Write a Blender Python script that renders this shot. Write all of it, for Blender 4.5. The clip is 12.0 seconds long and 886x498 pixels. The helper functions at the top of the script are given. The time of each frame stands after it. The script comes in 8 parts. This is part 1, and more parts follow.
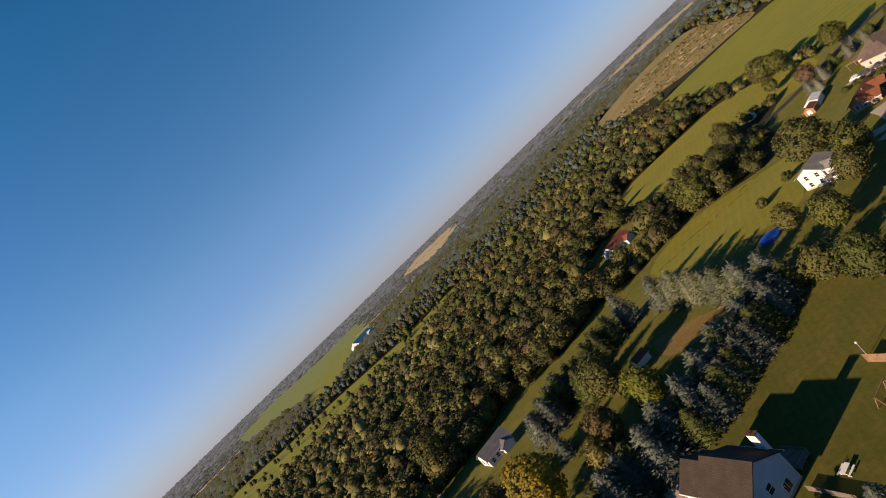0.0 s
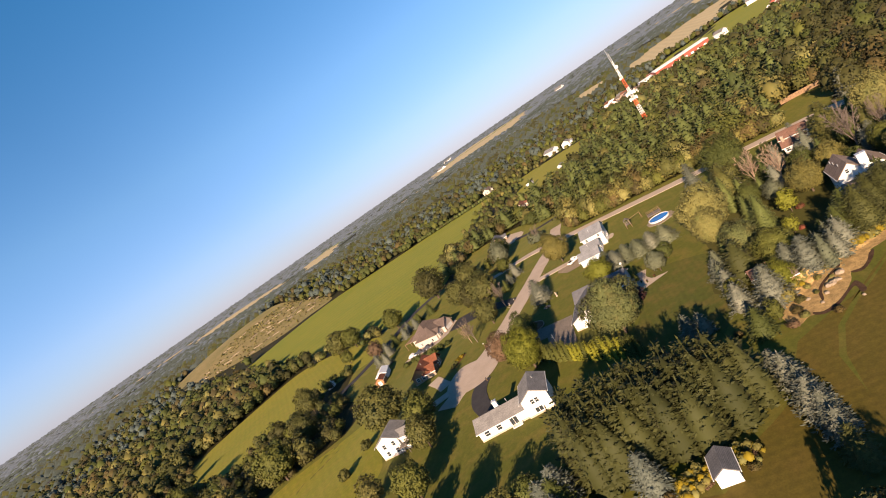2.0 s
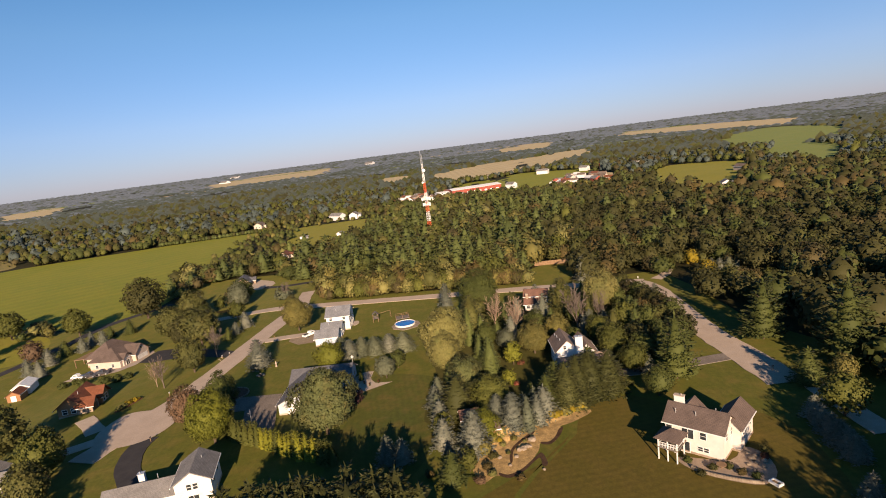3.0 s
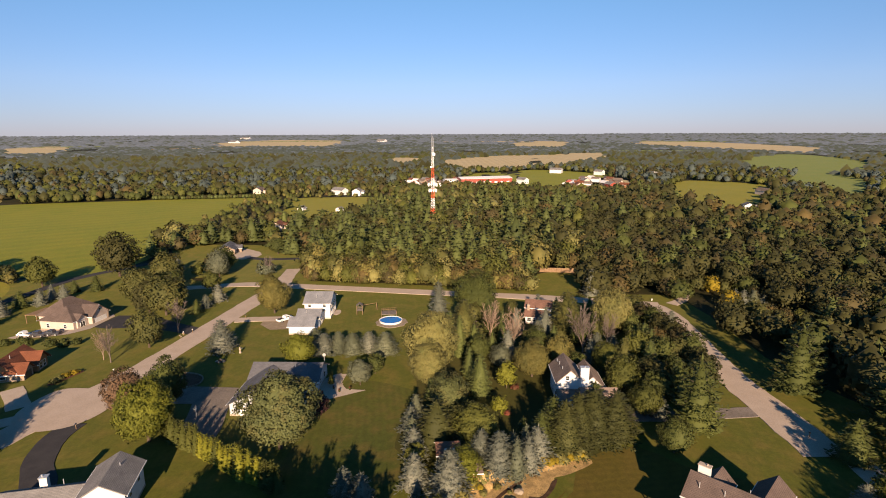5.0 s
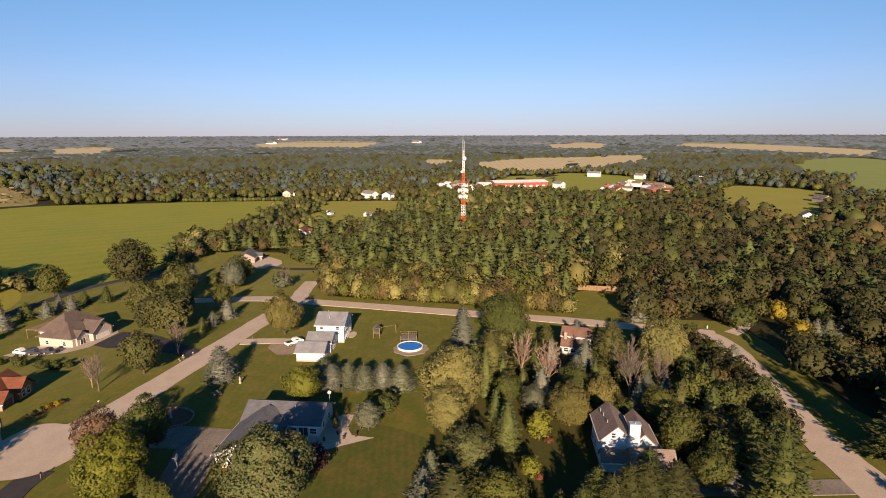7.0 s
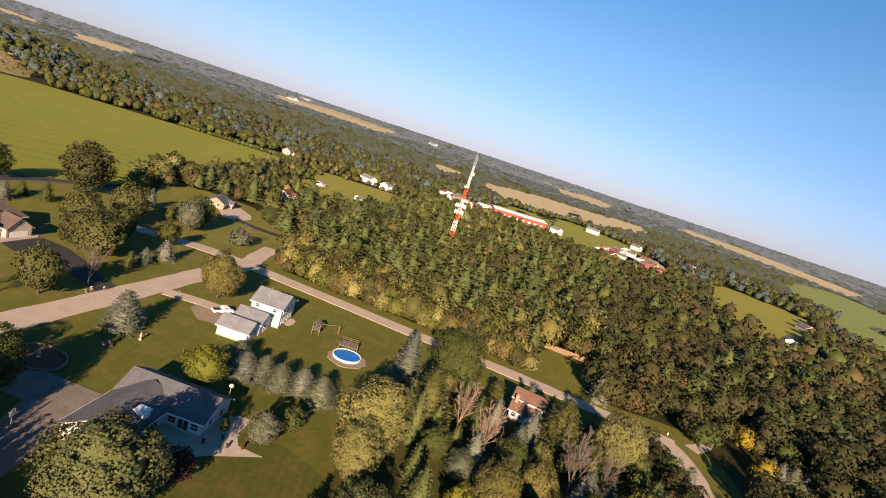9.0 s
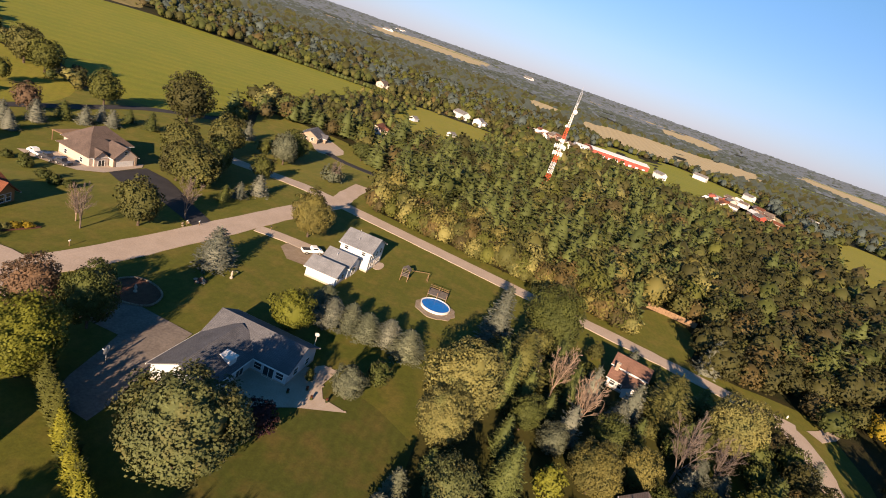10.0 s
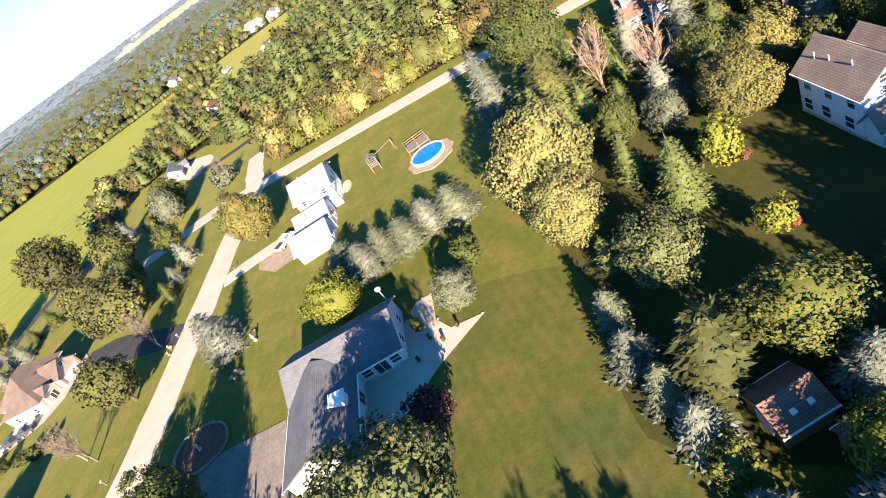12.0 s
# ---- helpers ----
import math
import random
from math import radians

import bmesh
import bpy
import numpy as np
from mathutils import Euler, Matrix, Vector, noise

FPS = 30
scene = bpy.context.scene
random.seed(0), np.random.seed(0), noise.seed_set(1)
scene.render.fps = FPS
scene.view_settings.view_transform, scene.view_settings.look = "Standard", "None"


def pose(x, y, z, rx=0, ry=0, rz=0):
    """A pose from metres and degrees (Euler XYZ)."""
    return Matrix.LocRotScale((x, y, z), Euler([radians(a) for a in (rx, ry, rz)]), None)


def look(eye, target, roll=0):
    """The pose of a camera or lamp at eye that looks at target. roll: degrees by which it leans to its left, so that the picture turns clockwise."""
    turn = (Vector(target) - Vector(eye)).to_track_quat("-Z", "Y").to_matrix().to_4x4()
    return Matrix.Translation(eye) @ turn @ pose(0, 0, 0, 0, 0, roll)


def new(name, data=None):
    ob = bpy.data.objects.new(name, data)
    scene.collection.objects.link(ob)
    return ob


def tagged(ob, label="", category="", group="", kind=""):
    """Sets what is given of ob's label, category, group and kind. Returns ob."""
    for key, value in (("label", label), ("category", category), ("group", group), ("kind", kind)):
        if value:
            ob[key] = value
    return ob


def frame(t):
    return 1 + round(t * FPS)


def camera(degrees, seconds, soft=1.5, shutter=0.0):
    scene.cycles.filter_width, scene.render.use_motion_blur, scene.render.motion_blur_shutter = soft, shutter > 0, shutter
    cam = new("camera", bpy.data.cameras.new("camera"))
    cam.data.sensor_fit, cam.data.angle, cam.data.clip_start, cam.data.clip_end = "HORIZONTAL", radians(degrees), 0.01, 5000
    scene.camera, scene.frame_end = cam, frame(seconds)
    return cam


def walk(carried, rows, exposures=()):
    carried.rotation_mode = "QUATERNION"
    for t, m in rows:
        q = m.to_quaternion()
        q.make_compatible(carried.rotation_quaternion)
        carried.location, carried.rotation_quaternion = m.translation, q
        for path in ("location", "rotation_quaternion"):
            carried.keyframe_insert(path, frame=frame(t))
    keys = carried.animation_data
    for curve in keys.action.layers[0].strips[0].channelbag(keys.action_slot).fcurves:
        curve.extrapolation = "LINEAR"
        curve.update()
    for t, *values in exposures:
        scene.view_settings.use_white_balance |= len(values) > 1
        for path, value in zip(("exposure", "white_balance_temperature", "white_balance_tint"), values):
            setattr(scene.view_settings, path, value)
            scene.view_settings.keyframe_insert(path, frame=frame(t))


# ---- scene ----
cam = camera(77.87, 12.0, soft=1.0)
# seconds, eye x y z, turn about x y z
PATH = [
    (0, 0.00, 0.00, 65.06, 86.99, 43.99, -1.06),
    (0.5, 0.23, 6.53, 64.11, 60.35, 43.17, -23.61),
    (1, 0.42, 12.51, 61.91, 63.13, 40.81, -27.78),
    (1.5, 3.11, 18.10, 59.95, 74.99, 39.81, -35.88),
    (2, 8.04, 21.82, 59.09, 80.44, 34.17, -52.59),
    (2.5, 13.79, 23.71, 58.98, 81.54, 12.46, -68.34),
    (3, 19.34, 25.28, 58.76, 79.26, 7.10, -73.53),
    (3.2, 21.41, 25.88, 58.63, 76.96, 5.53, -73.70),
    (4.8, 36.11, 30.06, 57.72, 77.79, 0.27, -72.39),
    (5, 37.94, 30.52, 57.70, 77.92, 0.19, -72.01),
    (5.5, 42.63, 31.61, 58.02, 77.94, 0.17, -71.17),
    (6, 47.30, 32.58, 58.26, 77.91, 0.11, -70.24),
    (6.5, 51.95, 33.52, 58.48, 77.95, 0.08, -69.27),
    (7, 56.49, 34.49, 58.64, 78.04, 0.14, -68.40),
    (7.2, 58.20, 34.86, 58.62, 78.42, 0.07, -68.06),
    (8.8, 71.26, 38.78, 57.71, 76.28, -12.57, -65.87),
    (9, 73.10, 39.58, 57.63, 78.57, -17.95, -66.42),
    (9.5, 77.86, 42.29, 57.40, 78.55, -20.50, -65.98),
    (10, 81.95, 46.39, 56.54, 68.97, -18.18, -56.45),
    (10.5, 85.73, 50.22, 54.82, 59.54, -7.52, -55.77),
    (11, 89.22, 53.57, 51.76, 52.57, -2.81, -55.78),
    (11.5, 93.22, 56.99, 47.71, 49.15, 10.75, -63.49),
    (12, 98.10, 59.90, 43.42, 50.94, 29.83, -84.78),
]
# seconds, stops, kelvin, tint
EXPOSURES = [(0.0, 1.10, 6720, 13), (0.5, 1.48, 6720, 13), (1.0, 2.12, 6720, 13), (1.5, 2.08, 6720, 13), (2.0, 1.66, 6720, 13), (2.5, 1.40, 6720, 13), (3.0, 1.30, 6720, 13), (5.0, 1.40, 6720, 13), (7.0, 1.42, 6720, 13), (7.2, 1.44, 6720, 13), (8.8, 1.72, 6720, 13), (9.0, 1.60, 6720, 13), (9.5, 1.42, 6720, 13), (10.0, 1.56, 6720, 13), (10.5, 2.06, 6480, 11), (11.0, 2.48, 6200, 9), (11.5, 2.74, 6000, 9), (12.0, 2.88, 5750, 8)]
walk(cam, [(t, pose(*p)) for t, *p in PATH], EXPOSURES)

# ---- light ----
SUN_AZ, SUN_EL = 249.0, 19.5
world = bpy.data.worlds.new("sky")
scene.world = world
world.use_nodes = True
wn = world.node_tree
sky = wn.nodes.new("ShaderNodeTexSky")
sky.sky_type, sky.sun_disc = "NISHITA", False
sky.sun_elevation, sky.sun_rotation = radians(SUN_EL), radians(SUN_AZ)
sky.altitude, sky.air_density, sky.dust_density, sky.ozone_density = 300, 1.0, 0.0, 3.0
cool = wn.nodes.new("ShaderNodeMix")
cool.data_type, cool.blend_type = "RGBA", "MULTIPLY"
cool.inputs[0].default_value = 1.0
# the sky turns from lavender haze at the horizon to clear blue above
way = wn.nodes.new("ShaderNodeTexCoord")
split = wn.nodes.new("ShaderNodeSeparateXYZ")
wn.links.new(way.outputs["Generated"], split.inputs[0])
tone = wn.nodes.new("ShaderNodeValToRGB")
wn.links.new(split.outputs["Z"], tone.inputs[0])
tone.color_ramp.elements[0].position, tone.color_ramp.elements[0].color = 0.0, (0.62, 0.70, 1.22, 1.0)
tone.color_ramp.elements[1].position, tone.color_ramp.elements[1].color = 0.6, (0.34, 1.30, 1.66, 1.0)
for at, tint in ((0.08, (0.88, 0.95, 1.33, 1.0)), (0.22, (0.95, 1.22, 1.44, 1.0)), (0.75, (0.18, 0.70, 0.90, 1.0)), (1.0, (0.10, 0.38, 0.50, 1.0))):
    tone.color_ramp.elements.new(at).color = tint
wn.links.new(tone.outputs[0], cool.inputs[7])
wn.links.new(sky.outputs[0], cool.inputs[6])
# low haze glows more towards the sun's half of the horizon
facing = wn.nodes.new("ShaderNodeVectorMath")
facing.operation = "DOT_PRODUCT"
facing.inputs[1].default_value = (math.sin(radians(SUN_AZ)), math.cos(radians(SUN_AZ)), -0.6)
wn.links.new(way.outputs["Generated"], facing.inputs[0])
glow = wn.nodes.new("ShaderNodeMapRange")
glow.inputs["From Min"].default_value, glow.inputs["From Max"].default_value = -0.85, 0.15
glow.inputs["To Min"].default_value, glow.inputs["To Max"].default_value = 1.0, 1.55
wn.links.new(facing.outputs["Value"], glow.inputs["Value"])
lit = wn.nodes.new("ShaderNodeVectorMath")
lit.operation = "SCALE"
wn.links.new(cool.outputs[2], lit.inputs[0])
wn.links.new(glow.outputs["Result"], lit.inputs["Scale"])
wn.links.new(lit.outputs["Vector"], wn.nodes["Background"].inputs[0])
wn.nodes["Background"].inputs[1].default_value = 0.033
sun_data = bpy.data.lights.new("sun", "SUN")
sun_data.energy, sun_data.angle, sun_data.color = 5.0, radians(0.6), (1.0, 0.76, 0.525)
sun = new("sun", sun_data)
sun_way = Vector((math.sin(radians(SUN_AZ)) * math.cos(radians(SUN_EL)), math.cos(radians(SUN_AZ)) * math.cos(radians(SUN_EL)), math.sin(radians(SUN_EL))))
sun.matrix_world = look(sun_way * 300, (0, 0, 0))


# ---- materials ----
def graph(name, rough=0.85, metal=0.0, spec=0.3):
    m = bpy.data.materials.new(name)
    m.use_nodes = True
    nt = m.node_tree
    b = nt.nodes["Principled BSDF"]
    b.inputs["Roughness"].default_value = rough
    b.inputs["Metallic"].default_value = metal
    b.inputs["Specular IOR Level"].default_value = spec
    return m, nt, b


def noise_node(nt, scale, detail=3.0):
    n = nt.nodes.new("ShaderNodeTexNoise")
    n.inputs["Scale"].default_value, n.inputs["Detail"].default_value = scale, detail
    nt.links.new(nt.nodes.new("ShaderNodeNewGeometry").outputs["Position"], n.inputs["Vector"])
    return n.outputs["Fac"]


def ramp(nt, fac, lo, hi):
    r = nt.nodes.new("ShaderNodeMapRange")
    r.inputs["From Min"].default_value, r.inputs["From Max"].default_value = lo, hi
    nt.links.new(fac, r.inputs["Value"])
    return r.outputs["Result"]


def blend(nt, fac, a, b, mode="MIX"):
    n = nt.nodes.new("ShaderNodeMix")
    n.data_type, n.blend_type = "RGBA", mode
    for k, v in ((0, fac), (6, a), (7, b)):
        if isinstance(v, (int, float)):
            n.inputs[k].default_value = v
        elif isinstance(v, tuple):
            n.inputs[k].default_value = (*v, 1.0)
        else:
            nt.links.new(v, n.inputs[k])
    return n.outputs[2]


def bump(nt, b, fac, strength, depth):
    n = nt.nodes.new("ShaderNodeBump")
    n.inputs["Strength"].default_value, n.inputs["Distance"].default_value = strength, depth
    nt.links.new(fac, n.inputs["Height"])
    nt.links.new(n.outputs[0], b.inputs["Normal"])


def surface(name, base, alt, scale, rough=0.85, metal=0.0, spec=0.12, fine=8.0, amount=0.35, relief=0.3, depth=0.05):
    """Two colours mixed by a coarse noise, broken up by a fine one."""
    m, nt, b = graph(name, rough, metal, spec)
    coarse = ramp(nt, noise_node(nt, scale), 0.35, 0.65)
    small = noise_node(nt, scale * fine, 4.0)
    c = blend(nt, coarse, base, alt)
    c = blend(nt, amount, c, blend(nt, ramp(nt, small, 0.3, 0.7), (0.35, 0.35, 0.35), (1.25, 1.25, 1.25)), "MULTIPLY")
    nt.links.new(c, b.inputs["Base Color"])
    bump(nt, b, small, relief, depth)
    return m


def velvet(b, amount, tint):
    """The bloom of upright blades and leaves, seen flatter along the ground."""
    b.inputs["Sheen Weight"].default_value, b.inputs["Sheen Roughness"].default_value = amount, 0.45
    b.inputs["Sheen Tint"].default_value = (*tint, 1.0)


def grass(name, base, alt, dry, stripe=0.0, turn=0.0, width=1.1, rough_patch=0.5):
    m, nt, b = graph(name, 0.9, 0, 0.15)
    velvet(b, 0.08, (0.5, 0.47, 0.12))
    big = ramp(nt, noise_node(nt, 0.035, 4), 0.35, 0.65)
    mid = ramp(nt, noise_node(nt, 0.22, 5), 0.45, 0.75)
    small = noise_node(nt, 3.5, 5)
    c = blend(nt, big, base, alt)
    f = nt.nodes.new("ShaderNodeMath")
    f.operation = "MULTIPLY"
    nt.links.new(mid, f.inputs[0])
    f.inputs[1].default_value = rough_patch
    c = blend(nt, f.outputs[0], c, dry)
    if stripe:
        geo = nt.nodes.new("ShaderNodeNewGeometry")
        mp = nt.nodes.new("ShaderNodeMapping")
        mp.inputs["Rotation"].default_value[2] = radians(turn)
        nt.links.new(geo.outputs["Position"], mp.inputs["Vector"])
        wv = nt.nodes.new("ShaderNodeTexWave")
        wv.inputs["Scale"].default_value = 0.314 / width
        wv.inputs["Distortion"].default_value, wv.inputs["Detail"].default_value = 1.2, 2
        wv.inputs["Detail Scale"].default_value = 0.4
        nt.links.new(mp.outputs[0], wv.inputs["Vector"])
        c = blend(nt, stripe, c, blend(nt, wv.outputs["Fac"], (0.45, 0.5, 0.4), (1.3, 1.3, 1.2)), "MULTIPLY")
    c = blend(nt, 0.34, c, blend(nt, ramp(nt, noise_node(nt, 0.9, 5), 0.3, 0.7), (0.55, 0.58, 0.55), (1.35, 1.3, 1.2)), "MULTIPLY")
    c = blend(nt, 0.28, c, blend(nt, ramp(nt, small, 0.3, 0.7), (0.4, 0.4, 0.4), (1.25, 1.25, 1.2)), "MULTIPLY")
    nt.links.new(c, b.inputs["Base Color"])
    bump(nt, b, small, 0.35, 0.06)
    return m


def leaf(name, base, alt, third):
    """Foliage: each tuft takes its own shade, each tree its own tone."""
    m, nt, b = graph(name, 0.75, 0, 0.2)
    velvet(b, 0.05, (0.5, 0.48, 0.25))
    geo = nt.nodes.new("ShaderNodeNewGeometry")
    info = nt.nodes.new("ShaderNodeObjectInfo")
    c = blend(nt, ramp(nt, geo.outputs["Random Per Island"], -0.5, 1.5), base, alt)
    c = blend(nt, 0.55, c, blend(nt, ramp(nt, noise_node(nt, 0.085, 2), 0.3, 0.7), (0.5, 0.54, 0.5), (1.5, 1.42, 1.35)), "MULTIPLY")
    c = blend(nt, ramp(nt, noise_node(nt, 0.35, 3), 0.52, 0.8), c, third)
    c = blend(nt, 0.5, c, blend(nt, info.outputs["Random"], (0.7, 0.72, 0.7), (1.2, 1.15, 1.1)), "MULTIPLY")
    nt.links.new(c, b.inputs["Base Color"])
    thin = nt.nodes.new("ShaderNodeBsdfTranslucent")
    nt.links.new(c, thin.inputs["Color"])
    mix = nt.nodes.new("ShaderNodeMixShader")
    mix.inputs[0].default_value = 0.11
    nt.links.new(b.outputs[0], mix.inputs[1])
    nt.links.new(thin.outputs[0], mix.inputs[2])
    nt.links.new(mix.outputs[0], nt.nodes["Material Output"].inputs["Surface"])
    return m


def plain(name, colour, rough=0.6, metal=0.0, spec=0.4, scale=1.5, amount=0.2):
    return surface(name, colour, tuple(v * 0.86 for v in colour), scale, rough, metal, spec, 6, amount, 0.1, 0.01)


def shingle(name, base, alt):
    """Asphalt shingles: courses, tabs and weathering."""
    m, nt, b = graph(name, 0.9, 0, 0.2)
    tc = nt.nodes.new("ShaderNodeTexCoord")
    br = nt.nodes.new("ShaderNodeTexBrick")
    br.inputs["Scale"].default_value = 1.0
    br.inputs["Brick Width"].default_value, br.inputs["Row Height"].default_value = 0.6, 0.24
    br.inputs["Mortar Size"].default_value = 0.02
    for k, c in (("Color1", base), ("Color2", alt), ("Mortar", tuple(v * 0.55 for v in base))):
        br.inputs[k].default_value = (*c, 1)
    nt.links.new(tc.outputs["UV"], br.inputs["Vector"])
    w = ramp(nt, noise_node(nt, 0.45, 4), 0.3, 0.7)
    c = blend(nt, 0.55, br.outputs["Color"], blend(nt, w, (0.6, 0.6, 0.6), (1.15, 1.15, 1.15)), "MULTIPLY")
    nt.links.new(c, b.inputs["Base Color"])
    bump(nt, b, br.outputs["Fac"], 0.4, 0.02)
    return m


def siding(name, colour):
    """Lapped boards with a little dirt."""
    m, nt, b = graph(name, 0.6, 0, 0.35)
    geo = nt.nodes.new("ShaderNodeNewGeometry")
    sep = nt.nodes.new("ShaderNodeSeparateXYZ")
    nt.links.new(geo.outputs["Position"], sep.inputs[0])
    saw = nt.nodes.new("ShaderNodeMath")
    saw.operation = "FRACT"
    mul = nt.nodes.new("ShaderNodeMath")
    mul.operation = "MULTIPLY"
    mul.inputs[1].default_value = 4.0
    nt.links.new(sep.outputs["Z"], mul.inputs[0])
    nt.links.new(mul.outputs[0], saw.inputs[0])
    c = blend(nt, ramp(nt, noise_node(nt, 0.7, 4), 0.3, 0.75), colour, tuple(v * 0.85 for v in colour))
    nt.links.new(c, b.inputs["Base Color"])
    bump(nt, b, saw.outputs[0], 0.5, 0.02)
    return m


M = {}
M["lawn"] = grass("lawn", (0.060, 0.067, 0.009), (0.076, 0.078, 0.012), (0.118, 0.089, 0.022), 0.06, 65, 1.6, 0.8)
M["backyard"] = grass("backyard", (0.043, 0.053, 0.009), (0.053, 0.058, 0.010), (0.098, 0.068, 0.020), 0.11, 65, 1.5, 0.85)
M["mown_rows"] = grass("mown rows", (0.067, 0.052, 0.008), (0.077, 0.058, 0.010), (0.094, 0.062, 0.015), 0.12, 155, 1.6, 0.6)
M["west_grass"] = grass("western lawn", (0.052, 0.056, 0.008), (0.066, 0.066, 0.010), (0.102, 0.076, 0.018), 0.10, 25, 1.6, 0.7)
M["meadow"] = grass("meadow", (0.116, 0.118, 0.011), (0.142, 0.130, 0.014), (0.180, 0.130, 0.026), 0.1, 30, 3.0)
M["crop"] = grass("crop", (0.094, 0.114, 0.007), (0.118, 0.124, 0.008), (0.146, 0.126, 0.013), 0.16, 128, 13.0, 0.55)
M["dry"] = grass("dry grass", (0.122, 0.079, 0.026), (0.147, 0.091, 0.029), (0.173, 0.116, 0.053), 0.0, 0, 1, 0.6)
M["stubble"] = grass("stubble field", (0.30, 0.232, 0.16), (0.34, 0.265, 0.185), (0.27, 0.21, 0.14), 0.15, 70, 12.0, 0.5)
M["far_green"] = grass("far pasture", (0.080, 0.121, 0.033), (0.096, 0.129, 0.036), (0.144, 0.129, 0.047), 0.0, 0, 1, 0.4)
M["terrace"] = grass("terraced slope", (0.155, 0.116, 0.055), (0.100, 0.084, 0.034), (0.21, 0.155, 0.085), 0.0, 60, 6.0, 0.6)
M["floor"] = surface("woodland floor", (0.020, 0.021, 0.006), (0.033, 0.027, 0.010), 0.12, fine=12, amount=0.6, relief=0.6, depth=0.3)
M["road"] = surface("pale chip-sealed road", (0.328, 0.262, 0.210), (0.366, 0.294, 0.239), 0.25, 0.9, fine=14, amount=0.25, relief=0.2, depth=0.02)
M["concrete"] = surface("concrete slab", (0.332, 0.267, 0.212), (0.365, 0.301, 0.247), 0.5, 0.85, fine=9, amount=0.25, relief=0.1, depth=0.01)
M["asphalt"] = surface("dark asphalt", (0.034, 0.032, 0.034), (0.044, 0.041, 0.042), 0.4, 0.85, fine=14, amount=0.35, relief=0.2, depth=0.01)
M["worn_asphalt"] = surface("worn grey asphalt", (0.145, 0.122, 0.106), (0.185, 0.156, 0.135), 0.3, 0.9, spec=0.1, fine=10, amount=0.4, relief=0.2, depth=0.01)
M["gravel"] = surface("tan gravel", (0.244, 0.191, 0.140), (0.199, 0.153, 0.106), 0.8, 0.95, fine=10, amount=0.45, relief=0.5, depth=0.03)
M["mulch"] = surface("red-brown mulch", (0.105, 0.046, 0.030), (0.140, 0.066, 0.042), 1.2, 0.95, fine=9, amount=0.6, relief=0.6, depth=0.04)
M["rock"] = surface("pale limestone", (0.255, 0.208, 0.157), (0.199, 0.153, 0.112), 1.4, 0.9, fine=6, amount=0.5, relief=0.7, depth=0.06)
M["sand"] = surface("sandy earth", (0.40, 0.265, 0.11), (0.24, 0.16, 0.07), 0.7, 0.95, fine=7, amount=0.5, relief=0.6, depth=0.1)
M["ledge"] = surface("pale ledge rock", (0.27, 0.215, 0.155), (0.17, 0.13, 0.085), 0.3, 0.9, fine=6, amount=0.4, relief=0.5, depth=0.2)
# dark brown earth whose tone also gives the flat trench sheets depth
M["trench_earth"] = surface("earth darkened as a trench", (0.045, 0.026, 0.016), (0.070, 0.040, 0.024), 0.8, 0.9, fine=8, amount=0.5, relief=0.6, depth=0.08)
M["bark"] = surface("brown bark", (0.061, 0.044, 0.031), (0.088, 0.066, 0.050), 2.0, 0.95, fine=5, amount=0.5, relief=0.6, depth=0.03)
M["grey_twig"] = surface("grey twigs", (0.144, 0.114, 0.095), (0.100, 0.077, 0.065), 1.0, 0.95, fine=5, amount=0.3)
M["pink_twig"] = surface("ruddy twigs", (0.25, 0.18, 0.13), (0.18, 0.125, 0.09), 1.0, 0.95, fine=5, amount=0.3)
M["white_siding"] = siding("white lapped siding", (0.536, 0.522, 0.508))
M["cream_siding"] = siding("cream lapped siding", (0.410, 0.335, 0.285))
M["ivory_siding"] = siding("ivory lapped siding", (0.54, 0.49, 0.45))
M["pale_siding"] = siding("pale grey siding", (0.415, 0.429, 0.452))
M["blue_siding"] = siding("pale blue siding", (0.348, 0.402, 0.466))
M["log"] = siding("stained log wall", (0.228, 0.114, 0.051))
M["stone_wall"] = surface("tan masonry", (0.288, 0.219, 0.163), (0.244, 0.185, 0.140), 1.3, 0.9, fine=6, amount=0.4, relief=0.3, depth=0.03)
M["red_wood"] = siding("red barn boards", (0.228, 0.047, 0.031))
M["trim"] = plain("white trim", (0.637, 0.621, 0.597), 0.5)
M["dark_trim"] = plain("dark trim", (0.049, 0.037, 0.032), 0.5)
M["glass"] = plain("dark window glass", (0.025, 0.03, 0.035), 0.06, 0, 0.8, 0.8, 0.1)
M["roof_brown"] = shingle("brown shingles", (0.034, 0.025, 0.019), (0.041, 0.030, 0.023))
M["roof_tan"] = shingle("weathered tan shingles", (0.125, 0.096, 0.079), (0.150, 0.114, 0.093))
M["roof_fawn"] = shingle("fawn shingles", (0.165, 0.122, 0.100), (0.192, 0.142, 0.116))
M["roof_grey"] = shingle("grey shingles", (0.149, 0.142, 0.140), (0.177, 0.167, 0.163))
M["roof_dark"] = shingle("charcoal shingles", (0.088, 0.088, 0.098), (0.110, 0.109, 0.119))
M["roof_pale"] = shingle("pale grey shingles", (0.158, 0.160, 0.172), (0.185, 0.186, 0.196))
M["roof_rust"] = shingle("red-brown shingles", (0.127, 0.051, 0.031), (0.156, 0.065, 0.040))
M["roof_terra"] = shingle("terracotta shingles", (0.129, 0.045, 0.024), (0.156, 0.057, 0.030))
M["roof_brick"] = shingle("faded red-brown shingles", (0.129, 0.070, 0.052), (0.156, 0.086, 0.063))
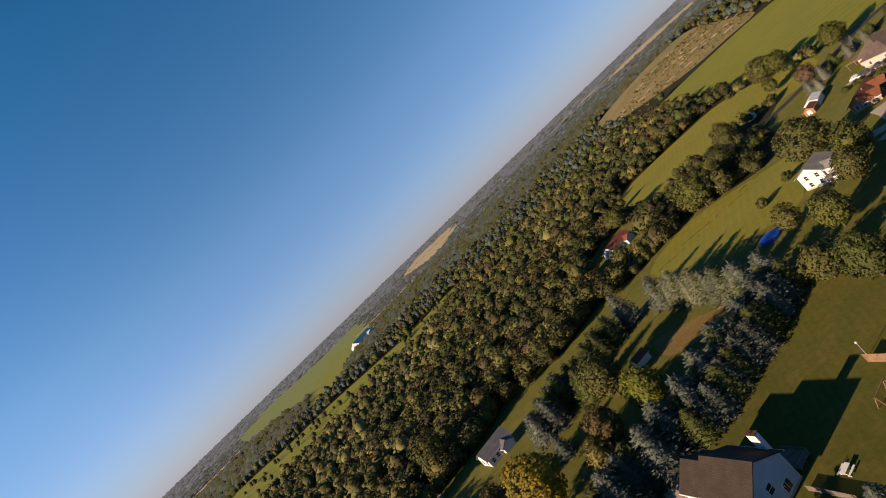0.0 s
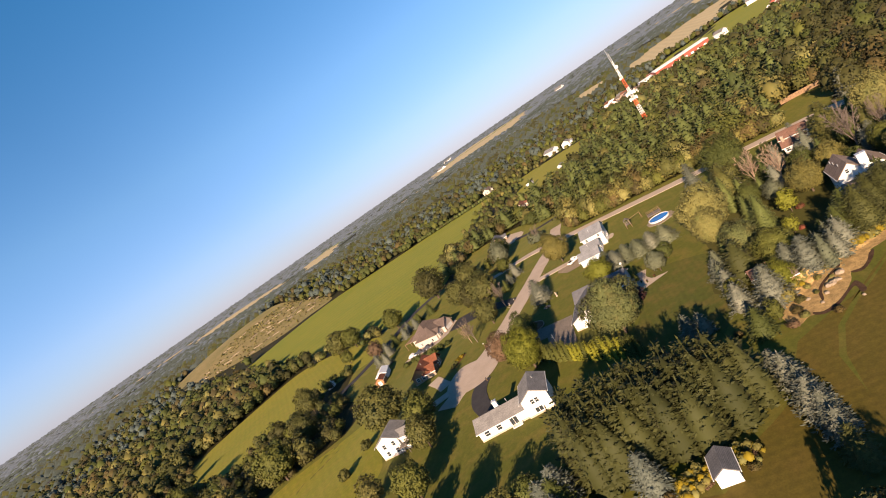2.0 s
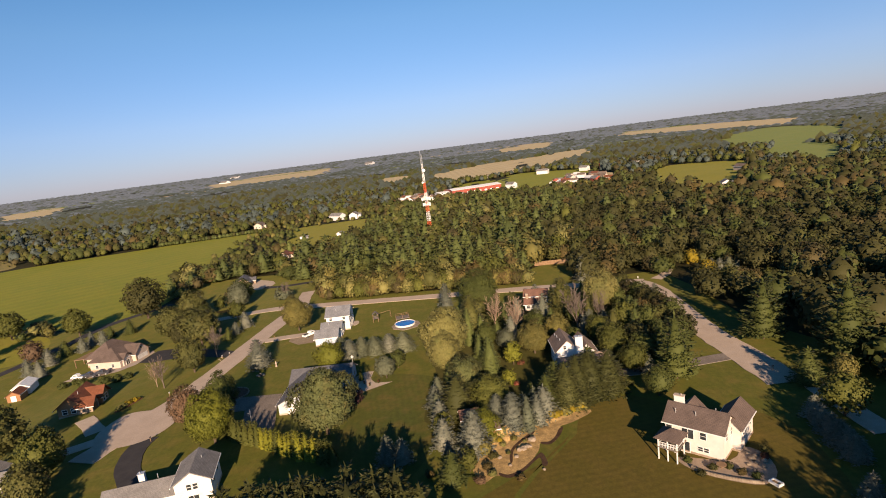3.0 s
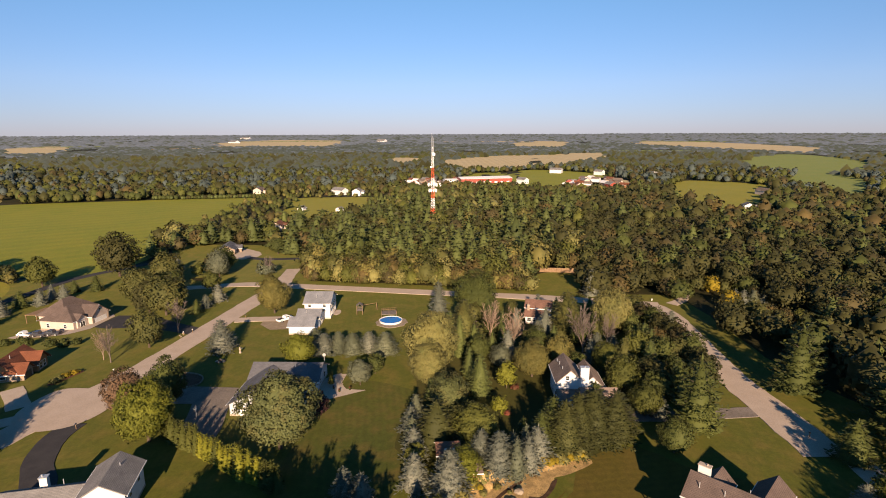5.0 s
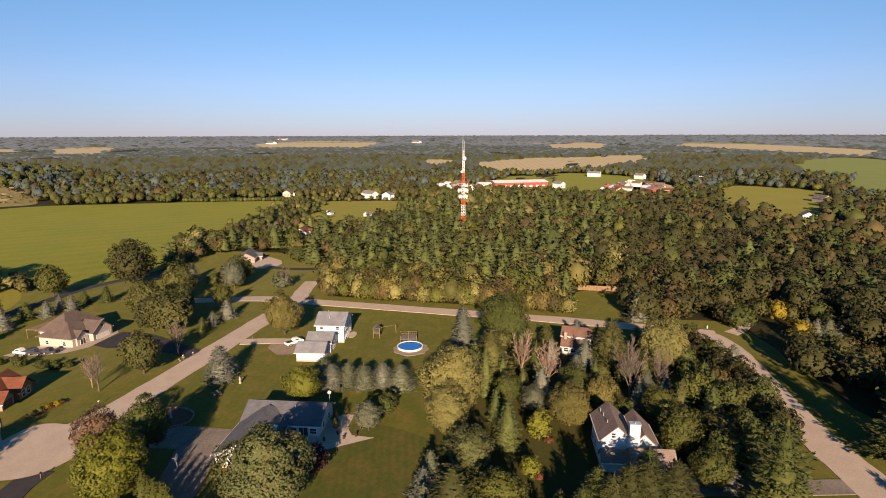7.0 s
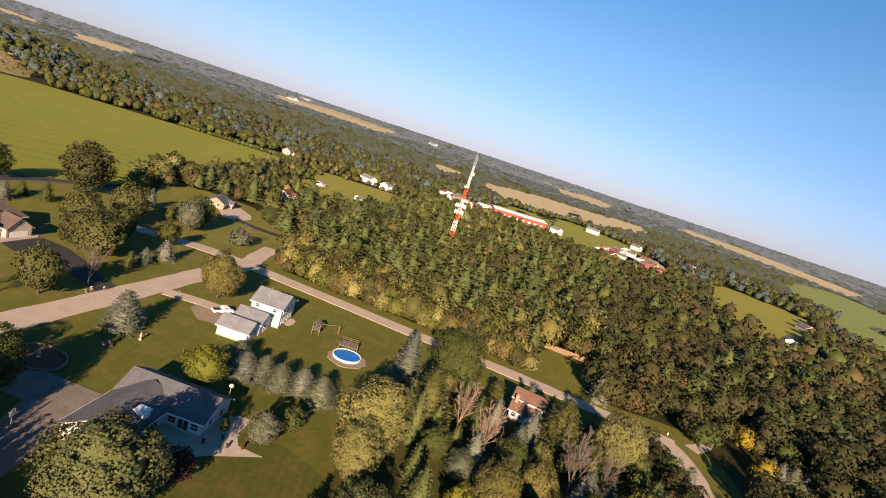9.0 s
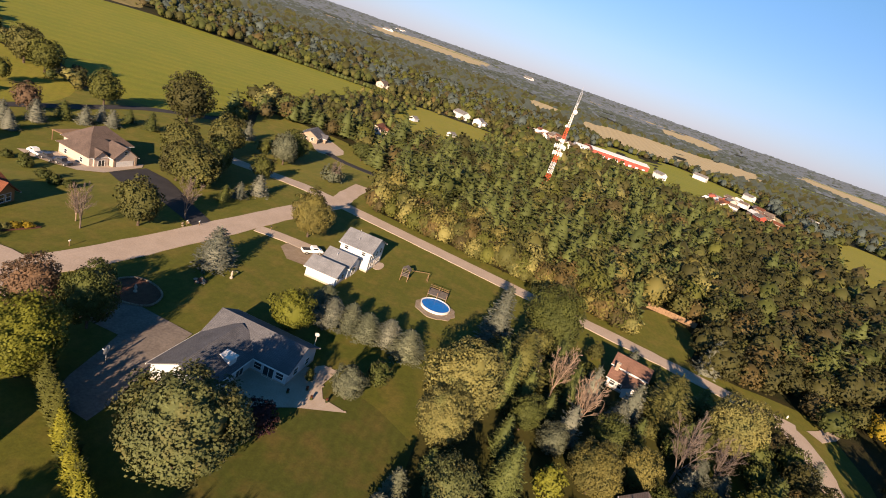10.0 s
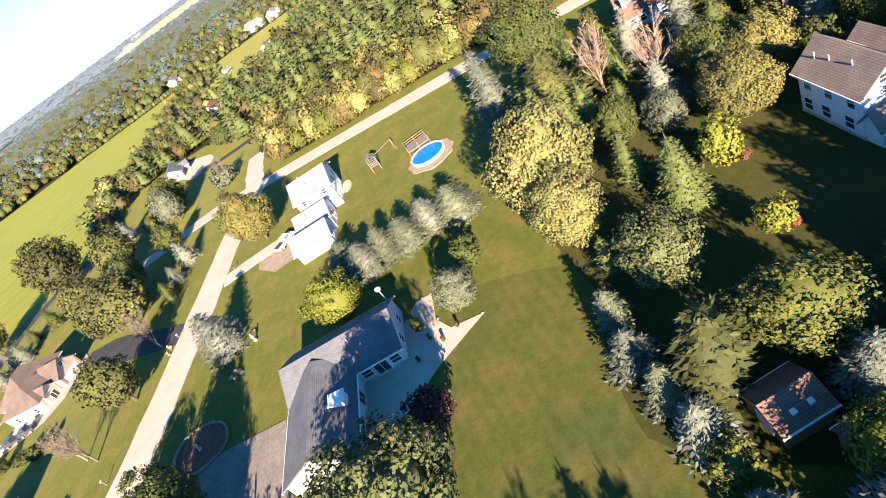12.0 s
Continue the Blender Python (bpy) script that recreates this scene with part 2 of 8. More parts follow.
M["roof_mauve"] = shingle("mauve-brown shingles", (0.092, 0.068, 0.059), (0.110, 0.080, 0.067))
M["roof_red"] = shingle("faded red roofing", (0.15, 0.045, 0.032), (0.19, 0.06, 0.042))
M["wood"] = surface("weathered cedar", (0.221, 0.142, 0.084), (0.166, 0.104, 0.061), 1.2, 0.85, fine=6, amount=0.4)
M["deck"] = surface("grey decking", (0.166, 0.142, 0.123), (0.122, 0.104, 0.089), 1.2, 0.85, fine=6, amount=0.4)
M["steel"] = plain("galvanised steel", (0.55, 0.55, 0.55), 0.45, 0.6)
M["tower_red"] = plain("aviation red paint", (0.62, 0.10, 0.04), 0.5)
M["tower_white"] = plain("white mast paint", (0.80, 0.78, 0.76), 0.5)
M["water"] = plain("blue pool water", (0.010, 0.12, 0.40), 0.08, 0, 0.6, 0.6, 0.15)
M["blue_tarp"] = plain("blue tarpaulin", (0.007, 0.067, 0.370), 0.45, 0, 0.4, 1.5, 0.35)
M["car_white"] = plain("white car paint", (0.688, 0.679, 0.662), 0.25, 0, 0.5)
M["car_dark"] = plain("dark car paint", (0.043, 0.043, 0.052), 0.25, 0, 0.5)
M["rubber"] = plain("black rubber", (0.02, 0.02, 0.02), 0.8)
# grass colour darkened to stand in for the lot's tree shade
M["shade_grass"] = grass("grass toned for tree shade", (0.030, 0.032, 0.006), (0.038, 0.036, 0.008), (0.046, 0.034, 0.011), 0.0, 0, 1, 0.6)
LEAF = {
    "green": ((0.028, 0.036, 0.008), (0.066, 0.077, 0.018), (0.041, 0.051, 0.011)),
    "sage": ((0.069, 0.078, 0.049), (0.109, 0.118, 0.079), (0.076, 0.085, 0.045)),
    "olive": ((0.035, 0.039, 0.011), (0.081, 0.081, 0.021), (0.067, 0.059, 0.016)),
    "olivedark": ((0.022, 0.022, 0.007), (0.05, 0.05, 0.014), (0.036, 0.033, 0.009)),
    "lime": ((0.038, 0.044, 0.008), (0.086, 0.091, 0.018), (0.058, 0.061, 0.011)),
    "spring": ((0.068, 0.074, 0.008), (0.138, 0.144, 0.015), (0.098, 0.102, 0.012)),
    "straw": ((0.095, 0.091, 0.031), (0.183, 0.167, 0.053), (0.109, 0.115, 0.035)),
    "yellow": ((0.071, 0.065, 0.019), (0.149, 0.13, 0.035), (0.071, 0.072, 0.023)),
    "gold": ((0.142, 0.104, 0.006), (0.215, 0.158, 0.012), (0.098, 0.088, 0.012)),
    "gilt": ((0.112, 0.116, 0.011), (0.172, 0.166, 0.015), (0.086, 0.098, 0.012)),
    "rust": ((0.045, 0.035, 0.013), (0.095, 0.068, 0.023), (0.05, 0.05, 0.012)),
    "brown": ((0.084, 0.053, 0.032), (0.115, 0.072, 0.045), (0.077, 0.051, 0.029)),
    "purple": ((0.030, 0.012, 0.015), (0.055, 0.022, 0.024), (0.040, 0.018, 0.018)),
    "red": ((0.109, 0.029, 0.023), (0.164, 0.056, 0.032), (0.066, 0.056, 0.023)),
    "teal": ((0.032, 0.043, 0.034), (0.104, 0.116, 0.100), (0.058, 0.070, 0.056)),
    "umber": ((0.031, 0.027, 0.011), (0.069, 0.055, 0.022), (0.052, 0.046, 0.015)),
    "blue": ((0.041, 0.052, 0.035), (0.165, 0.166, 0.137), (0.084, 0.094, 0.073)),
    "pine": ((0.041, 0.053, 0.016), (0.094, 0.11, 0.03), (0.055, 0.072, 0.019)),
    "cedar": ((0.019, 0.022, 0.006), (0.052, 0.055, 0.014), (0.033, 0.035, 0.01)),
    "maple": ((0.034, 0.042, 0.015), (0.092, 0.105, 0.038), (0.091, 0.075, 0.023)),
    # the next two tints have bluish distance haze mixed into the leaf colour
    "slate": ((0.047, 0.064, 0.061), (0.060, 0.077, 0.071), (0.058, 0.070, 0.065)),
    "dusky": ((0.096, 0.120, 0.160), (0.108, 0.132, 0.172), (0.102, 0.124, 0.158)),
}
for key, (a, b_, c_) in LEAF.items():
    M["leaf_" + key] = leaf(key + " foliage", a, b_, c_)


# ---- building helpers ----
def height(x, y):
    """The lie of the land: level near the houses, lower to the north, raised far off to fit the horizon to the camera's
    view.
    """
    u = min(max((y - 160) / 45, 0.0), 1.0)
    hill = 24 * math.exp(-((x - 400) ** 2 + (y - 760) ** 2) / 24200)
    return max(0.0, 37 * (math.hypot(x - 80, y - 60) - 700) / 4100) - 4 * u * u * (3 - 2 * u) + hill


def heights(x, y):
    u = np.clip((y - 160) / 45, 0, 1)
    hill = 24 * np.exp(-((x - 400) ** 2 + (y - 760) ** 2) / 24200)
    return np.maximum(0, 37 * (np.hypot(x - 80, y - 60) - 700) / 4100) - 4 * u * u * (3 - 2 * u) + hill


def thing(name, at, label, category, turn=0.0, group="", size=1.0):
    ob = new(name)
    ob.empty_display_size = 0.1
    ob.matrix_world = pose(*at, 0, 0, turn) @ Matrix.Scale(size, 4)
    return tagged(ob, label, category, group)


def part(name, bm, material, parent=None, label=""):
    me = bpy.data.meshes.new(name)
    bm.to_mesh(me)
    bm.free()
    me.materials.append(material)
    ob = new(name, me)
    if parent:
        ob.parent = parent
    if label:
        ob["label"] = label
    return ob


def shared(name, me, material, parent):
    ob = new(name, me)
    ob.parent = parent
    if material:
        if not me.materials:
            me.materials.append(None)
        ob.material_slots[0].link = "OBJECT"
        ob.material_slots[0].material = material
    return ob


def box(bm, x0, y0, z0, x1, y1, z1):
    v = [bm.verts.new(p) for p in ((x0, y0, z0), (x1, y0, z0), (x1, y1, z0), (x0, y1, z0), (x0, y0, z1), (x1, y0, z1), (x1, y1, z1), (x0, y1, z1))]
    for f in ((3, 2, 1, 0), (4, 5, 6, 7), (0, 1, 5, 4), (1, 2, 6, 5), (2, 3, 7, 6), (3, 0, 4, 7)):
        bm.faces.new([v[i] for i in f])
    return bm


def rounded(bm, x0, y0, z0, x1, y1, z1, r):
    box(bm, x0, y0, z0, x1, y1, z1)
    bmesh.ops.bevel(bm, geom=bm.edges[-12:], offset=r, segments=2, affect="EDGES")
    return bm


def bar(bm, a, b, r, sides=5, r2=None):
    """A straight round bar from a to b."""
    a, b = Vector(a), Vector(b)
    q = (b - a).to_track_quat("Z", "Y").to_matrix()
    rings = []
    for p, rad in ((a, r), (b, r if r2 is None else r2)):
        rings.append([bm.verts.new(p + q @ Vector((rad * math.cos(k * math.tau / sides), rad * math.sin(k * math.tau / sides), 0))) for k in range(sides)])
    for k in range(sides):
        bm.faces.new((rings[0][k], rings[0][(k + 1) % sides], rings[1][(k + 1) % sides], rings[1][k]))
    bm.faces.new(rings[0][::-1])
    bm.faces.new(rings[1])
    return bm


def disc(bm, x, y, z0, z1, rx, ry, n=32):
    lo = [bm.verts.new((x + rx * math.cos(k * math.tau / n), y + ry * math.sin(k * math.tau / n), z0)) for k in range(n)]
    hi = [bm.verts.new((v.co.x, v.co.y, z1)) for v in lo]
    bm.faces.new(hi)
    bm.faces.new(lo[::-1])
    for k in range(n):
        bm.faces.new((lo[k], lo[(k + 1) % n], hi[(k + 1) % n], hi[k]))
    return bm


def mesh_of(name, verts, faces, mats, index=None, normals=None):
    """A mesh from numpy arrays of places and of triangles, with soft normals where given."""
    me = bpy.data.meshes.new(name)
    n, k = faces.shape
    me.vertices.add(len(verts))
    me.vertices.foreach_set("co", np.asarray(verts, np.float32).ravel())
    me.loops.add(n * k)
    me.loops.foreach_set("vertex_index", faces.astype(np.int32).ravel())
    me.polygons.add(n)
    me.polygons.foreach_set("loop_start", np.arange(0, n * k, k, dtype=np.int32))
    if index is not None:
        me.polygons.foreach_set("material_index", index.astype(np.int32))
    for m in mats:
        me.materials.append(m)
    me.update(calc_edges=True)
    if normals is not None:
        me.polygons.foreach_set("use_smooth", np.ones(n, bool))
        me.normals_split_custom_set_from_vertices(np.asarray(normals, np.float32))
    return me


def smooth_loop(points, steps=4, closed=True):
    """A rounded line through the points."""
    p = [Vector((*q, 0)) for q in points]
    n, out = len(p), []
    for i in range(n if closed else n - 1):
        a, b, c, d = (p[(i + k) % n] if closed else p[min(max(i + k, 0), n - 1)] for k in (-1, 0, 1, 2))
        for s in range(steps):
            t = s / steps
            out.append(0.5 * (2 * b + (c - a) * t + (2 * a - 5 * b + 4 * c - d) * t * t + (3 * b - a - 3 * c + d) * t ** 3))
    if not closed:
        out.append(p[-1])
    return [(v.x, v.y) for v in out]


def sheet(name, points, material, lift, label="", category="", steps=4, piece=8.0, wobble=0.0):
    """A patch of ground cover with a rounded outline that follows the land."""
    pts = smooth_loop(points, steps) if steps > 1 else points
    bm = bmesh.new()
    vs = [bm.verts.new((x + wobble * noise.noise((x * 0.15, y * 0.15, 1)), y + wobble * noise.noise((x * 0.15, y * 0.15, 7)), 0)) for x, y in pts]
    bm.faces.new(vs)
    bmesh.ops.triangulate(bm, faces=bm.faces[:])
    for _ in range(9):
        long = [e for e in bm.edges if e.calc_length() > piece]
        if not long or len(bm.faces) > 15000:
            break
        bmesh.ops.subdivide_edges(bm, edges=long, cuts=1)
        bmesh.ops.triangulate(bm, faces=bm.faces[:])
    for v in bm.verts:
        v.co.z = height(v.co.x, v.co.y) + lift
    bmesh.ops.recalc_face_normals(bm, faces=bm.faces[:])
    if sum(f.normal.z for f in bm.faces) < 0:
        bmesh.ops.reverse_faces(bm, faces=bm.faces[:])
    ob = part(name, bm, material)
    return tagged(ob, label, category, "", "structure")


def strip(name, points, width, material, lift, label, category, thick=0.06):
    """A road: a band along a rounded line, its top a little above the ground and its edges real."""
    pts = [Vector((*q, 0)) for q in smooth_loop(points, 6, False)]
    bm, rows = bmesh.new(), []
    for i, p in enumerate(pts):
        w = width if not isinstance(width, tuple) else width[0] + (width[1] - width[0]) * i / (len(pts) - 1)
        d = (pts[min(i + 1, len(pts) - 1)] - pts[max(i - 1, 0)]).normalized()
        s = Vector((-d.y, d.x, 0)) * w / 2
        jit = 0.12 * noise.noise(p * 0.3)
        row = []
        for q, up in ((p + s * (1 + jit), -0.1), (p + s * (1 + jit) * 0.995, thick), (p - s * (1 + jit) * 0.995, thick), (p - s * (1 + jit), -0.1)):
            row.append(bm.verts.new((q.x, q.y, height(q.x, q.y) + lift + up)))
        rows.append(row)
    for a, b in zip(rows, rows[1:]):
        for k in range(3):
            bm.faces.new((a[k], a[k + 1], b[k + 1], b[k]))
    bmesh.ops.recalc_face_normals(bm, faces=bm.faces[:])
    if sum(f.normal.z for f in bm.faces) < 0:
        bmesh.ops.reverse_faces(bm, faces=bm.faces[:])
    return tagged(part(name, bm, material), label, category, "", "structure")


def inside(px, py, poly):
    """Which of many places lie within a polygon."""
    hit = np.zeros(len(px), bool)
    for (x0, y0), (x1, y1) in zip(poly, poly[1:] + poly[:1]):
        cross = (y0 > py) != (y1 > py)
        with np.errstate(divide="ignore", invalid="ignore"):
            hit ^= cross & (px < (x1 - x0) * (py - y0) / (y1 - y0) + x0)
    return hit


def near_line(px, py, line, d):
    hit = np.zeros(len(px), bool)
    for (x0, y0), (x1, y1) in zip(line, line[1:]):
        l2 = (x1 - x0) ** 2 + (y1 - y0) ** 2
        u = np.clip(((px - x0) * (x1 - x0) + (py - y0) * (y1 - y0)) / l2, 0, 1)
        hit |= np.hypot(px - x0 - u * (x1 - x0), py - y0 - u * (y1 - y0)) < d
    return hit


# ---- the land ----
bm = bmesh.new()
radii = [5.0 * k for k in range(1, 56)] + [290, 315] + [345 + 30 * k for k in range(12)] + [700] + [700 + 4100 * (k / 24) ** 1.3 for k in range(1, 25)]
SEG = 168
centre = bm.verts.new((80, 60, height(80, 60)))
last = None
for r in radii:
    ring = []
    for k in range(SEG):
        a = k * math.tau / SEG
        x, y = 80 + r * math.cos(a), 60 + r * math.sin(a)
        ring.append(bm.verts.new((x, y, height(x, y))))
    for k in range(SEG):
        j = (k + 1) % SEG
        bm.faces.new((centre, ring[k], ring[j]) if last is None else (last[k], ring[k], ring[j], last[j]))
    last = ring
for f in bm.faces:
    f.smooth = True
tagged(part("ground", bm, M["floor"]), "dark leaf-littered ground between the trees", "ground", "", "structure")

LAWN = [(-34, 55), (-66, 150), (-64, 182), (-38, 206), (-2, 209), (25, 220), (47, 217), (76, 224), (104, 204), (122, 214), (132, 236), (160, 258), (204, 274), (222, 256), (240, 238), (244, 214),
        (222, 205), (216, 182), (220, 150), (226, 118), (233, 64), (237, 30), (242, 12), (222, 2), (196, -6), (178, -14), (160, -26), (120, -34), (80, -30), (40, 10), (0, 38)]
MEADOW = [(85, 280), (90, 338), (108, 360), (156, 360), (186, 349), (194, 300), (190, 268), (166, 248), (148, 266), (127, 274), (107, 284)]
CROP = [(234, 538), (262, 548), (350, 530), (398, 489), (440, 440), (490, 400), (512, 370), (430, 338), (356, 310), (283, 276), (250, 254), (226, 250), (206, 262), (200, 285), (204, 310), (203, 334), (198, 382), (214, 460)]
SLOPE = [(246, 700), (270, 620), (300, 566), (338, 546), (366, 537), (384, 572), (398, 632), (420, 720), (430, 820), (400, 880), (320, 850), (250, 780)]
CLEARINGS = {
    "glade": ((208, 174), (212, 186), (238, 204), (262, 214), (286, 232), (290, 212), (276, 196), (264, 170), (246, 160), (230, 148), (216, 148)),
    "knoll": ((222, 212), (250, 240), (275, 262), (287, 230), (262, 212), (232, 196)),
    "far_yard": ((384, 268), (440, 300), (490, 322), (506, 294), (517, 252), (440, 228), (372, 222)),
    "fenced_yard": ((231, 59), (251, 63), (262, 58), (262, 48), (248, 43), (234, 45)),
    "hayfield": ((521, -7), (600, -12), (683, -17), (749, -46), (714, -119), (620, -104), (554, -86), (451, -55), (480, -25)),
    "town_green": ((650, 225), (740, 240), (840, 236), (875, 158), (822, 51), (740, 45), (652, 47), (575, 90), (559, 142)),
    "far_paddock": ((994, -145), (1296, -210), (1428, -315), (1286, -373), (1150, -367), (906, -280), (864, -176)),
    "low_paddock": ((723, -139), (901, -193), (873, -229), (778, -236), (535, -149), (649, -151)),
    "valley_strip": ((-464, 620), (-455, 690), (-395, 698), (-325, 680), (-258, 690), (-165, 662), (-107, 648), (-40, 676), (-5, 645), (-36, 580), (-84, 525), (-138, 525), (-184, 490), (-250, 490), (-276, 470), (-305, 450), (-320, 420), (-380, 510)),
    "valley_strip_two": ((-309, 732), (-420, 1100), (-458, 1500), (-300, 1200), (-269, 878)),
    "valley_paddock": ((-1000, 1862), (-990, 2222), (-756, 2060), (-590, 2077), (-487, 2148), (-260, 1250), (-330, 1080), (-440, 1080), (-574, 1240), (-740, 1400)),
    "town_lots": ((584, 238), (640, 290), (692, 268), (715, 232), (690, 200), (640, 196), (604, 212)),
    "works_yard": ((588, 26), (590, 92), (640, 100), (700, 80), (770, 68), (730, 24), (650, 18)),
    "red_roof_yard": ((36, 230), (40, 262), (48, 286), (66, 300), (78, 278), (74, 252), (58, 228)),
    "slope_lawn": ((-36, 206), (-20, 222), (-2, 214), (-3, 200), (-22, 196)),
}
STUBBLE = {
    "tan_field": ((914, 318), (1128, 382), (1329, 308), (1438, 70), (1147, 72), (930, 131), (866, 252)),
    "tan_field_two": ((1470, 1365), (1972, 1802), (2744, 1912), (2745, 1415), (2359, 1160), (1633, 867), (1580, 1212)),
    "tan_field_three": ((944, 1439), (1251, 1916), (1564, 2032), (1426, 1749), (1049, 1339)),
    "tan_field_four": ((2155, 92), (2798, 60), (2528, -289), (2068, -487), (1728, -571), (1323, -427), (1491, -308), (1729, -159)),
    "tan_field_five": ((1799, 409), (2409, 528), (2723, 311), (2459, 214), (1764, 177)),
    "tan_field_six": ((-299, 2155), (-250, 3200), (114, 2983), (100, 1948), (-84, 1436)),
    "tan_field_seven": ((760, 1950), (900, 2350), (1180, 2400), (1260, 1900), (1100, 1650)),
    "tan_field_eight": ((949, 408), (1100, 520), (1203, 500), (1140, 411)),
}
# more strips of pale and green land far off: heading, distance, half width, depth
for k, (head, far, half, deep) in enumerate(((-38, 1500, 170, 60), (-30, 1150, 120, 40), (-22, 1900, 260, 80), (-12, 1450, 150, 50), (-4, 2300, 300, 110), (6, 1750, 190, 60), (16, 2500, 320, 120),
                                             (25, 1600, 150, 46), (38, 2250, 240, 110), (48, 1900, 170, 60), (58, 2700, 330, 140), (69, 1750, 180, 60), (78, 2500, 330, 130), (92, 1500, 200, 60), (99, 2400, 330, 120))):
    c, s_ = math.cos(radians(head)), math.sin(radians(head))
    STUBBLE[("far_strip_" if k % 3 else "pale_strip_") + "abcdefghijklmno"[k]] = tuple((80 + (far + v * deep) * s_ + u * half * c, 60 + (far + v * deep) * c - u * half * s_) for u, v in ((-1, -0.3), (-0.4, -0.6), (0.5, -0.5), (1, 0.1), (0.6, 0.6), (-0.3, 0.4)))
# far fields shrunk about their centres to look thin from the camera
STUBBLE = {k: tuple((cx + (x - cx) * g, cy + (y - cy) * g) for x, y in p) for k, p in STUBBLE.items()
           for cx, cy, g in ((sum(q[0] for q in p) / len(p), sum(q[1] for q in p) / len(p), 1.0 if k in ("tan_field", "tan_field_eight") or "strip" in k else 0.72),)}
STREETS = {
    "main": [(100, 141), (118, 141), (131, 140.5), (153, 143.5), (172, 146.5), (190, 149.5), (212, 152)],
    "cross": [(207, 200), (209, 172), (212, 150), (216.5, 119), (220, 94), (224.5, 64), (226.5, 45), (229, 16)],
    "south": [(225.8, 26.4), (227.2, 18.7), (219.8, 13.7), (206.6, 10.2), (191.6, 6.9), (179.3, 4.1), (169.5, 1.2), (161.5, -1.9), (143.7, -7.9)],
    "west": [(-70, 195), (-60, 165), (-50, 133), (-42, 108), (-35, 86), (-30, 62)],
    "lane": [(110, 262), (140, 246), (175, 247), (207, 252), (238, 244)],
}

sheet("lawn", LAWN, M["lawn"], 0.10, "mown grass of the house lots", "lawn", 4, 6.0, 1.2)
sheet("meadow", MEADOW, M["meadow"], 0.12, "pale green meadow between hedgerows", "meadow", 4, 9)
sheet("crop_field", CROP, M["crop"], 0.12, "bright green crop field", "field", 4, 12)
sheet("bare_slope", SLOPE, M["terrace"], 0.15, "tan terraced hillside with pale ledges", "hillside", 4, 25)
for key, poly in CLEARINGS.items():
    sheet(key, poly, M["stubble" if key in ("town_lots", "works_yard") else "far_green" if "paddock" in key else "meadow" if key in ("hayfield", "far_yard") else "crop" if "green" in key or "strip" in key else "lawn"],
          0.14 if max(abs(v) for q in poly for v in q) < 900 else 0.6, "pale bare ground of the small town" if key in ("town_lots", "works_yard") else "open grass among the trees", "grass", 4, 10 if abs(poly[0][0]) < 300 else 40)
for key, poly in STUBBLE.items():
    sheet(key, poly, M["far_green" if "far_strip" in key else "stubble"], 0.7, "green far field" if "far_strip" in key else "tan harvested field", "field", 3, 60)
sheet("backyard", [(147, 88), (139, 62.5), (92, 66), (96, 78), (112, 85), (122, 86), (136, 88)], M["backyard"], 0.106, "striped mown grass with dry brown spots", "lawn", 3, 6)
sheet("wide_yard", [(120, 36), (106, 42), (92, 44), (62, 34), (40, 40), (36, 62), (52, 72), (64, 66), (66, 58), (74, 56), (84, 50), (98, 50), (110, 40)], M["mown_rows"], 0.110, "brownish mown grass with faint rows", "lawn", 2, 6)
sheet("side_yard", [(62, 33), (92, 43), (106, 41), (120, 35), (129, 34.6), (137, 25), (133, 17), (130, 0), (118, -6), (100, -6), (80, 4), (66, 20)], M["mown_rows"], 0.115, "brownish mown grass beside the cream house", "lawn", 2, 6)
sheet("striped_yard", [(-24, 82), (-6, 62), (4, 60), (4, 74), (-4, 86), (-16, 88)], M["backyard"], 0.112, "striped front grass by the white house", "lawn", 2, 6)
# dark sheet that deepens the shade under the lot's trees by colour
sheet("shaded_lot", [(121, 66), (127, 69), (140, 70), (158, 76), (176, 78), (200, 70), (196, 40), (176, 30), (150, 26), (132, 32), (123, 42), (118, 52)], M["shade_grass"], 0.113, "grass with tree shade darkened into its colour", "grass", 3, 6, 1.0)
sheet("west_lawn", [(-33, 57), (-60, 146), (-50, 152), (-22, 118), (20, 134), (50, 130), (64, 118), (62, 98), (58, 84), (44, 75), (20, 66), (0, 60)], M["west_grass"], 0.105, "olive-brown mown grass of the western lots", "lawn", 2, 6, 1.0)
sheet("dry_patch", [(22, 150), (34, 142), (38, 136), (30, 132), (20, 138)], M["dry"], 0.14, "dry tan grass ringed by spruces", "grass", 4, 6)
sheet("side_meadow", [(46, 206), (75, 218), (103, 198), (112, 186), (96, 172), (80, 152), (68, 153), (52, 172)], M["meadow"], 0.13, "sunlit sloping grass", "meadow", 3, 6)

strip("road_main", STREETS["main"], 7.2, M["road"], 0.16, "pale chip-sealed street", "road")
strip("road_cross", STREETS["cross"], 6.0, M["road"], 0.17, "pale narrow cross street", "road")
strip("road_south", STREETS["south"], (6.0, 8.6), M["road"], 0.165, "pale wide street with tree shadows", "road")
strip("road_west", STREETS["west"], 8.0, M["concrete"], 0.16, "pale concrete street", "road")
strip("lane", STREETS["lane"], 4.5, M["asphalt"], 0.17, "dark lane beside the crop field", "road")
sheet("turning_circle", [(122, 149), (113, 149.5), (107, 145), (106, 138), (110, 132.5), (117, 131.5), (124, 135)], M["road"], 0.235, "pale round end of the street", "road", 5, 6)
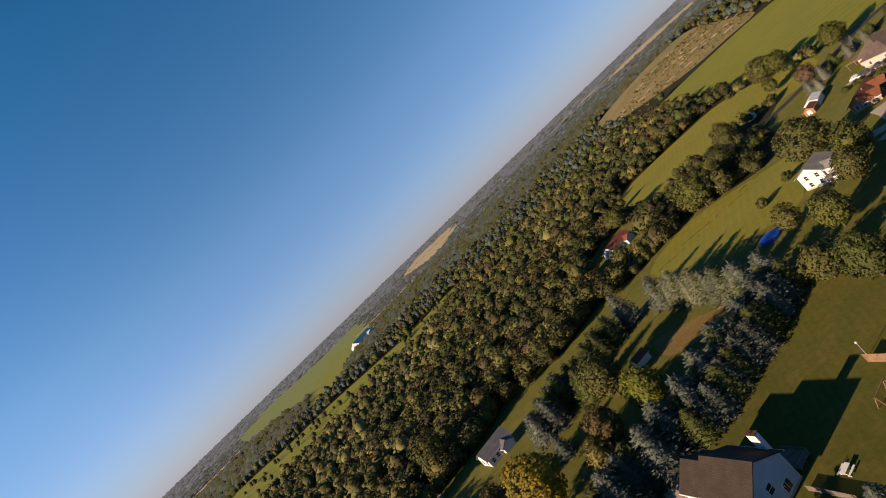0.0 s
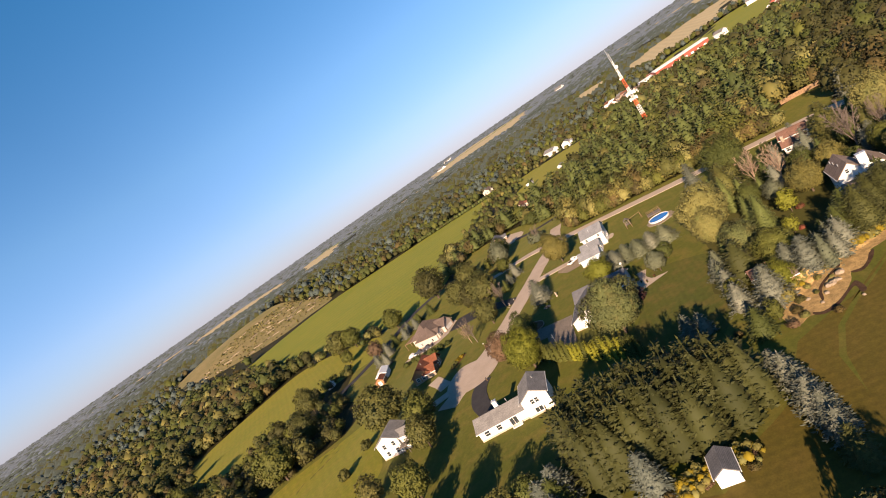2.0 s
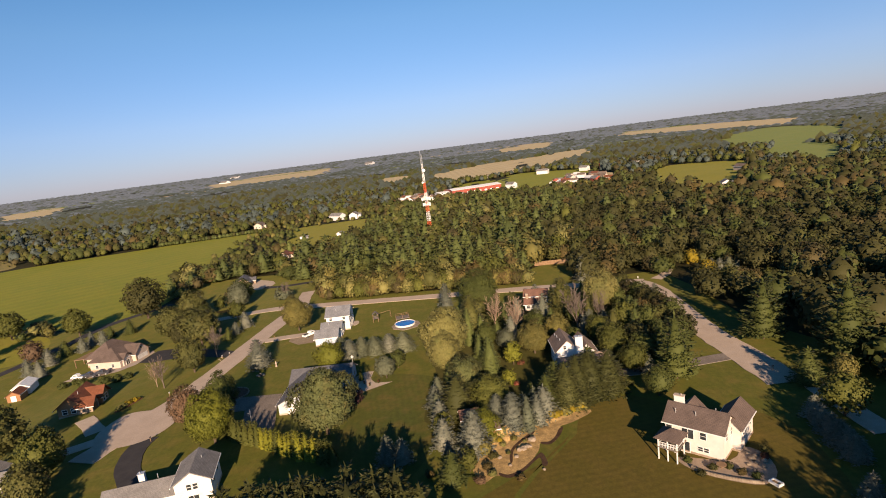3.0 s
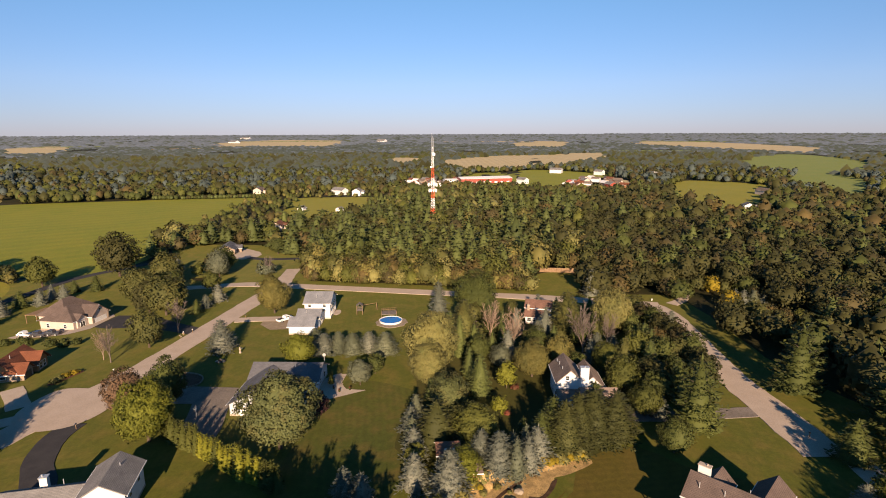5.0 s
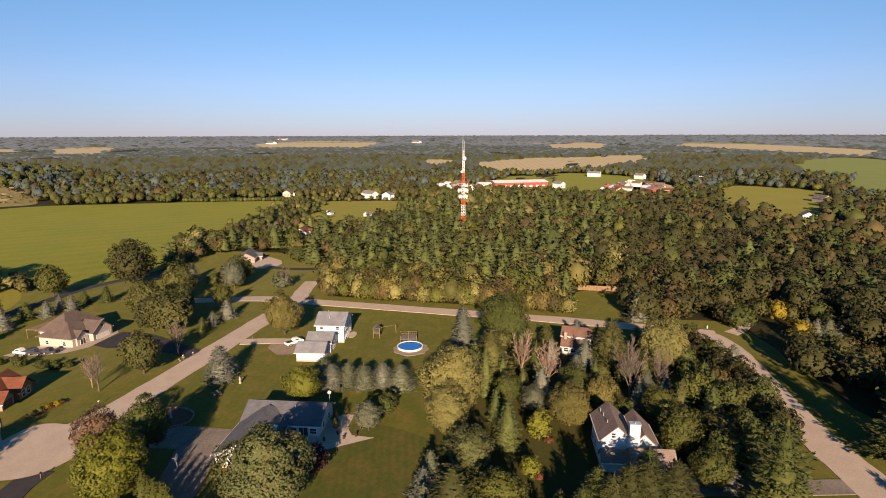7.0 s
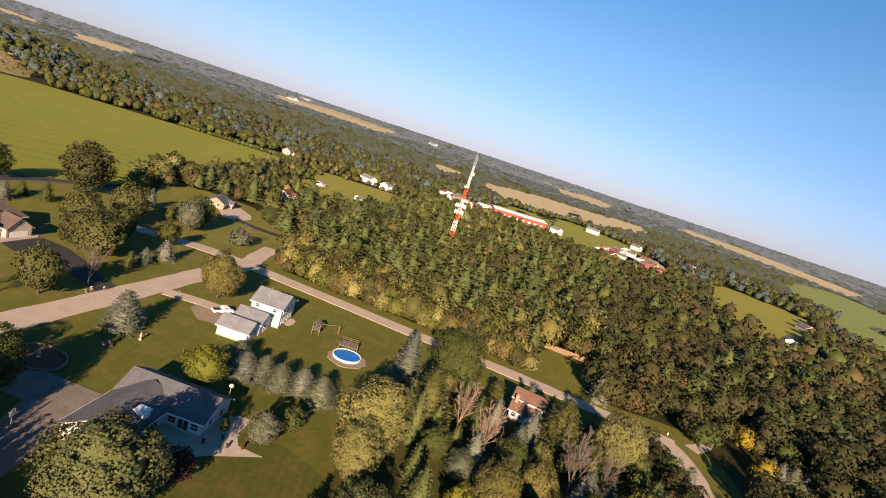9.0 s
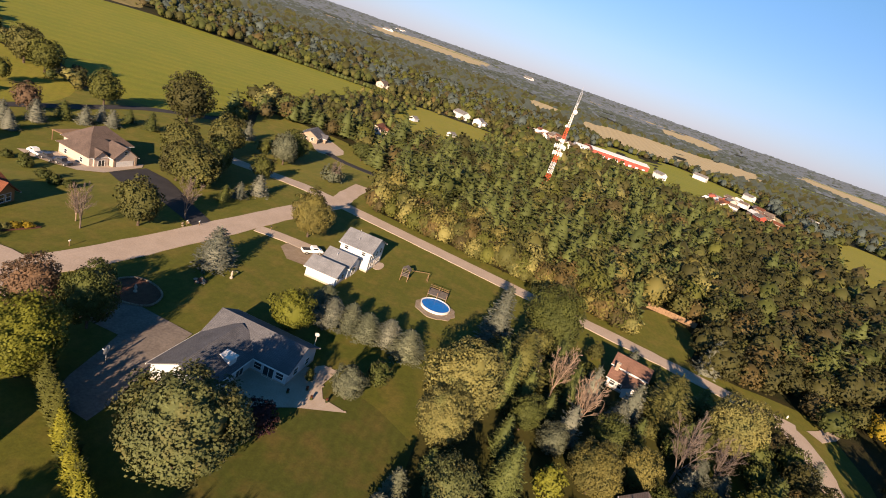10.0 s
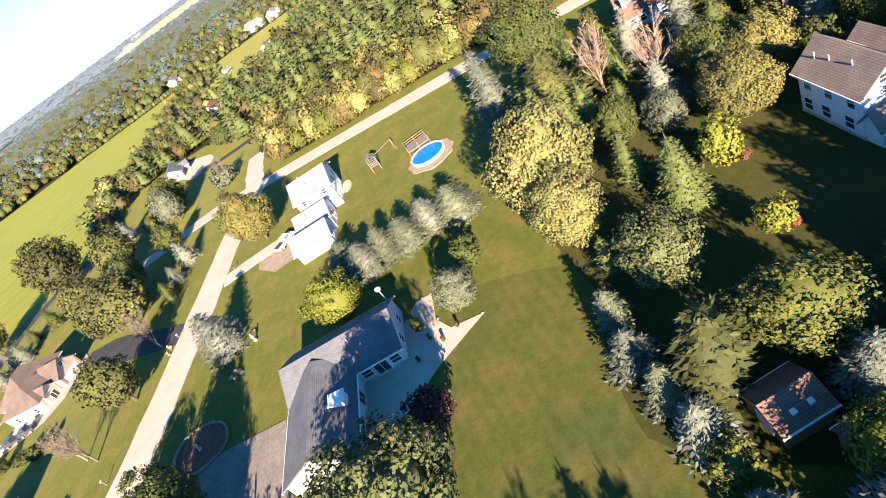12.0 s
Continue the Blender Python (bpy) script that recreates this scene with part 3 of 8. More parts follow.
strip("driveway", [(111, 133), (105, 131), (99, 126.5), (95, 121), (92.5, 117)], 5.0, M["asphalt"], 0.16, "black asphalt driveway", "driveway")
sheet("driveway", [(134.5, 111.4), (129, 109.2), (118.5, 103.2), (113.2, 101.2), (111.8, 107.6), (115.6, 110.6), (121, 113.7), (125, 116.2), (123.4, 121), (121.5, 124.5), (126.5, 126.5), (131.5, 123.5)], M["worn_asphalt"], 0.17, "wide worn grey driveway", "driveway", 1)
strip("driveway", [(173, 143), (176, 137), (178.5, 130)], 4.0, M["road"], 0.165, "pale gravel driveway", "driveway")
sheet("parking_pad", [(180.5, 131.5), (181, 125), (177, 122.5), (171, 123), (169, 127.5), (172, 133), (176, 134.5)], M["gravel"], 0.18, "tan gravel parking pad", "driveway", 1)
sheet("driveway", [(160, 186.6), (172, 189.6), (171, 178), (166, 160), (164, 148), (158.5, 147), (159.5, 162), (158, 178)], M["asphalt"], 0.18, "black asphalt driveway", "driveway", 1)
sheet("forecourt", [(147.5, 207), (148, 202.5), (153.5, 189), (158.5, 186), (164, 187.8), (171, 190.0), (173.5, 193.5), (169.5, 194.0), (162, 190.4), (157.2, 191.6), (155.8, 205)], M["concrete"], 0.21, "pale concrete apron before the garage", "driveway", 1)
strip("driveway", [(112, 150), (116, 157), (118, 161)], 4.5, M["concrete"], 0.16, "pale concrete driveway", "driveway")
strip("driveway", [(108, 146), (101, 152), (97, 156)], 4.0, M["concrete"], 0.155, "pale concrete driveway", "driveway")
sheet("driveway", [(-8.5, 97), (4, 103), (6, 98.5), (1.5, 95), (-3, 91), (-2, 84), (1.5, 79), (3.5, 80.2), (1.8, 77.6), (-2.5, 81), (-6.5, 90)], M["concrete"], 0.17, "tan concrete drive and front walk", "driveway", 1)
strip("driveway", [(-6, 93.5), (-14, 89), (-22, 84), (-34, 82)], 5.2, M["asphalt"], 0.16, "black asphalt driveway", "driveway")
sheet("side_apron", [(258, 207), (263, 216), (274, 230), (282, 229), (276, 209), (266, 203)], M["concrete"], 0.19, "pale concrete apron before a garage", "driveway", 2, 6)
strip("driveway", [(214, 153), (222, 157), (236, 162.5)], 6.0, M["road"], 0.165, "pale road stub", "road")
strip("driveway", [(263, 206), (260, 192), (257, 176), (256, 168)], 4.2, M["asphalt"], 0.17, "dark driveway into the trees", "driveway")
strip("driveway", [(147, -12), (137, -14), (124, -18)], 5.0, M["concrete"], 0.16, "pale driveway", "driveway")
strip("driveway", [(231, 12), (238, 8), (248, 6)], 3.6, M["road"], 0.16, "pale driveway into the trees", "driveway")
strip("driveway", [(158, 1), (150, 20), (148, 28)], 4.0, M["worn_asphalt"], 0.16, "grey driveway in shade", "driveway")


# ---- foliage shapes ----
RNG = np.random.default_rng(7)


def unit(n):
    v = RNG.normal(size=(n, 3))
    return v / np.linalg.norm(v, axis=1)[:, None]


def soft(v):
    return v / (np.linalg.norm(v, axis=1)[:, None] + 1e-9)


def tufts(places, ways, size):
    """Folded leaf tufts, two triangles each, facing roughly along ways."""
    n = len(places)
    w = ways + 0.5 * RNG.normal(size=(n, 3))
    w /= np.linalg.norm(w, axis=1)[:, None]
    t = np.cross(w, unit(n))
    t /= np.linalg.norm(t, axis=1)[:, None] + 1e-9
    s = np.cross(w, t)
    k = size * RNG.uniform(0.6, 1.25, (n, 1))
    fold = w * k * 0.35
    v = np.stack([places - t * k, places - s * k * 0.7 + fold, places + t * k, places + s * k * 0.7 + fold], 1).reshape(-1, 3)
    nm = np.repeat(soft(1.3 * ways + 0.45 * w + 0.22 * RNG.normal(size=(n, 3))), 4, 0)
    i = np.arange(n)[:, None] * 4
    f = np.concatenate([i + [0, 1, 2], i + [0, 2, 3]], 1).reshape(-1, 3)
    return v, f, nm


OCT_V = np.array([(1, 0, 0), (-1, 0, 0), (0, 1, 0), (0, -1, 0), (0, 0, 1), (0, 0, -1)], float)
OCT_F = np.array([(0, 2, 4), (2, 1, 4), (1, 3, 4), (3, 0, 4), (2, 0, 5), (1, 2, 5), (3, 1, 5), (0, 3, 5)])


def join(pieces):
    vs, fs, ns, k = [], [], [], 0
    for v, f, nm in pieces:
        vs.append(v)
        fs.append(f + k)
        ns.append(nm)
        k += len(v)
    return np.concatenate(vs), np.concatenate(fs), np.concatenate(ns)


def ball(subdivisions):
    b = bmesh.new()
    bmesh.ops.create_icosphere(b, subdivisions=subdivisions, radius=1)
    b.verts.index_update()
    v, f = np.array([q.co[:] for q in b.verts]), np.array([[q.index for q in p.verts] for p in b.faces])
    b.free()
    return v, f


BALLS = {k: ball(k) for k in (1, 2)}
ICO_V, ICO_F = BALLS[1]


def leafy(radius, tall, clumps, per, size, low=0.4, waist=0.38, spread=0.24, core=2, lumpy=0.3, inner=0.55, lift=0.15):
    """A broadleaf crown: many clumps of leaves on uneven limbs' ends, round a dark leafy core."""
    mid = low + waist * (tall - low)
    i = np.arange(clumps) + 0.5
    uz = 1 - 1.72 * i / clumps
    az = i * 2.39996 + RNG.uniform(0, 6.28)
    u = soft(np.stack([np.cos(az) * np.sqrt(1 - uz ** 2), np.sin(az) * np.sqrt(1 - uz ** 2), uz], 1) + RNG.normal(0, 0.75 / math.sqrt(clumps), (clumps, 3)))
    lobes = unit(9)
    lobes[:, 2] = np.abs(lobes[:, 2])

    def reach(w):
        return (1 - lumpy) + lumpy * np.exp(-(1 - w @ lobes.T) / 0.12).max(1)

    def shape(p):
        q = p * np.array([radius, radius, 1.0])
        q[:, 2] = mid + np.where(p[:, 2] > 0, p[:, 2] * (tall - mid), p[:, 2] * 1.35 * (mid - low))
        return q

    deep = np.where(RNG.uniform(0, 1, clumps) < 0.16, RNG.uniform(0.55, 0.8, clumps), RNG.uniform(0.86, 1.06, clumps))
    centre_c = shape(u * (reach(u) * deep * (1 - spread * 0.7))[:, None])
    rc = radius * spread * RNG.uniform(0.7, 1.3, clumps)
    k = np.repeat(np.arange(clumps), per)
    w = soft(unit(len(k)) + 0.75 * u[k] + [0, 0, 0.15])
    p = centre_c[k] + w * (rc[k] * RNG.uniform(0.45, 1.08, len(k)))[:, None] * [1, 1, 0.8]
    hv, hf = BALLS[core]
    q = shape(hv * (reach(hv) * inner)[:, None])
    return join([tufts(p, soft(w * 0.75 + u[k] * 0.6 + [0, 0, lift]), size), (q, hf, soft(hv + [0, 0, lift - 0.15]))])


def sprays(places, axes, ups, size, wide=0.34):
    """Needle sprays: folded diamonds that reach out along axes, shaded along ups."""
    n = len(places)
    k = np.asarray(size).reshape(-1, 1) * RNG.uniform(0.7, 1.3, (n, 1))
    a = soft(axes + 0.2 * RNG.normal(size=(n, 3)))
    s = soft(np.cross(a, soft(ups + 0.3 * RNG.normal(size=(n, 3)))))
    w = np.cross(s, a)
    v = np.stack([places - a * k * 0.6, places + s * k * wide - w * k * 0.12, places + a * k, places - s * k * wide - w * k * 0.12], 1).reshape(-1, 3)
    i = np.arange(n)[:, None] * 4
    f = np.concatenate([i + [0, 1, 2], i + [0, 2, 3]], 1).reshape(-1, 3)
    return v, f, np.repeat(soft(ups + 0.5 * w + 0.25 * RNG.normal(size=(n, 3))), 4, 0)


def conifer(radius, tall, levels, around, per, size, low=0.1, taper=0.75, droop=0.22, ragged=0.3, core=0.42):
    """A conifer: whorls of uneven boughs, each a feather of needle sprays, round a dark core."""
    az, ln, zz, tt = [], [], [], []
    for lv in range(levels):
        t = min(max((lv + RNG.uniform(-0.3, 0.3)) / levels, 0.0), 0.97)
        n = max(4, int(around * (0.4 + 0.6 * (1 - t))))
        for a in (np.arange(n) + RNG.uniform(0, 1)) * math.tau / n:
            az.append(a + RNG.normal(0, 0.16))
            ln.append(radius * ((1 - t) ** taper * RNG.uniform(1 - ragged, 1 + 0.35 * ragged) + 0.04))
            zz.append(low + (tall * 0.97 - low) * t + RNG.normal(0, 0.25) * tall / levels * 0.5)
            tt.append(t)
    az, ln, zz, tt = (np.repeat(np.array(q), per) for q in (az, ln, zz, tt))
    n = len(az)
    k = np.tile(np.arange(per), n // per)
    u = 0.28 + 0.72 * (k + RNG.uniform(0, 1, n)) / per
    out = np.stack([np.cos(az), np.sin(az), np.zeros(n)], 1)
    side = np.stack([-np.sin(az), np.cos(az), np.zeros(n)], 1)
    sg = (k % 3 - 1.0)[:, None]
    fan = sg * 0.30 * (1.15 - u)[:, None] * ln[:, None]
    p = out * (ln * u)[:, None] + side * fan
    p[:, 2] = zz - droop * ln * u + 0.16 * ln * u ** 2 + RNG.normal(0, 0.015 * tall, n) * 0.6
    ax = out * 0.9 + side * sg * 0.65 + np.array([0, 0, 1.0]) * (0.28 * u - droop)[:, None]
    up = out * 0.55 + side * sg * 0.2 + np.array([0, 0, 0.65])
    m = 10
    a = np.arange(m) * math.tau / m
    rings = [np.stack([np.cos(a) * radius * q, np.sin(a) * radius * q, np.full(m, low + (tall - low) * h)], 1) for q, h in ((core, 0.0), (core * 0.62 ** taper, 0.4), (0.02, 0.93))]
    cv = np.concatenate(rings)
    cf = np.array([[r * m + i, r * m + (i + 1) % m, (r + 1) * m + (i + 1) % m] for r in range(2) for i in range(m)] + [[r * m + i, (r + 1) * m + (i + 1) % m, (r + 1) * m + i] for r in range(2) for i in range(m)])
    tip = sprays(np.array([[0, 0, tall * 0.95], [0, 0, tall * 0.9]]), np.array([[0, 0, 1.0], [0.1, 0, 1.0]]), np.array([[1.0, 0, 0.2], [0, 1.0, 0.2]]), np.full(2, tall * 0.06), 0.2)
    return join([sprays(p, ax, soft(up), size * (0.65 + 0.5 * (1 - tt))), (cv, cf, soft(cv * [1, 1, 0] + [0, 0, 0.5])), tip])


def trunk_mesh(name, tall, r, limbs=0, spread=0.0):
    bm = bmesh.new()
    bar(bm, (0, 0, -0.3), (0, 0, tall * 0.5), r, 7, r * 0.75)
    bar(bm, (0, 0, tall * 0.5), (0.1, 0.05, tall), r * 0.75, 7, r * 0.35)
    for k in range(limbs):
        a = k * 2.4
        z = tall * (0.45 + 0.4 * k / max(limbs, 1))
        bar(bm, (0, 0, z), (spread * math.cos(a), spread * math.sin(a), z + spread * 0.75), r * 0.42, 5, r * 0.12)
    me = bpy.data.meshes.new(name)
    bm.to_mesh(me)
    bm.free()
    return me


def bare_mesh(name, tall):
    """A leafless tree: several leaders that rise like a broom, each with upright limbs, twigs and finer twigs."""
    bm = bmesh.new()
    bar(bm, (0, 0, -0.2), (0, 0, tall * 0.22), 0.2, 6, 0.15)
    for lead in range(5):
        a = lead * 1.257 + RNG.uniform(-0.3, 0.3)
        lean = 0.0 if lead == 0 else RNG.uniform(0.12, 0.3)
        top = Vector((math.cos(a) * lean * tall, math.sin(a) * lean * tall, tall * RNG.uniform(0.82, 1.0)))
        foot = Vector((0, 0, tall * RNG.uniform(0.12, 0.24)))
        bar(bm, foot, top, 0.085, 5, 0.02)
        for k in range(12):
            u = 0.15 + 0.8 * k / 12
            p = foot.lerp(top, u)
            d = (Vector(unit(1)[0]) * 0.75 + Vector((math.cos(a) * 0.3, math.sin(a) * 0.3, 1.0))).normalized()
            ln = tall * 0.24 * (1.15 - u) * RNG.uniform(0.7, 1.2)
            bar(bm, p, p + d * ln, 0.034, 3, 0.015)
            for q in range(6):
                b = p + d * ln * (0.2 + 0.8 * (q + 1) / 6)
                e = (d + Vector(unit(1)[0]) * 0.7 + Vector((0, 0, 0.35))).normalized()
                tw = ln * RNG.uniform(0.3, 0.5)
                bar(bm, b, b + e * tw, 0.025, 3, 0.012)
                for r in range(4):
                    c = b + e * tw * (0.25 + 0.22 * r)
                    g = (e + Vector(unit(1)[0]) * 0.7).normalized()
                    bar(bm, c, c + g * tw * 0.6, 0.016, 3, 0.01)
    me = bpy.data.meshes.new(name)
    bm.to_mesh(me)
    bm.free()
    return me


def crown_mesh(name, vf):
    return mesh_of(name, vf[0], vf[1], [None], None, vf[2])


SHAPES = {
    "dec_big_fine": [crown_mesh("crown", leafy(6.3, 14.5, 170, 92, 0.19, 0.9, spread=0.21, core=2, inner=0.74, lift=0.22)) for _ in range(4)],
    "dec_mid_fine": [crown_mesh("crown", leafy(3.9, 9.0, 92, 74, 0.155, 0.5, spread=0.25, core=2, inner=0.72, lift=0.22)) for _ in range(4)],
    "spruce_fine": [crown_mesh("crown", conifer(3.9, 9.4, 18, 16, 14, 0.36, 0.1, 0.62, 0.2, 0.22, 0.55)) for _ in range(4)],
    "dec_big": [crown_mesh("crown", leafy(6.3, 14.5, 96, 34, 0.34, 0.8, spread=0.24, inner=0.72, lift=0.25)) for _ in range(5)],
    "dec_mid": [crown_mesh("crown", leafy(3.9, 9.0, 56, 32, 0.265, 0.5, spread=0.28, inner=0.7, lift=0.25)) for _ in range(5)],
    "dec_low": [crown_mesh("crown", leafy(2.5, 5.9, 36, 34, 0.21, 0.4, spread=0.31)) for _ in range(4)],
    "spruce": [crown_mesh("crown", conifer(3.9, 9.4, 15, 13, 10, 0.47, 0.1, 0.62, 0.2, 0.24, 0.55)) for _ in range(5)],
    "spruce_low": [crown_mesh("crown", conifer(2.3, 5.3, 12, 12, 10, 0.30, 0.05, 0.62, 0.2, 0.24, 0.55)) for _ in range(4)],
    "cedar": [crown_mesh("crown", conifer(3.6, 10.6, 12, 11, 9, 0.62, 0.1, 0.42, 0.08, 0.22, 0.7)) for _ in range(4)],
    "talls": [crown_mesh("crown", conifer(3.5, 14.6, 22, 13, 13, 0.46, 0.2, 0.6, 0.25, 0.36, 0.5)) for _ in range(2)],
    "pine": [crown_mesh("crown", conifer(6.4, 16.5, 12, 12, 30, 0.55, 1.4, 0.5, 0.02, 0.32, 0.4)) for _ in range(3)],
    "col": [crown_mesh("crown", conifer(0.85, 3.7, 14, 9, 5, 0.22, 0.02, 0.42, -0.35, 0.25, 0.7)) for _ in range(4)],
    "shrub": [crown_mesh("crown", leafy(1.8, 2.6, 28, 28, 0.19, 0.0, 0.3, 0.33)) for _ in range(4)],
}
BASE = {"dec_big": (6, 14.2), "dec_mid": (3.6, 8.8), "dec_low": (2.2, 5.8), "spruce": (3.4, 9.4), "spruce_low": (1.9, 5.3), "talls": (3.2, 14.6), "cedar": (3.1, 10.0), "pine": (6, 16.5), "col": (0.8, 3.6), "shrub": (1.8, 2.6)}
TRUNKS = {"dec_big": trunk_mesh("trunk", 9, 0.36, 7, 3.0), "dec_mid": trunk_mesh("trunk", 5.5, 0.2, 6, 1.7), "dec_low": trunk_mesh("trunk", 3.6, 0.12, 4, 1.0),
          "spruce": trunk_mesh("trunk", 8.6, 0.18), "spruce_low": trunk_mesh("trunk", 4.8, 0.10), "cedar": trunk_mesh("trunk", 9, 0.16), "talls": trunk_mesh("trunk", 13.5, 0.2), "pine": trunk_mesh("trunk", 14, 0.3, 8, 2.4),
          "col": trunk_mesh("trunk", 2.8, 0.06), "shrub": trunk_mesh("trunk", 1.4, 0.06, 4, 0.5)}
BARE = [bare_mesh("crown", 10) for _ in range(2)]
WORDS = {"green": "dark green", "sage": "grey-green", "olive": "olive green", "olivedark": "dark olive", "lime": "yellow-green", "spring": "bright yellow-green", "straw": "straw-coloured", "yellow": "yellowing", "gold": "golden", "gilt": "yellow-green", "maple": "grey-olive", "cedar": "brownish olive",
         "rust": "rusty brown-green", "brown": "dry brown", "purple": "dark purple", "red": "reddish", "pine": "dark green", "teal": "blue-green", "umber": "brownish", "blue": "silvery blue"}
_count = [0]


def plant(kind, colour, x, y, tall, radius, where):
    """One tree or shrub with its trunk and crown."""
    _count[0] += 1
    n = _count[0]
    spin = (n * 137.5) % 360
    z = height(x, y) + 0.08
    if kind == "bare":
        look_word = {"white": "ruddy", "pink": "ruddy", "grey": "grey"}[colour]
        root = thing("bare_tree", (x, y, z), f"leafless tree with {look_word} twigs {where}", "tree", spin)
        root.scale = (radius / 3.9, radius / 3.9, tall / 9.0)
        shared("crown", BARE[n % 2], M[{"white": "pink_twig", "pink": "pink_twig", "grey": "grey_twig"}[colour]], root)
        return
    shape = {"dec": "dec_big" if radius > 4.4 else "dec_mid" if radius > 2.6 else "dec_low", "spruce": "spruce" if radius > 2.5 else "spruce_low"}.get(kind, kind)
    name, word, cat = {"dec": ("broadleaf_tree", "round-crowned broadleaf tree", "tree"), "spruce": ("spruce_tree", "spruce with layered boughs", "tree"), "talls": ("spruce_tree", "tall slender spruce", "tree"), "cedar": ("conifer_tree", "blunt-topped conifer", "tree"),
                       "pine": ("pine_tree", "spreading pine with tiered boughs", "tree"), "col": ("arborvitae", "columnar arborvitae in a hedge row", "shrub"), "shrub": ("shrub", "low rounded shrub", "shrub")}[kind]
    if kind == "spruce":
        radius = radius * (1.34 if where == "in a dense boundary row" else 1.12)
    root = thing(name, (x, y, z), f"{WORDS[colour]} {word} {where}", cat, spin)
    br, bt = BASE[shape]
    odd = 1 + 0.1 * math.sin(n * 2.3)
    root.scale = (radius / br * odd, radius / br / odd, tall / bt)
    fine = shape + "_fine" if where in ("on the mown lawn", "near the white gabled house", "beside the mown lawn", "in the shady lot") and shape + "_fine" in SHAPES else shape
    shared("trunk", TRUNKS[shape], M["bark"], root)
    pool = SHAPES[fine]
    shared("crown", pool[n % len(pool)], M["leaf_" + colour], root)


def grove(where, rows):
    for kind, colour, x, y, tall, radius in rows:
        plant(kind, colour, x, y, tall, radius, where)


# ---- single trees, yard by yard ----
grove("on the mown lawn", [
    ("dec",  "maple", 116.1, 87.9, 16.6, 7.3),
    ("dec",  "spring", 110.5, 113.2, 13.5, 5.9),
    ("dec",  "green", 122.1, 119.8, 12.4, 4.4),
    ("dec",  "brown", 117.8, 126.6, 10.5, 4.4),
    ("dec",  "yellow", 182.9, 135.4, 13.8, 6.0),
    ("dec",  "spring", 149.3, 104.9, 9.5, 4.0),
    ("dec",  "sage", 144.3, 85.5, 7.0, 2.8),
    ("dec",  "green", 151.0, 84.8, 5.7, 2.1),
    ("dec",  "straw", 155.8, 71.8, 17.0, 6.8),
    ("dec",  "straw", 148.6, 70.2, 11.5, 5.0),
    ("dec",  "purple", 128.3, 87.4, 6.4, 2.5),
    ("dec",  "maple", 139.0, 62.3, 9.0, 4.3),
    ("dec",  "lime", 128.4, 53.7, 9.0, 4.4),
    ("dec",  "spring", 153.0, 52.8, 7.0, 2.5),
    ("dec",  "spring", 140.4, 51.7, 5.1, 1.8),
    ("dec",  "lime", 118.3, 62.1, 5.0, 1.9),
    ("dec",  "spring", 116.8, 52.6, 7.0, 3.3),
    ("bare",  "grey", 136.6, 152.3, 9.5, 3.6),
])
grove("beside the mown lawn", [
    ("spruce",  "blue", 158.8, 103.2, 5.9, 3.1),
    ("spruce",  "sage", 160.9, 100.1, 5.8, 3.0),
    ("spruce",  "sage", 161.2, 96.1, 5.8, 3.1),
    ("spruce",  "blue", 163.9, 92.6, 5.6, 2.9),
    ("spruce",  "sage", 163.7, 87.7, 6.2, 3.3),
    ("spruce",  "sage", 161.6, 107.6, 5.6, 2.9),
    ("spruce",  "blue", 152.2, 130.6, 9.0, 3.9),
    ("talls",  "blue", 187.5, 80.6, 14.6, 4.0),
    ("spruce",  "sage", 135.6, 68.3, 5.0, 1.8),
    ("spruce",  "pine", 142.3, 67.4, 5.6, 1.2),
    ("spruce",  "blue", 129.8, 67.2, 5.5, 2.0),
    ("spruce",  "sage", 125.2, 65.1, 6.0, 1.9),
    ("cedar",  "cedar", 126.4, 60.7, 9.2, 3.4),
    ("spruce",  "blue", 121.1, 63.2, 6.5, 2.2),
    ("spruce",  "blue", 114.7, 60.7, 5.5, 1.6),
    ("spruce",  "pine", 148.6, 58.0, 10.0, 2.7),
    ("spruce",  "pine", 156.4, 62.6, 8.2, 1.8),
    ("talls",  "pine", 167.5, 68.2, 12.0, 2.2),
    ("talls",  "pine", 171.5, 72.0, 11.0, 2.2),
    ("spruce",  "blue", 122.8, 51.2, 7.0, 2.7),
    ("spruce",  "blue", 121.0, 47.6, 8.5, 3.2),
    ("spruce",  "sage", 121.2, 44.6, 8.0, 2.0),
    ("spruce",  "green", 132.6, 45.4, 5.2, 1.4),
    ("spruce",  "sage", 128.4, 44.2, 6.2, 1.7),
])
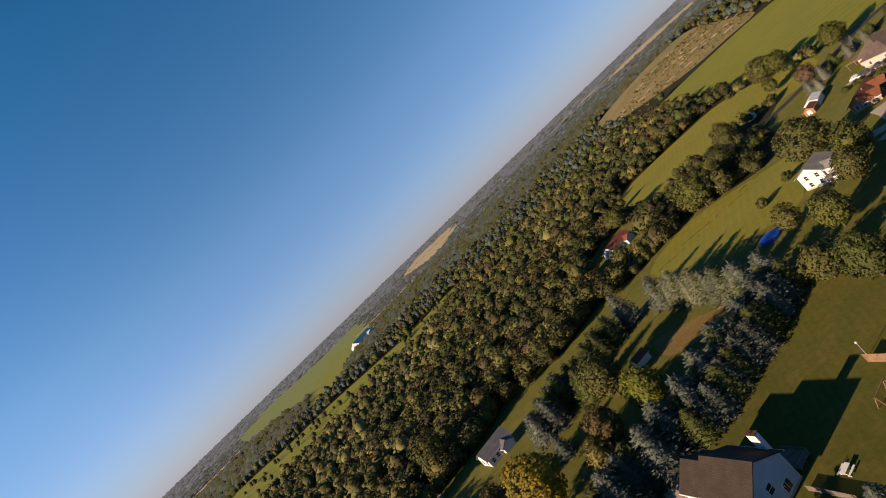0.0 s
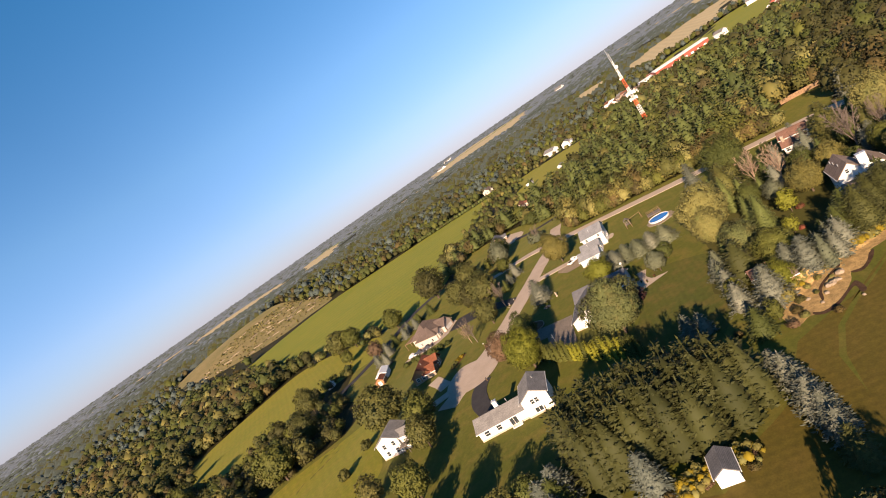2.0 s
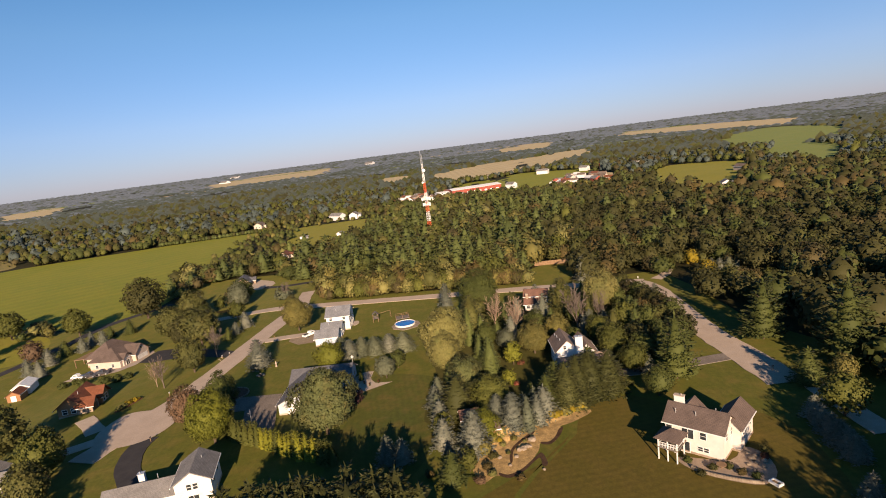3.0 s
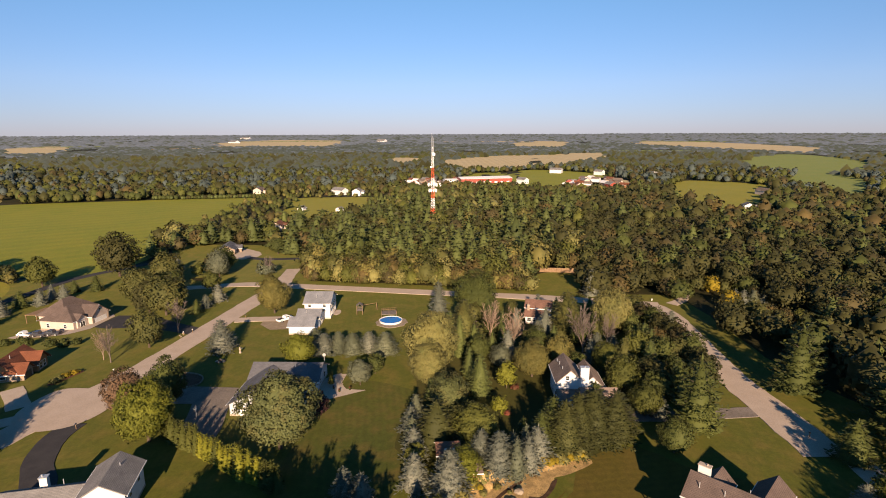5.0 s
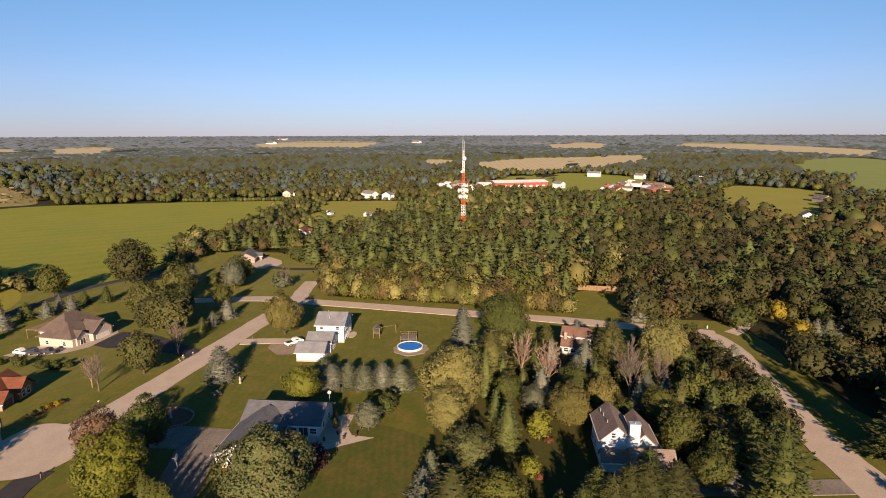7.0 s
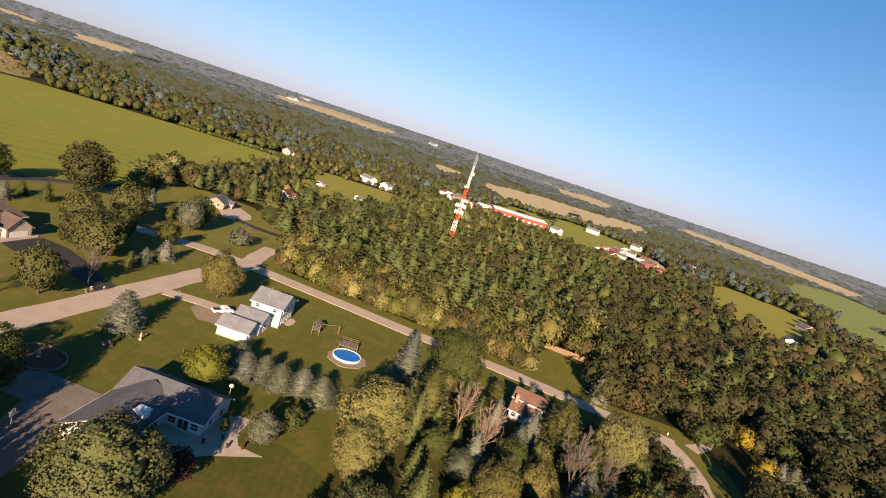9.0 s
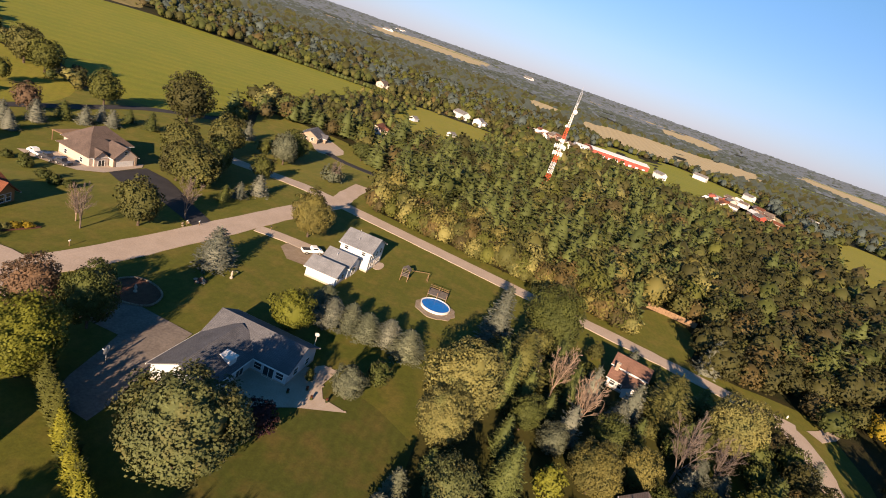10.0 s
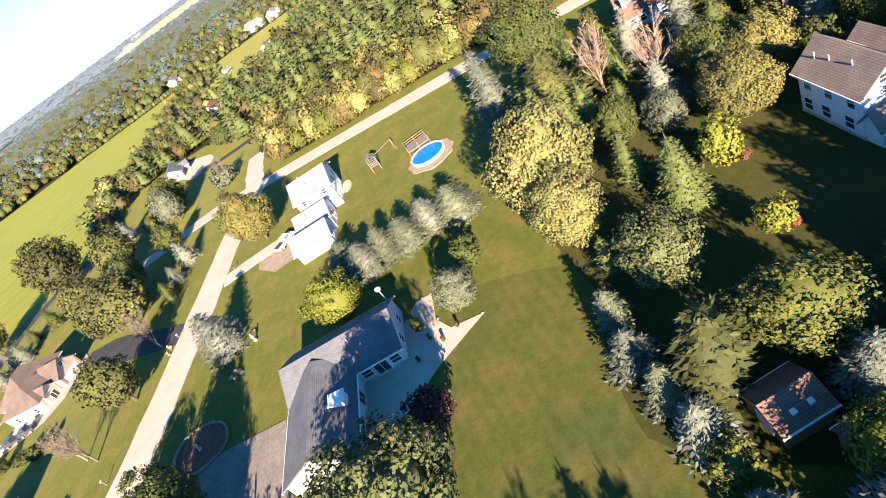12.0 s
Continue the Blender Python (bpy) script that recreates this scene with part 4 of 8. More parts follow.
grove("in the shady lot", [
    ("dec",  "green", 200.6, 72.5, 15.5, 7.6),
    ("spruce",  "olive", 177.3, 69.9, 13.0, 4.7),
    ("bare",  "white", 179.5, 62.7, 11.3, 4.3),
    ("bare",  "white", 174.0, 55.2, 12.0, 4.6),
    ("dec",  "green", 164.7, 62.5, 8.2, 3.3),
    ("dec",  "sage", 163.6, 56.4, 6.6, 3.0),
    ("dec",  "yellow", 160.8, 48.2, 10.0, 4.9),
    ("dec",  "yellow", 169.0, 43.0, 9.0, 3.8),
    ("spruce",  "olive", 193.3, 43.4, 13.3, 4.9),
    ("bare",  "grey", 177.6, 37.6, 14.0, 5.4),
    ("bare",  "grey", 183.1, 31.6, 9.8, 3.7),
    ("dec",  "straw", 196.8, 30.8, 14.4, 6.3),
    ("spruce",  "blue", 180.1, 49.8, 8.2, 3.0),
    ("dec",  "green", 172.6, 49.3, 9.0, 3.7),
    ("spruce",  "blue", 180.8, 34.2, 6.2, 2.2),
    ("spruce",  "blue", 181.1, 30.3, 5.6, 2.0),
    ("dec",  "green", 166.4, 38.2, 6.1, 2.3),
    ("dec",  "lime", 168.2, 31.7, 8.7, 3.6),
    ("dec",  "lime", 157.9, 27.8, 9.9, 4.1),
    ("dec",  "green", 174.1, 45.2, 7.0, 2.8),
])
grove("near the white gabled house", [
    ("dec",  "lime", 149.0, 23.1, 8.6, 3.5),
    ("pine",  "green", 145.6, 13.9, 16.3, 5.9),
    ("spruce",  "blue", 149.8, 20.0, 5.2, 1.9),
    ("dec",  "green", 136.7, 18.4, 7.6, 3.0),
    ("spruce",  "cedar", 136.7, 32.9, 11.2, 4.6),
    ("spruce",  "cedar", 131.2, 37.6, 10.6, 4.0),
    ("spruce",  "cedar", 138.7, 28.9, 10.4, 4.2),
    ("spruce",  "blue", 113.1, 60.1, 6.8, 2.5),
    ("spruce",  "blue", 112.6, 53.8, 9.0, 3.3),
    ("spruce",  "sage", 125.8, 46.1, 6.0, 1.7),
    ("spruce",  "green", 130.0, 41.7, 8.4, 2.7),
    ("spruce",  "green", 133.5, 40.0, 10.0, 3.2),
    ("spruce",  "cedar", 134.5, 35.5, 11.0, 4.0),
    ("spruce",  "blue", 126.5, 41.8, 7.5, 2.5),
    ("spruce",  "green", 140.5, 33.0, 10.6, 3.6),
    ("spruce",  "blue", 124.0, 43.0, 6.8, 2.2),
    ("spruce",  "green", 101.9, 55.3, 6.6, 2.4),
    ("dec",  "lime", 105.7, 53.1, 5.1, 1.8),
])
grove("near the cream house", [
    ("spruce",  "green", 143.5, -11.5, 8.5, 3.1),
    ("dec",  "yellow", 144.0, -18.3, 7.1, 2.8),
    ("dec",  "lime", 129.8, -13.4, 9.6, 4.0),
    ("pine",  "green", 169.3, -9.2, 16.7, 6.0),
    ("pine",  "green", 154.3, -22.3, 21.1, 7.7),
    ("spruce",  "blue", 128.8, -8.1, 5.0, 2.0),
    ("spruce",  "blue", 125.3, -8.4, 5.0, 2.0),
    ("spruce",  "blue", 122.2, -8.8, 5.0, 2.0),
    ("spruce",  "blue", 119.9, -9.4, 5.0, 2.0),
    ("spruce",  "blue", 117.5, -9.8, 5.0, 2.0),
    ("spruce",  "blue", 114.9, -10.1, 5.0, 2.0),
    ("spruce",  "blue", 104.6, -8.2, 5.0, 1.8),
    ("spruce",  "blue", 107.0, 69.8, 6.0, 2.2),
    ("spruce",  "blue", 107.4, 67.0, 5.4, 1.9),
    ("shrub",  "yellow", 100.2, 64.7, 2.7, 1.8),
    ("shrub",  "rust", 103.3, 60.2, 1.5, 1.0),
])
grove("by the street", [
    ("dec",  "olivedark", 215.5, 237.4, 21.4, 9.6),
    ("dec",  "olive", 184.6, 193.1, 15.1, 6.6),
    ("dec",  "olive", 171.5, 168.5, 14.4, 6.8),
    ("dec",  "olive", 208.7, 204.2, 15.5, 6.8),
    ("dec",  "sage", 224.0, 191.5, 13.0, 5.2),
    ("dec",  "green", 232.5, 196.0, 13.5, 5.6),
    ("bare",  "grey", 225.5, 168.0, 7.5, 3.6),
    ("dec",  "olive", 147.5, 150.9, 12.0, 5.2),
    ("dec",  "lime", 199.7, 174.2, 9.0, 3.7),
    ("bare",  "grey", 159.1, 151.9, 10.0, 3.8),
    ("shrub",  "sage", 226.1, 169.3, 6.2, 4.1),
    ("spruce",  "blue", 188.1, 161.6, 6.8, 2.5),
    ("spruce",  "blue", 181.0, 160.9, 4.9, 1.8),
    ("spruce",  "green", 175.6, 159.8, 4.8, 1.7),
    ("spruce",  "blue", 231.0, 220.5, 8.3, 3.0),
    ("dec",  "lime", 192.6, 252.9, 13.7, 6.0),
    ("bare",  "white", 137.3, 155.5, 7.3, 2.7),
    ("dec",  "green", 273.0, 196.0, 10.0, 4.4),
    ("spruce",  "blue", 234.0, 38.5, 10.5, 3.2),
])
grove("by the street bend", [
    ("dec", "olive", 177.0, 172.0, 13.0, 5.4), ("dec", "olivedark", 172.5, 176.5, 12.0, 5.0), ("dec", "green", 190.0, 183.0, 12.0, 5.0), ("dec", "rust", 180.5, 179.0, 10.0, 4.2), ("dec", "lime", 194.5, 188.0, 9.0, 3.8),
])
grove("near the beige house", [
    ("spruce",  "blue", 153.2, 230.2, 6.6, 2.4),
    ("spruce",  "blue", 151.5, 222.3, 6.4, 2.3),
    ("spruce",  "blue", 161.7, 230.8, 7.4, 2.7),
    ("spruce",  "green", 170.8, 233.9, 6.8, 2.5),
    ("spruce",  "blue", 175.3, 230.1, 6.4, 2.3),
    ("spruce",  "blue", 181.9, 233.1, 6.1, 2.2),
    ("spruce",  "blue", 182.8, 228.2, 6.5, 2.4),
    ("spruce",  "green", 195.2, 226.7, 6.9, 2.5),
    ("spruce",  "green", 191.4, 233.6, 5.3, 1.9),
    ("shrub",  "green", 142.9, 200.7, 2.5, 1.7),
    ("shrub",  "green", 143.7, 192.6, 2.9, 1.9),
    ("shrub",  "green", 143.2, 182.3, 2.8, 1.8),
    ("shrub",  "green", 143.2, 177.3, 2.7, 1.8),
    ("shrub",  "green", 144.8, 174.4, 2.3, 1.5),
    ("shrub",  "green", 145.9, 198.9, 2.1, 1.4),
    ("dec",  "lime", 168.2, 272.5, 9.2, 3.8),
    ("dec",  "brown", 163.7, 241.2, 9.9, 4.1),
    ("dec",  "lime", 189.6, 290.6, 14.6, 6.4),
    ("dec",  "olive", 187.2, 301.9, 16.6, 7.3),
])
grove("in the western yards", [
    ("dec",  "olive", 95.9, 161.5, 16.7, 7.4),
    ("dec",  "lime", 94.5, 143.5, 12.6, 5.4),
    ("dec",  "olive", 84.8, 135.3, 10.7, 4.5),
    ("dec",  "yellow", 66.6, 139.7, 8.9, 3.7),
    ("dec",  "lime", 67.7, 124.5, 11.0, 4.7),
    ("dec",  "olive", 52.3, 112.0, 10.0, 4.2),
    ("dec",  "green", 54.3, 101.7, 11.7, 5.0),
    ("dec",  "olive", 59.8, 93.0, 8.8, 3.6),
    ("dec",  "green", 64.0, 89.3, 7.7, 3.1),
    ("shrub",  "olive", 76.9, 166.6, 3.3, 2.2),
    ("shrub",  "olive", 89.3, 169.4, 3.3, 2.2),
    ("dec",  "olive", 125.6, 253.3, 14.8, 6.5),
    ("dec",  "olive", 105.5, 229.0, 14.5, 6.3),
    ("dec",  "olivedark", 108.9, 256.1, 10.3, 4.3),
    ("dec",  "lime", 83.6, 217.0, 17.5, 7.8),
    ("dec",  "lime", 71.6, 288.8, 13.6, 5.9),
    ("spruce",  "green", 74.7, 254.3, 11.6, 4.2),
])
grove("by the western street", [
    ("dec",  "gold", -23.5, 118.6, 17.6, 7.6),
    ("dec",  "rust", -36.5, 130.9, 11.8, 5.1),
    ("dec",  "rust", -3.9, 121.6, 12.6, 5.4),
    ("dec",  "yellow", -8.8, 116.5, 9.1, 3.8),
    ("dec",  "olive", 4.3, 141.4, 15.0, 6.6),
    ("dec",  "spring", 8.8, 123.1, 12.4, 5.3),
    ("spruce",  "teal", -46.0, 145.9, 7.7, 2.8),
    ("spruce",  "teal", -15.7, 136.5, 7.5, 2.7),
    ("spruce",  "teal", 19.5, 63.1, 4.0, 1.5),
    ("spruce",  "teal", 15.9, 64.8, 6.4, 2.3),
    ("spruce",  "teal", 7.2, 62.5, 6.5, 2.4),
    ("spruce",  "teal", 2.4, 70.4, 6.7, 2.4),
    ("spruce",  "teal", 28.0, 68.3, 10.3, 3.7),
    ("dec",  "spring", 27.5, 59.8, 3.9, 1.3),
    ("dec",  "gold", 1.5, 53.0, 11.2, 4.8),
    ("dec",  "lime", -2.2, 62.6, 7.6, 3.0),
    ("dec",  "purple", 6.3, 50.0, 6.3, 2.4),
    ("spruce",  "teal", 67.1, 68.4, 7.9, 2.9),
    ("spruce",  "teal", 24.3, 173.4, 12.7, 4.6),
    ("dec",  "olive", -59.3, 200.1, 19.1, 8.5),
])
grove("in a dense boundary row", [
    ("spruce",  "teal", 63.2, 86.2, 7.3, 2.3),
    ("spruce",  "teal", 65.6, 84.2, 8.2, 2.6),
    ("spruce",  "teal", 56.8, 79.7, 7.7, 2.4),
    ("dec",  "green", 46.9, 78.8, 8.4, 3.5),
    ("spruce",  "teal", 46.2, 74.5, 8.4, 2.7),
    ("spruce",  "teal", 38.1, 68.2, 7.7, 2.4),
    ("spruce",  "teal", 31.6, 68.6, 8.8, 2.7),
    ("spruce",  "teal", 48.1, 124.9, 11.1, 3.5),
    ("spruce",  "teal", 40.5, 118.6, 11.1, 3.5),
    ("spruce",  "teal", 34.8, 116.6, 10.9, 3.4),
    ("spruce",  "teal", 26.5, 114.2, 11.7, 3.6),
    ("spruce",  "teal", 19.3, 110.7, 11.9, 3.7),
    ("spruce",  "teal", 12.7, 107.4, 12.0, 3.7),
    ("spruce",  "teal", 5.8, 105.9, 12.2, 3.8),
    ("spruce",  "teal", 0.4, 102.3, 12.2, 3.9),
    ("spruce",  "teal", -10.3, 99.4, 12.7, 4.0),
    ("spruce",  "teal", -16.1, 96.5, 12.7, 4.0),
    ("spruce",  "teal", 34.5, 164.1, 11.5, 3.6),
    ("spruce",  "sage", 38.0, 155.7, 11.0, 3.5),
    ("spruce",  "sage", 40.3, 146.9, 10.5, 3.3),
])
grove("in a dense boundary row", [
    ("spruce",  "sage", 42.2, 138.2, 10.6, 3.3),
    ("spruce",  "teal", 45.0, 132.0, 10.3, 3.2),
    ("spruce",  "teal", 17.7, 171.2, 10.1, 3.2),
    ("spruce",  "green", 10.6, 166.0, 9.8, 3.0),
    ("spruce",  "teal", -6.2, 161.1, 10.9, 3.4),
    ("spruce",  "teal", -13.4, 152.8, 11.0, 3.5),
    ("spruce",  "teal", -18.5, 151.6, 10.1, 3.2),
    ("spruce",  "green", -0.7, 151.2, 11.1, 3.5),
])
hedge = np.array([(113.2, 111.9), (111.4, 107.0), (110.1, 101.6), (108.8, 97.0), (107.6, 92.8), (106.5, 89.0), (105.5, 83.6), (105.2, 81.0)])
for k in range(22):
    u = k * 7 / 21.001
    x, y = hedge[int(u)] + (hedge[int(u) + 1] - hedge[int(u)]) * (u % 1)
    plant("col", "gilt" if 5 < k < 18 and k % 4 != 2 else "lime", float(x + RNG.normal(0, 0.2)), float(y), float(RNG.uniform(4.6, 6.8)), float(RNG.uniform(1.0, 1.3)), "beside the asphalt drive")
grove("at the edge of the plantation", [
    ("spruce",  "blue", 90.3, 52.5, 5.1, 1.9),
    ("spruce",  "blue", 86.8, 50.0, 6.7, 2.4),
    ("spruce",  "blue", 83.7, 48.0, 6.4, 2.2),
    ("spruce",  "blue", 80.1, 46.5, 6.7, 2.4),
    ("spruce",  "blue", 77.5, 44.8, 6.4, 2.2),
    ("spruce",  "blue", 74.3, 43.3, 5.6, 2.0),
    ("spruce",  "olive", 71.2, 41.9, 5.4, 1.9),
    ("spruce",  "olive", 69.4, 41.2, 4.7, 1.8),
    ("shrub",  "yellow", 102.8, 68.9, 2.0, 1.3),
    ("shrub",  "yellow", 111.8, 51.9, 3.2, 2.1),
])

# the rows close up with younger spruces between the old ones
for line, tall, radius, step, tone in (([(48, 125), (34.8, 116.6), (19.3, 110.7), (5.8, 105.9), (-17, 98)], 10.0, 3.3, 2.4, "teal"), ([(50, 120), (36, 112.5), (20, 106), (8, 101.5)], 9.0, 3.0, 3.2, "teal"), ([(-2, 105), (-12, 101), (-22, 97)], 11.0, 3.6, 2.6, "teal"), ([(34.5, 164), (38, 155.7), (42.2, 138.2), (45, 132)], 10.5, 3.2, 2.7, "sage"),
                                       ([(65.6, 84.2), (56.8, 79.7), (46.2, 74.5), (31.6, 68.6)], 7.6, 2.5, 2.6, "teal"), ([(17.7, 171.2), (-6.2, 161.1), (-18.5, 151.6)], 10.5, 3.6, 3.6, "green")):
    for (x0, y0), (x1, y1) in zip(line, line[1:]):
        n = int(math.hypot(x1 - x0, y1 - y0) / step)
        for k in range(n):
            u = (k + 0.5) / n
            plant("spruce", tone if k % 3 else "green", x0 + (x1 - x0) * u + float(RNG.normal(0, 0.5)), y0 + (y1 - y0) * u + float(RNG.normal(0, 0.5)), tall * float(RNG.uniform(0.8, 1.05)), radius * float(RNG.uniform(0.8, 1.0)), "in a dense boundary row")

PLANTATION = [(67, 76), (68.5, 82.5), (73, 86), (80.5, 83.5), (83, 76), (86.5, 67), (86, 59), (84.5, 52), (80, 55), (74, 63)]
gx, gy = np.meshgrid(np.arange(62, 96, 2.7), np.arange(48, 95, 2.7))
gx, gy = gx.ravel() + RNG.uniform(-0.9, 0.9, gx.size), gy.ravel() + RNG.uniform(-0.9, 0.9, gy.size)
for x, y in zip(gx, gy):
    if inside(np.array([x]), np.array([y]), PLANTATION)[0]:
        plant("cedar", "cedar", float(x), float(y), float(RNG.uniform(12.2, 13.6)), float(RNG.uniform(3.0, 3.5)), "in the square plantation")


# ---- houses ----
def uv_roof(me):
    """Lays shingle courses along each roof slope, in metres."""
    uv = me.uv_layers.new(name="UVMap")
    for poly in me.polygons:
        n = poly.normal
        down = Vector((n.x, n.y, 0))
        down = down.normalized() if down.length > 1e-4 else Vector((0, 1, 0))
        along = Vector((-down.y, down.x, 0))
        slope = n.cross(along)
        for li in poly.loop_indices:
            co = me.vertices[me.loops[li].vertex_index].co
            uv.data[li].uv = (co.dot(along), co.dot(slope))


def slab(bm, corners, thick):
    """A roof slope with thickness from its four or three upper corners."""
    top = [bm.verts.new(c) for c in corners]
    low = [bm.verts.new((c[0], c[1], c[2] - thick)) for c in corners]
    bm.faces.new(top)
    bm.faces.new(low[::-1])
    n = len(top)
    for k in range(n):
        bm.faces.new((top[k], low[k], low[(k + 1) % n], top[(k + 1) % n]))


def house(name, x, y, turn, label, category="house"):
    return thing(name, (x, y, height(x, y) + 0.06), label, category, turn)


def block(root, cx, cy, lx, ly, eave, rise, wall, roof, along="x", hip=0.0, over=0.45, base=0.0, foot=None):
    """Walls and a gabled or hipped roof: lx by ly about (cx, cy), the ridge along x or y."""
    hx, hy = lx / 2, ly / 2
    bm = bmesh.new()
    z0 = base - 0.4
    ring = [(-hx, -hy), (hx, -hy), (hx, hy), (-hx, hy)]
    lo = [bm.verts.new((cx + a, cy + b, z0)) for a, b in ring]
    hi = [bm.verts.new((cx + a, cy + b, base + eave)) for a, b in ring]
    for k in range(4):
        bm.faces.new((lo[k], lo[(k + 1) % 4], hi[(k + 1) % 4], hi[k]))
    bm.faces.new(lo[::-1])
    top = base + eave + rise
    if not hip:
        if along == "x":
            a, b = bm.verts.new((cx - hx, cy, top)), bm.verts.new((cx + hx, cy, top))
            bm.faces.new((hi[0], a, hi[3]))
            bm.faces.new((hi[1], hi[2], b))
        else:
            a, b = bm.verts.new((cx, cy - hy, top)), bm.verts.new((cx, cy + hy, top))
            bm.faces.new((hi[0], hi[1], a))
            bm.faces.new((hi[2], hi[3], b))
    part("wall", bm, wall, root)
    if foot:
        bm = bmesh.new()
        box(bm, cx - hx - 0.04, cy - hy - 0.04, z0, cx + hx + 0.04, cy + hy + 0.04, base + 0.45)
        part("foundation", bm, foot, root)
    bm = bmesh.new()
    t = 0.2
    half = hy if along == "x" else hx
    run = hx if along == "x" else hy
    drop = rise * over / half
    e, r = base + eave - drop + t * 0.7, top + t * 0.7
    end = run + over

    def P(u, v, z):
        return (cx + u, cy + v, z) if along == "x" else (cx - v, cy + u, z)

    if hip:
        k = run + over - hip
        slab(bm, [P(-end, -half - over, e), P(end, -half - over, e), P(k, 0, r), P(-k, 0, r)], t)
        slab(bm, [P(end, half + over, e), P(-end, half + over, e), P(-k, 0, r), P(k, 0, r)], t)
        slab(bm, [P(end, -half - over, e), P(end, half + over, e), P(k, 0, r)], t)
        slab(bm, [P(-end, half + over, e), P(-end, -half - over, e), P(-k, 0, r)], t)
    else:
        slab(bm, [P(-end, -half - over, e), P(end, -half - over, e), P(end, 0, r), P(-end, 0, r)], t)
        slab(bm, [P(end, half + over, e), P(-end, half + over, e), P(-end, 0, r), P(end, 0, r)], t)
    bmesh.ops.recalc_face_normals(bm, faces=bm.faces[:])
    ob = part("roof", bm, roof, root)
    uv_roof(ob.data)
    for sg in (-1, 1):
        bm = bmesh.new()
        a, b = P(-end, sg * (half + over + 0.06), e - 0.16), P(end, sg * (half + over + 0.06), e - 0.16)
        box(bm, min(a[0], b[0]) - 0.05, min(a[1], b[1]) - 0.05, e - 0.24, max(a[0], b[0]) + 0.05, max(a[1], b[1]) + 0.05, e - 0.06)
        part("gutter", bm, M["trim"], root)


def window(root, x, y, z, w, h, face, pane="glass", name="window"):
    """A framed window or glazed door standing 3 cm proud of a wall that faces +x, -x, +y or -y."""
    s = {"+x": (1, 0), "-x": (-1, 0), "+y": (0, 1), "-y": (0, -1)}[face]
    bm = bmesh.new()

    def bx(u0, z0, u1, z1, d0, d1, b):
        if s[0]:
            xs = sorted((x + s[0] * d0, x + s[0] * d1))
            box(b, xs[0], y + u0, z + z0, xs[1], y + u1, z + z1)
        else:
            ys = sorted((y + s[1] * d0, y + s[1] * d1))
            box(b, x + u0, ys[0], z + z0, x + u1, ys[1], z + z1)

    f = 0.09
    loops = []
    for u, g, d in ((w / 2 + f, f, -0.05), (w / 2 + f, f, 0.07), (w / 2, 0.0, 0.07), (w / 2, 0.0, -0.05)):
        loops.append([bm.verts.new((x + s[0] * d, y + q * u, z + zz) if s[0] else (x + q * u, y + s[1] * d, z + zz)) for q, zz in ((-1, -g), (1, -g), (1, h + g), (-1, h + g))])
    for a, b in zip(loops, loops[1:] + loops[:1]):
        for k in range(4):
            bm.faces.new((a[k], a[(k + 1) % 4], b[(k + 1) % 4], b[k]))
    bmesh.ops.recalc_face_normals(bm, faces=bm.faces[:])
    ob = part(name, bm, M["trim"], root)
    bm = bmesh.new()
    bx(-w / 2, 0, w / 2, h, -0.03, 0.02, bm)
    part("pane", bm, M[pane], ob, "dark glass pane")
    bm = bmesh.new()
    if w > 1.3:
        bx(-0.035, 0, 0.035, h, -0.02, 0.05, bm)
    else:
        bx(-w / 2, h / 2 - 0.035, w / 2, h / 2 + 0.035, -0.02, 0.05, bm)
    part("mullion", bm, M["trim"], ob)
    return ob


def door(root, x, y, z, w, h, face, material="trim", panels=1, name="door"):
    s = {"+x": (1, 0), "-x": (-1, 0), "+y": (0, 1), "-y": (0, -1)}[face]
    bm = bmesh.new()
    for k in range(panels):
        z0, z1 = z + h * k / panels + 0.02, z + h * (k + 1) / panels - 0.02
        if s[0]:
            xs = sorted((x - s[0] * 0.05, x + s[0] * 0.06))
            box(bm, xs[0], y - w / 2, z0, xs[1], y + w / 2, z1)
        else:
            ys = sorted((y - s[1] * 0.05, y + s[1] * 0.06))
            box(bm, x - w / 2, ys[0], z0, x + w / 2, ys[1], z1)
    return part(name, bm, M[material], root)


def chimney(root, x, y, z0, z1, w, d, material, cap="concrete"):
    bm = bmesh.new()
    rounded(bm, x - w / 2, y - d / 2, z0, x + w / 2, y + d / 2, z1, 0.03)
    ob = part("chimney", bm, M[material], root)
    bm = bmesh.new()
    box(bm, x - w / 2 - 0.08, y - d / 2 - 0.08, z1, x + w / 2 + 0.08, y + d / 2 + 0.08, z1 + 0.12)
    bar(bm, (x - w / 5, y, z1 + 0.12), (x - w / 5, y, z1 + 0.4), 0.1, 8)
    part("cap", bm, M[cap], ob)
    return ob


def vents(root, spots):
    for x, y, z in spots:
        bm = bmesh.new()
        bar(bm, (x, y, z - 0.4), (x, y, z + 0.5), 0.07, 8)
        part("vent_pipe", bm, M["steel"], root)


def row_windows(root, face, at, us, z, w=1.0, h=1.3):
    for u in us:
        window(root, *((at, u) if face[1] == "x" else (u, at)), z, w, h, face)


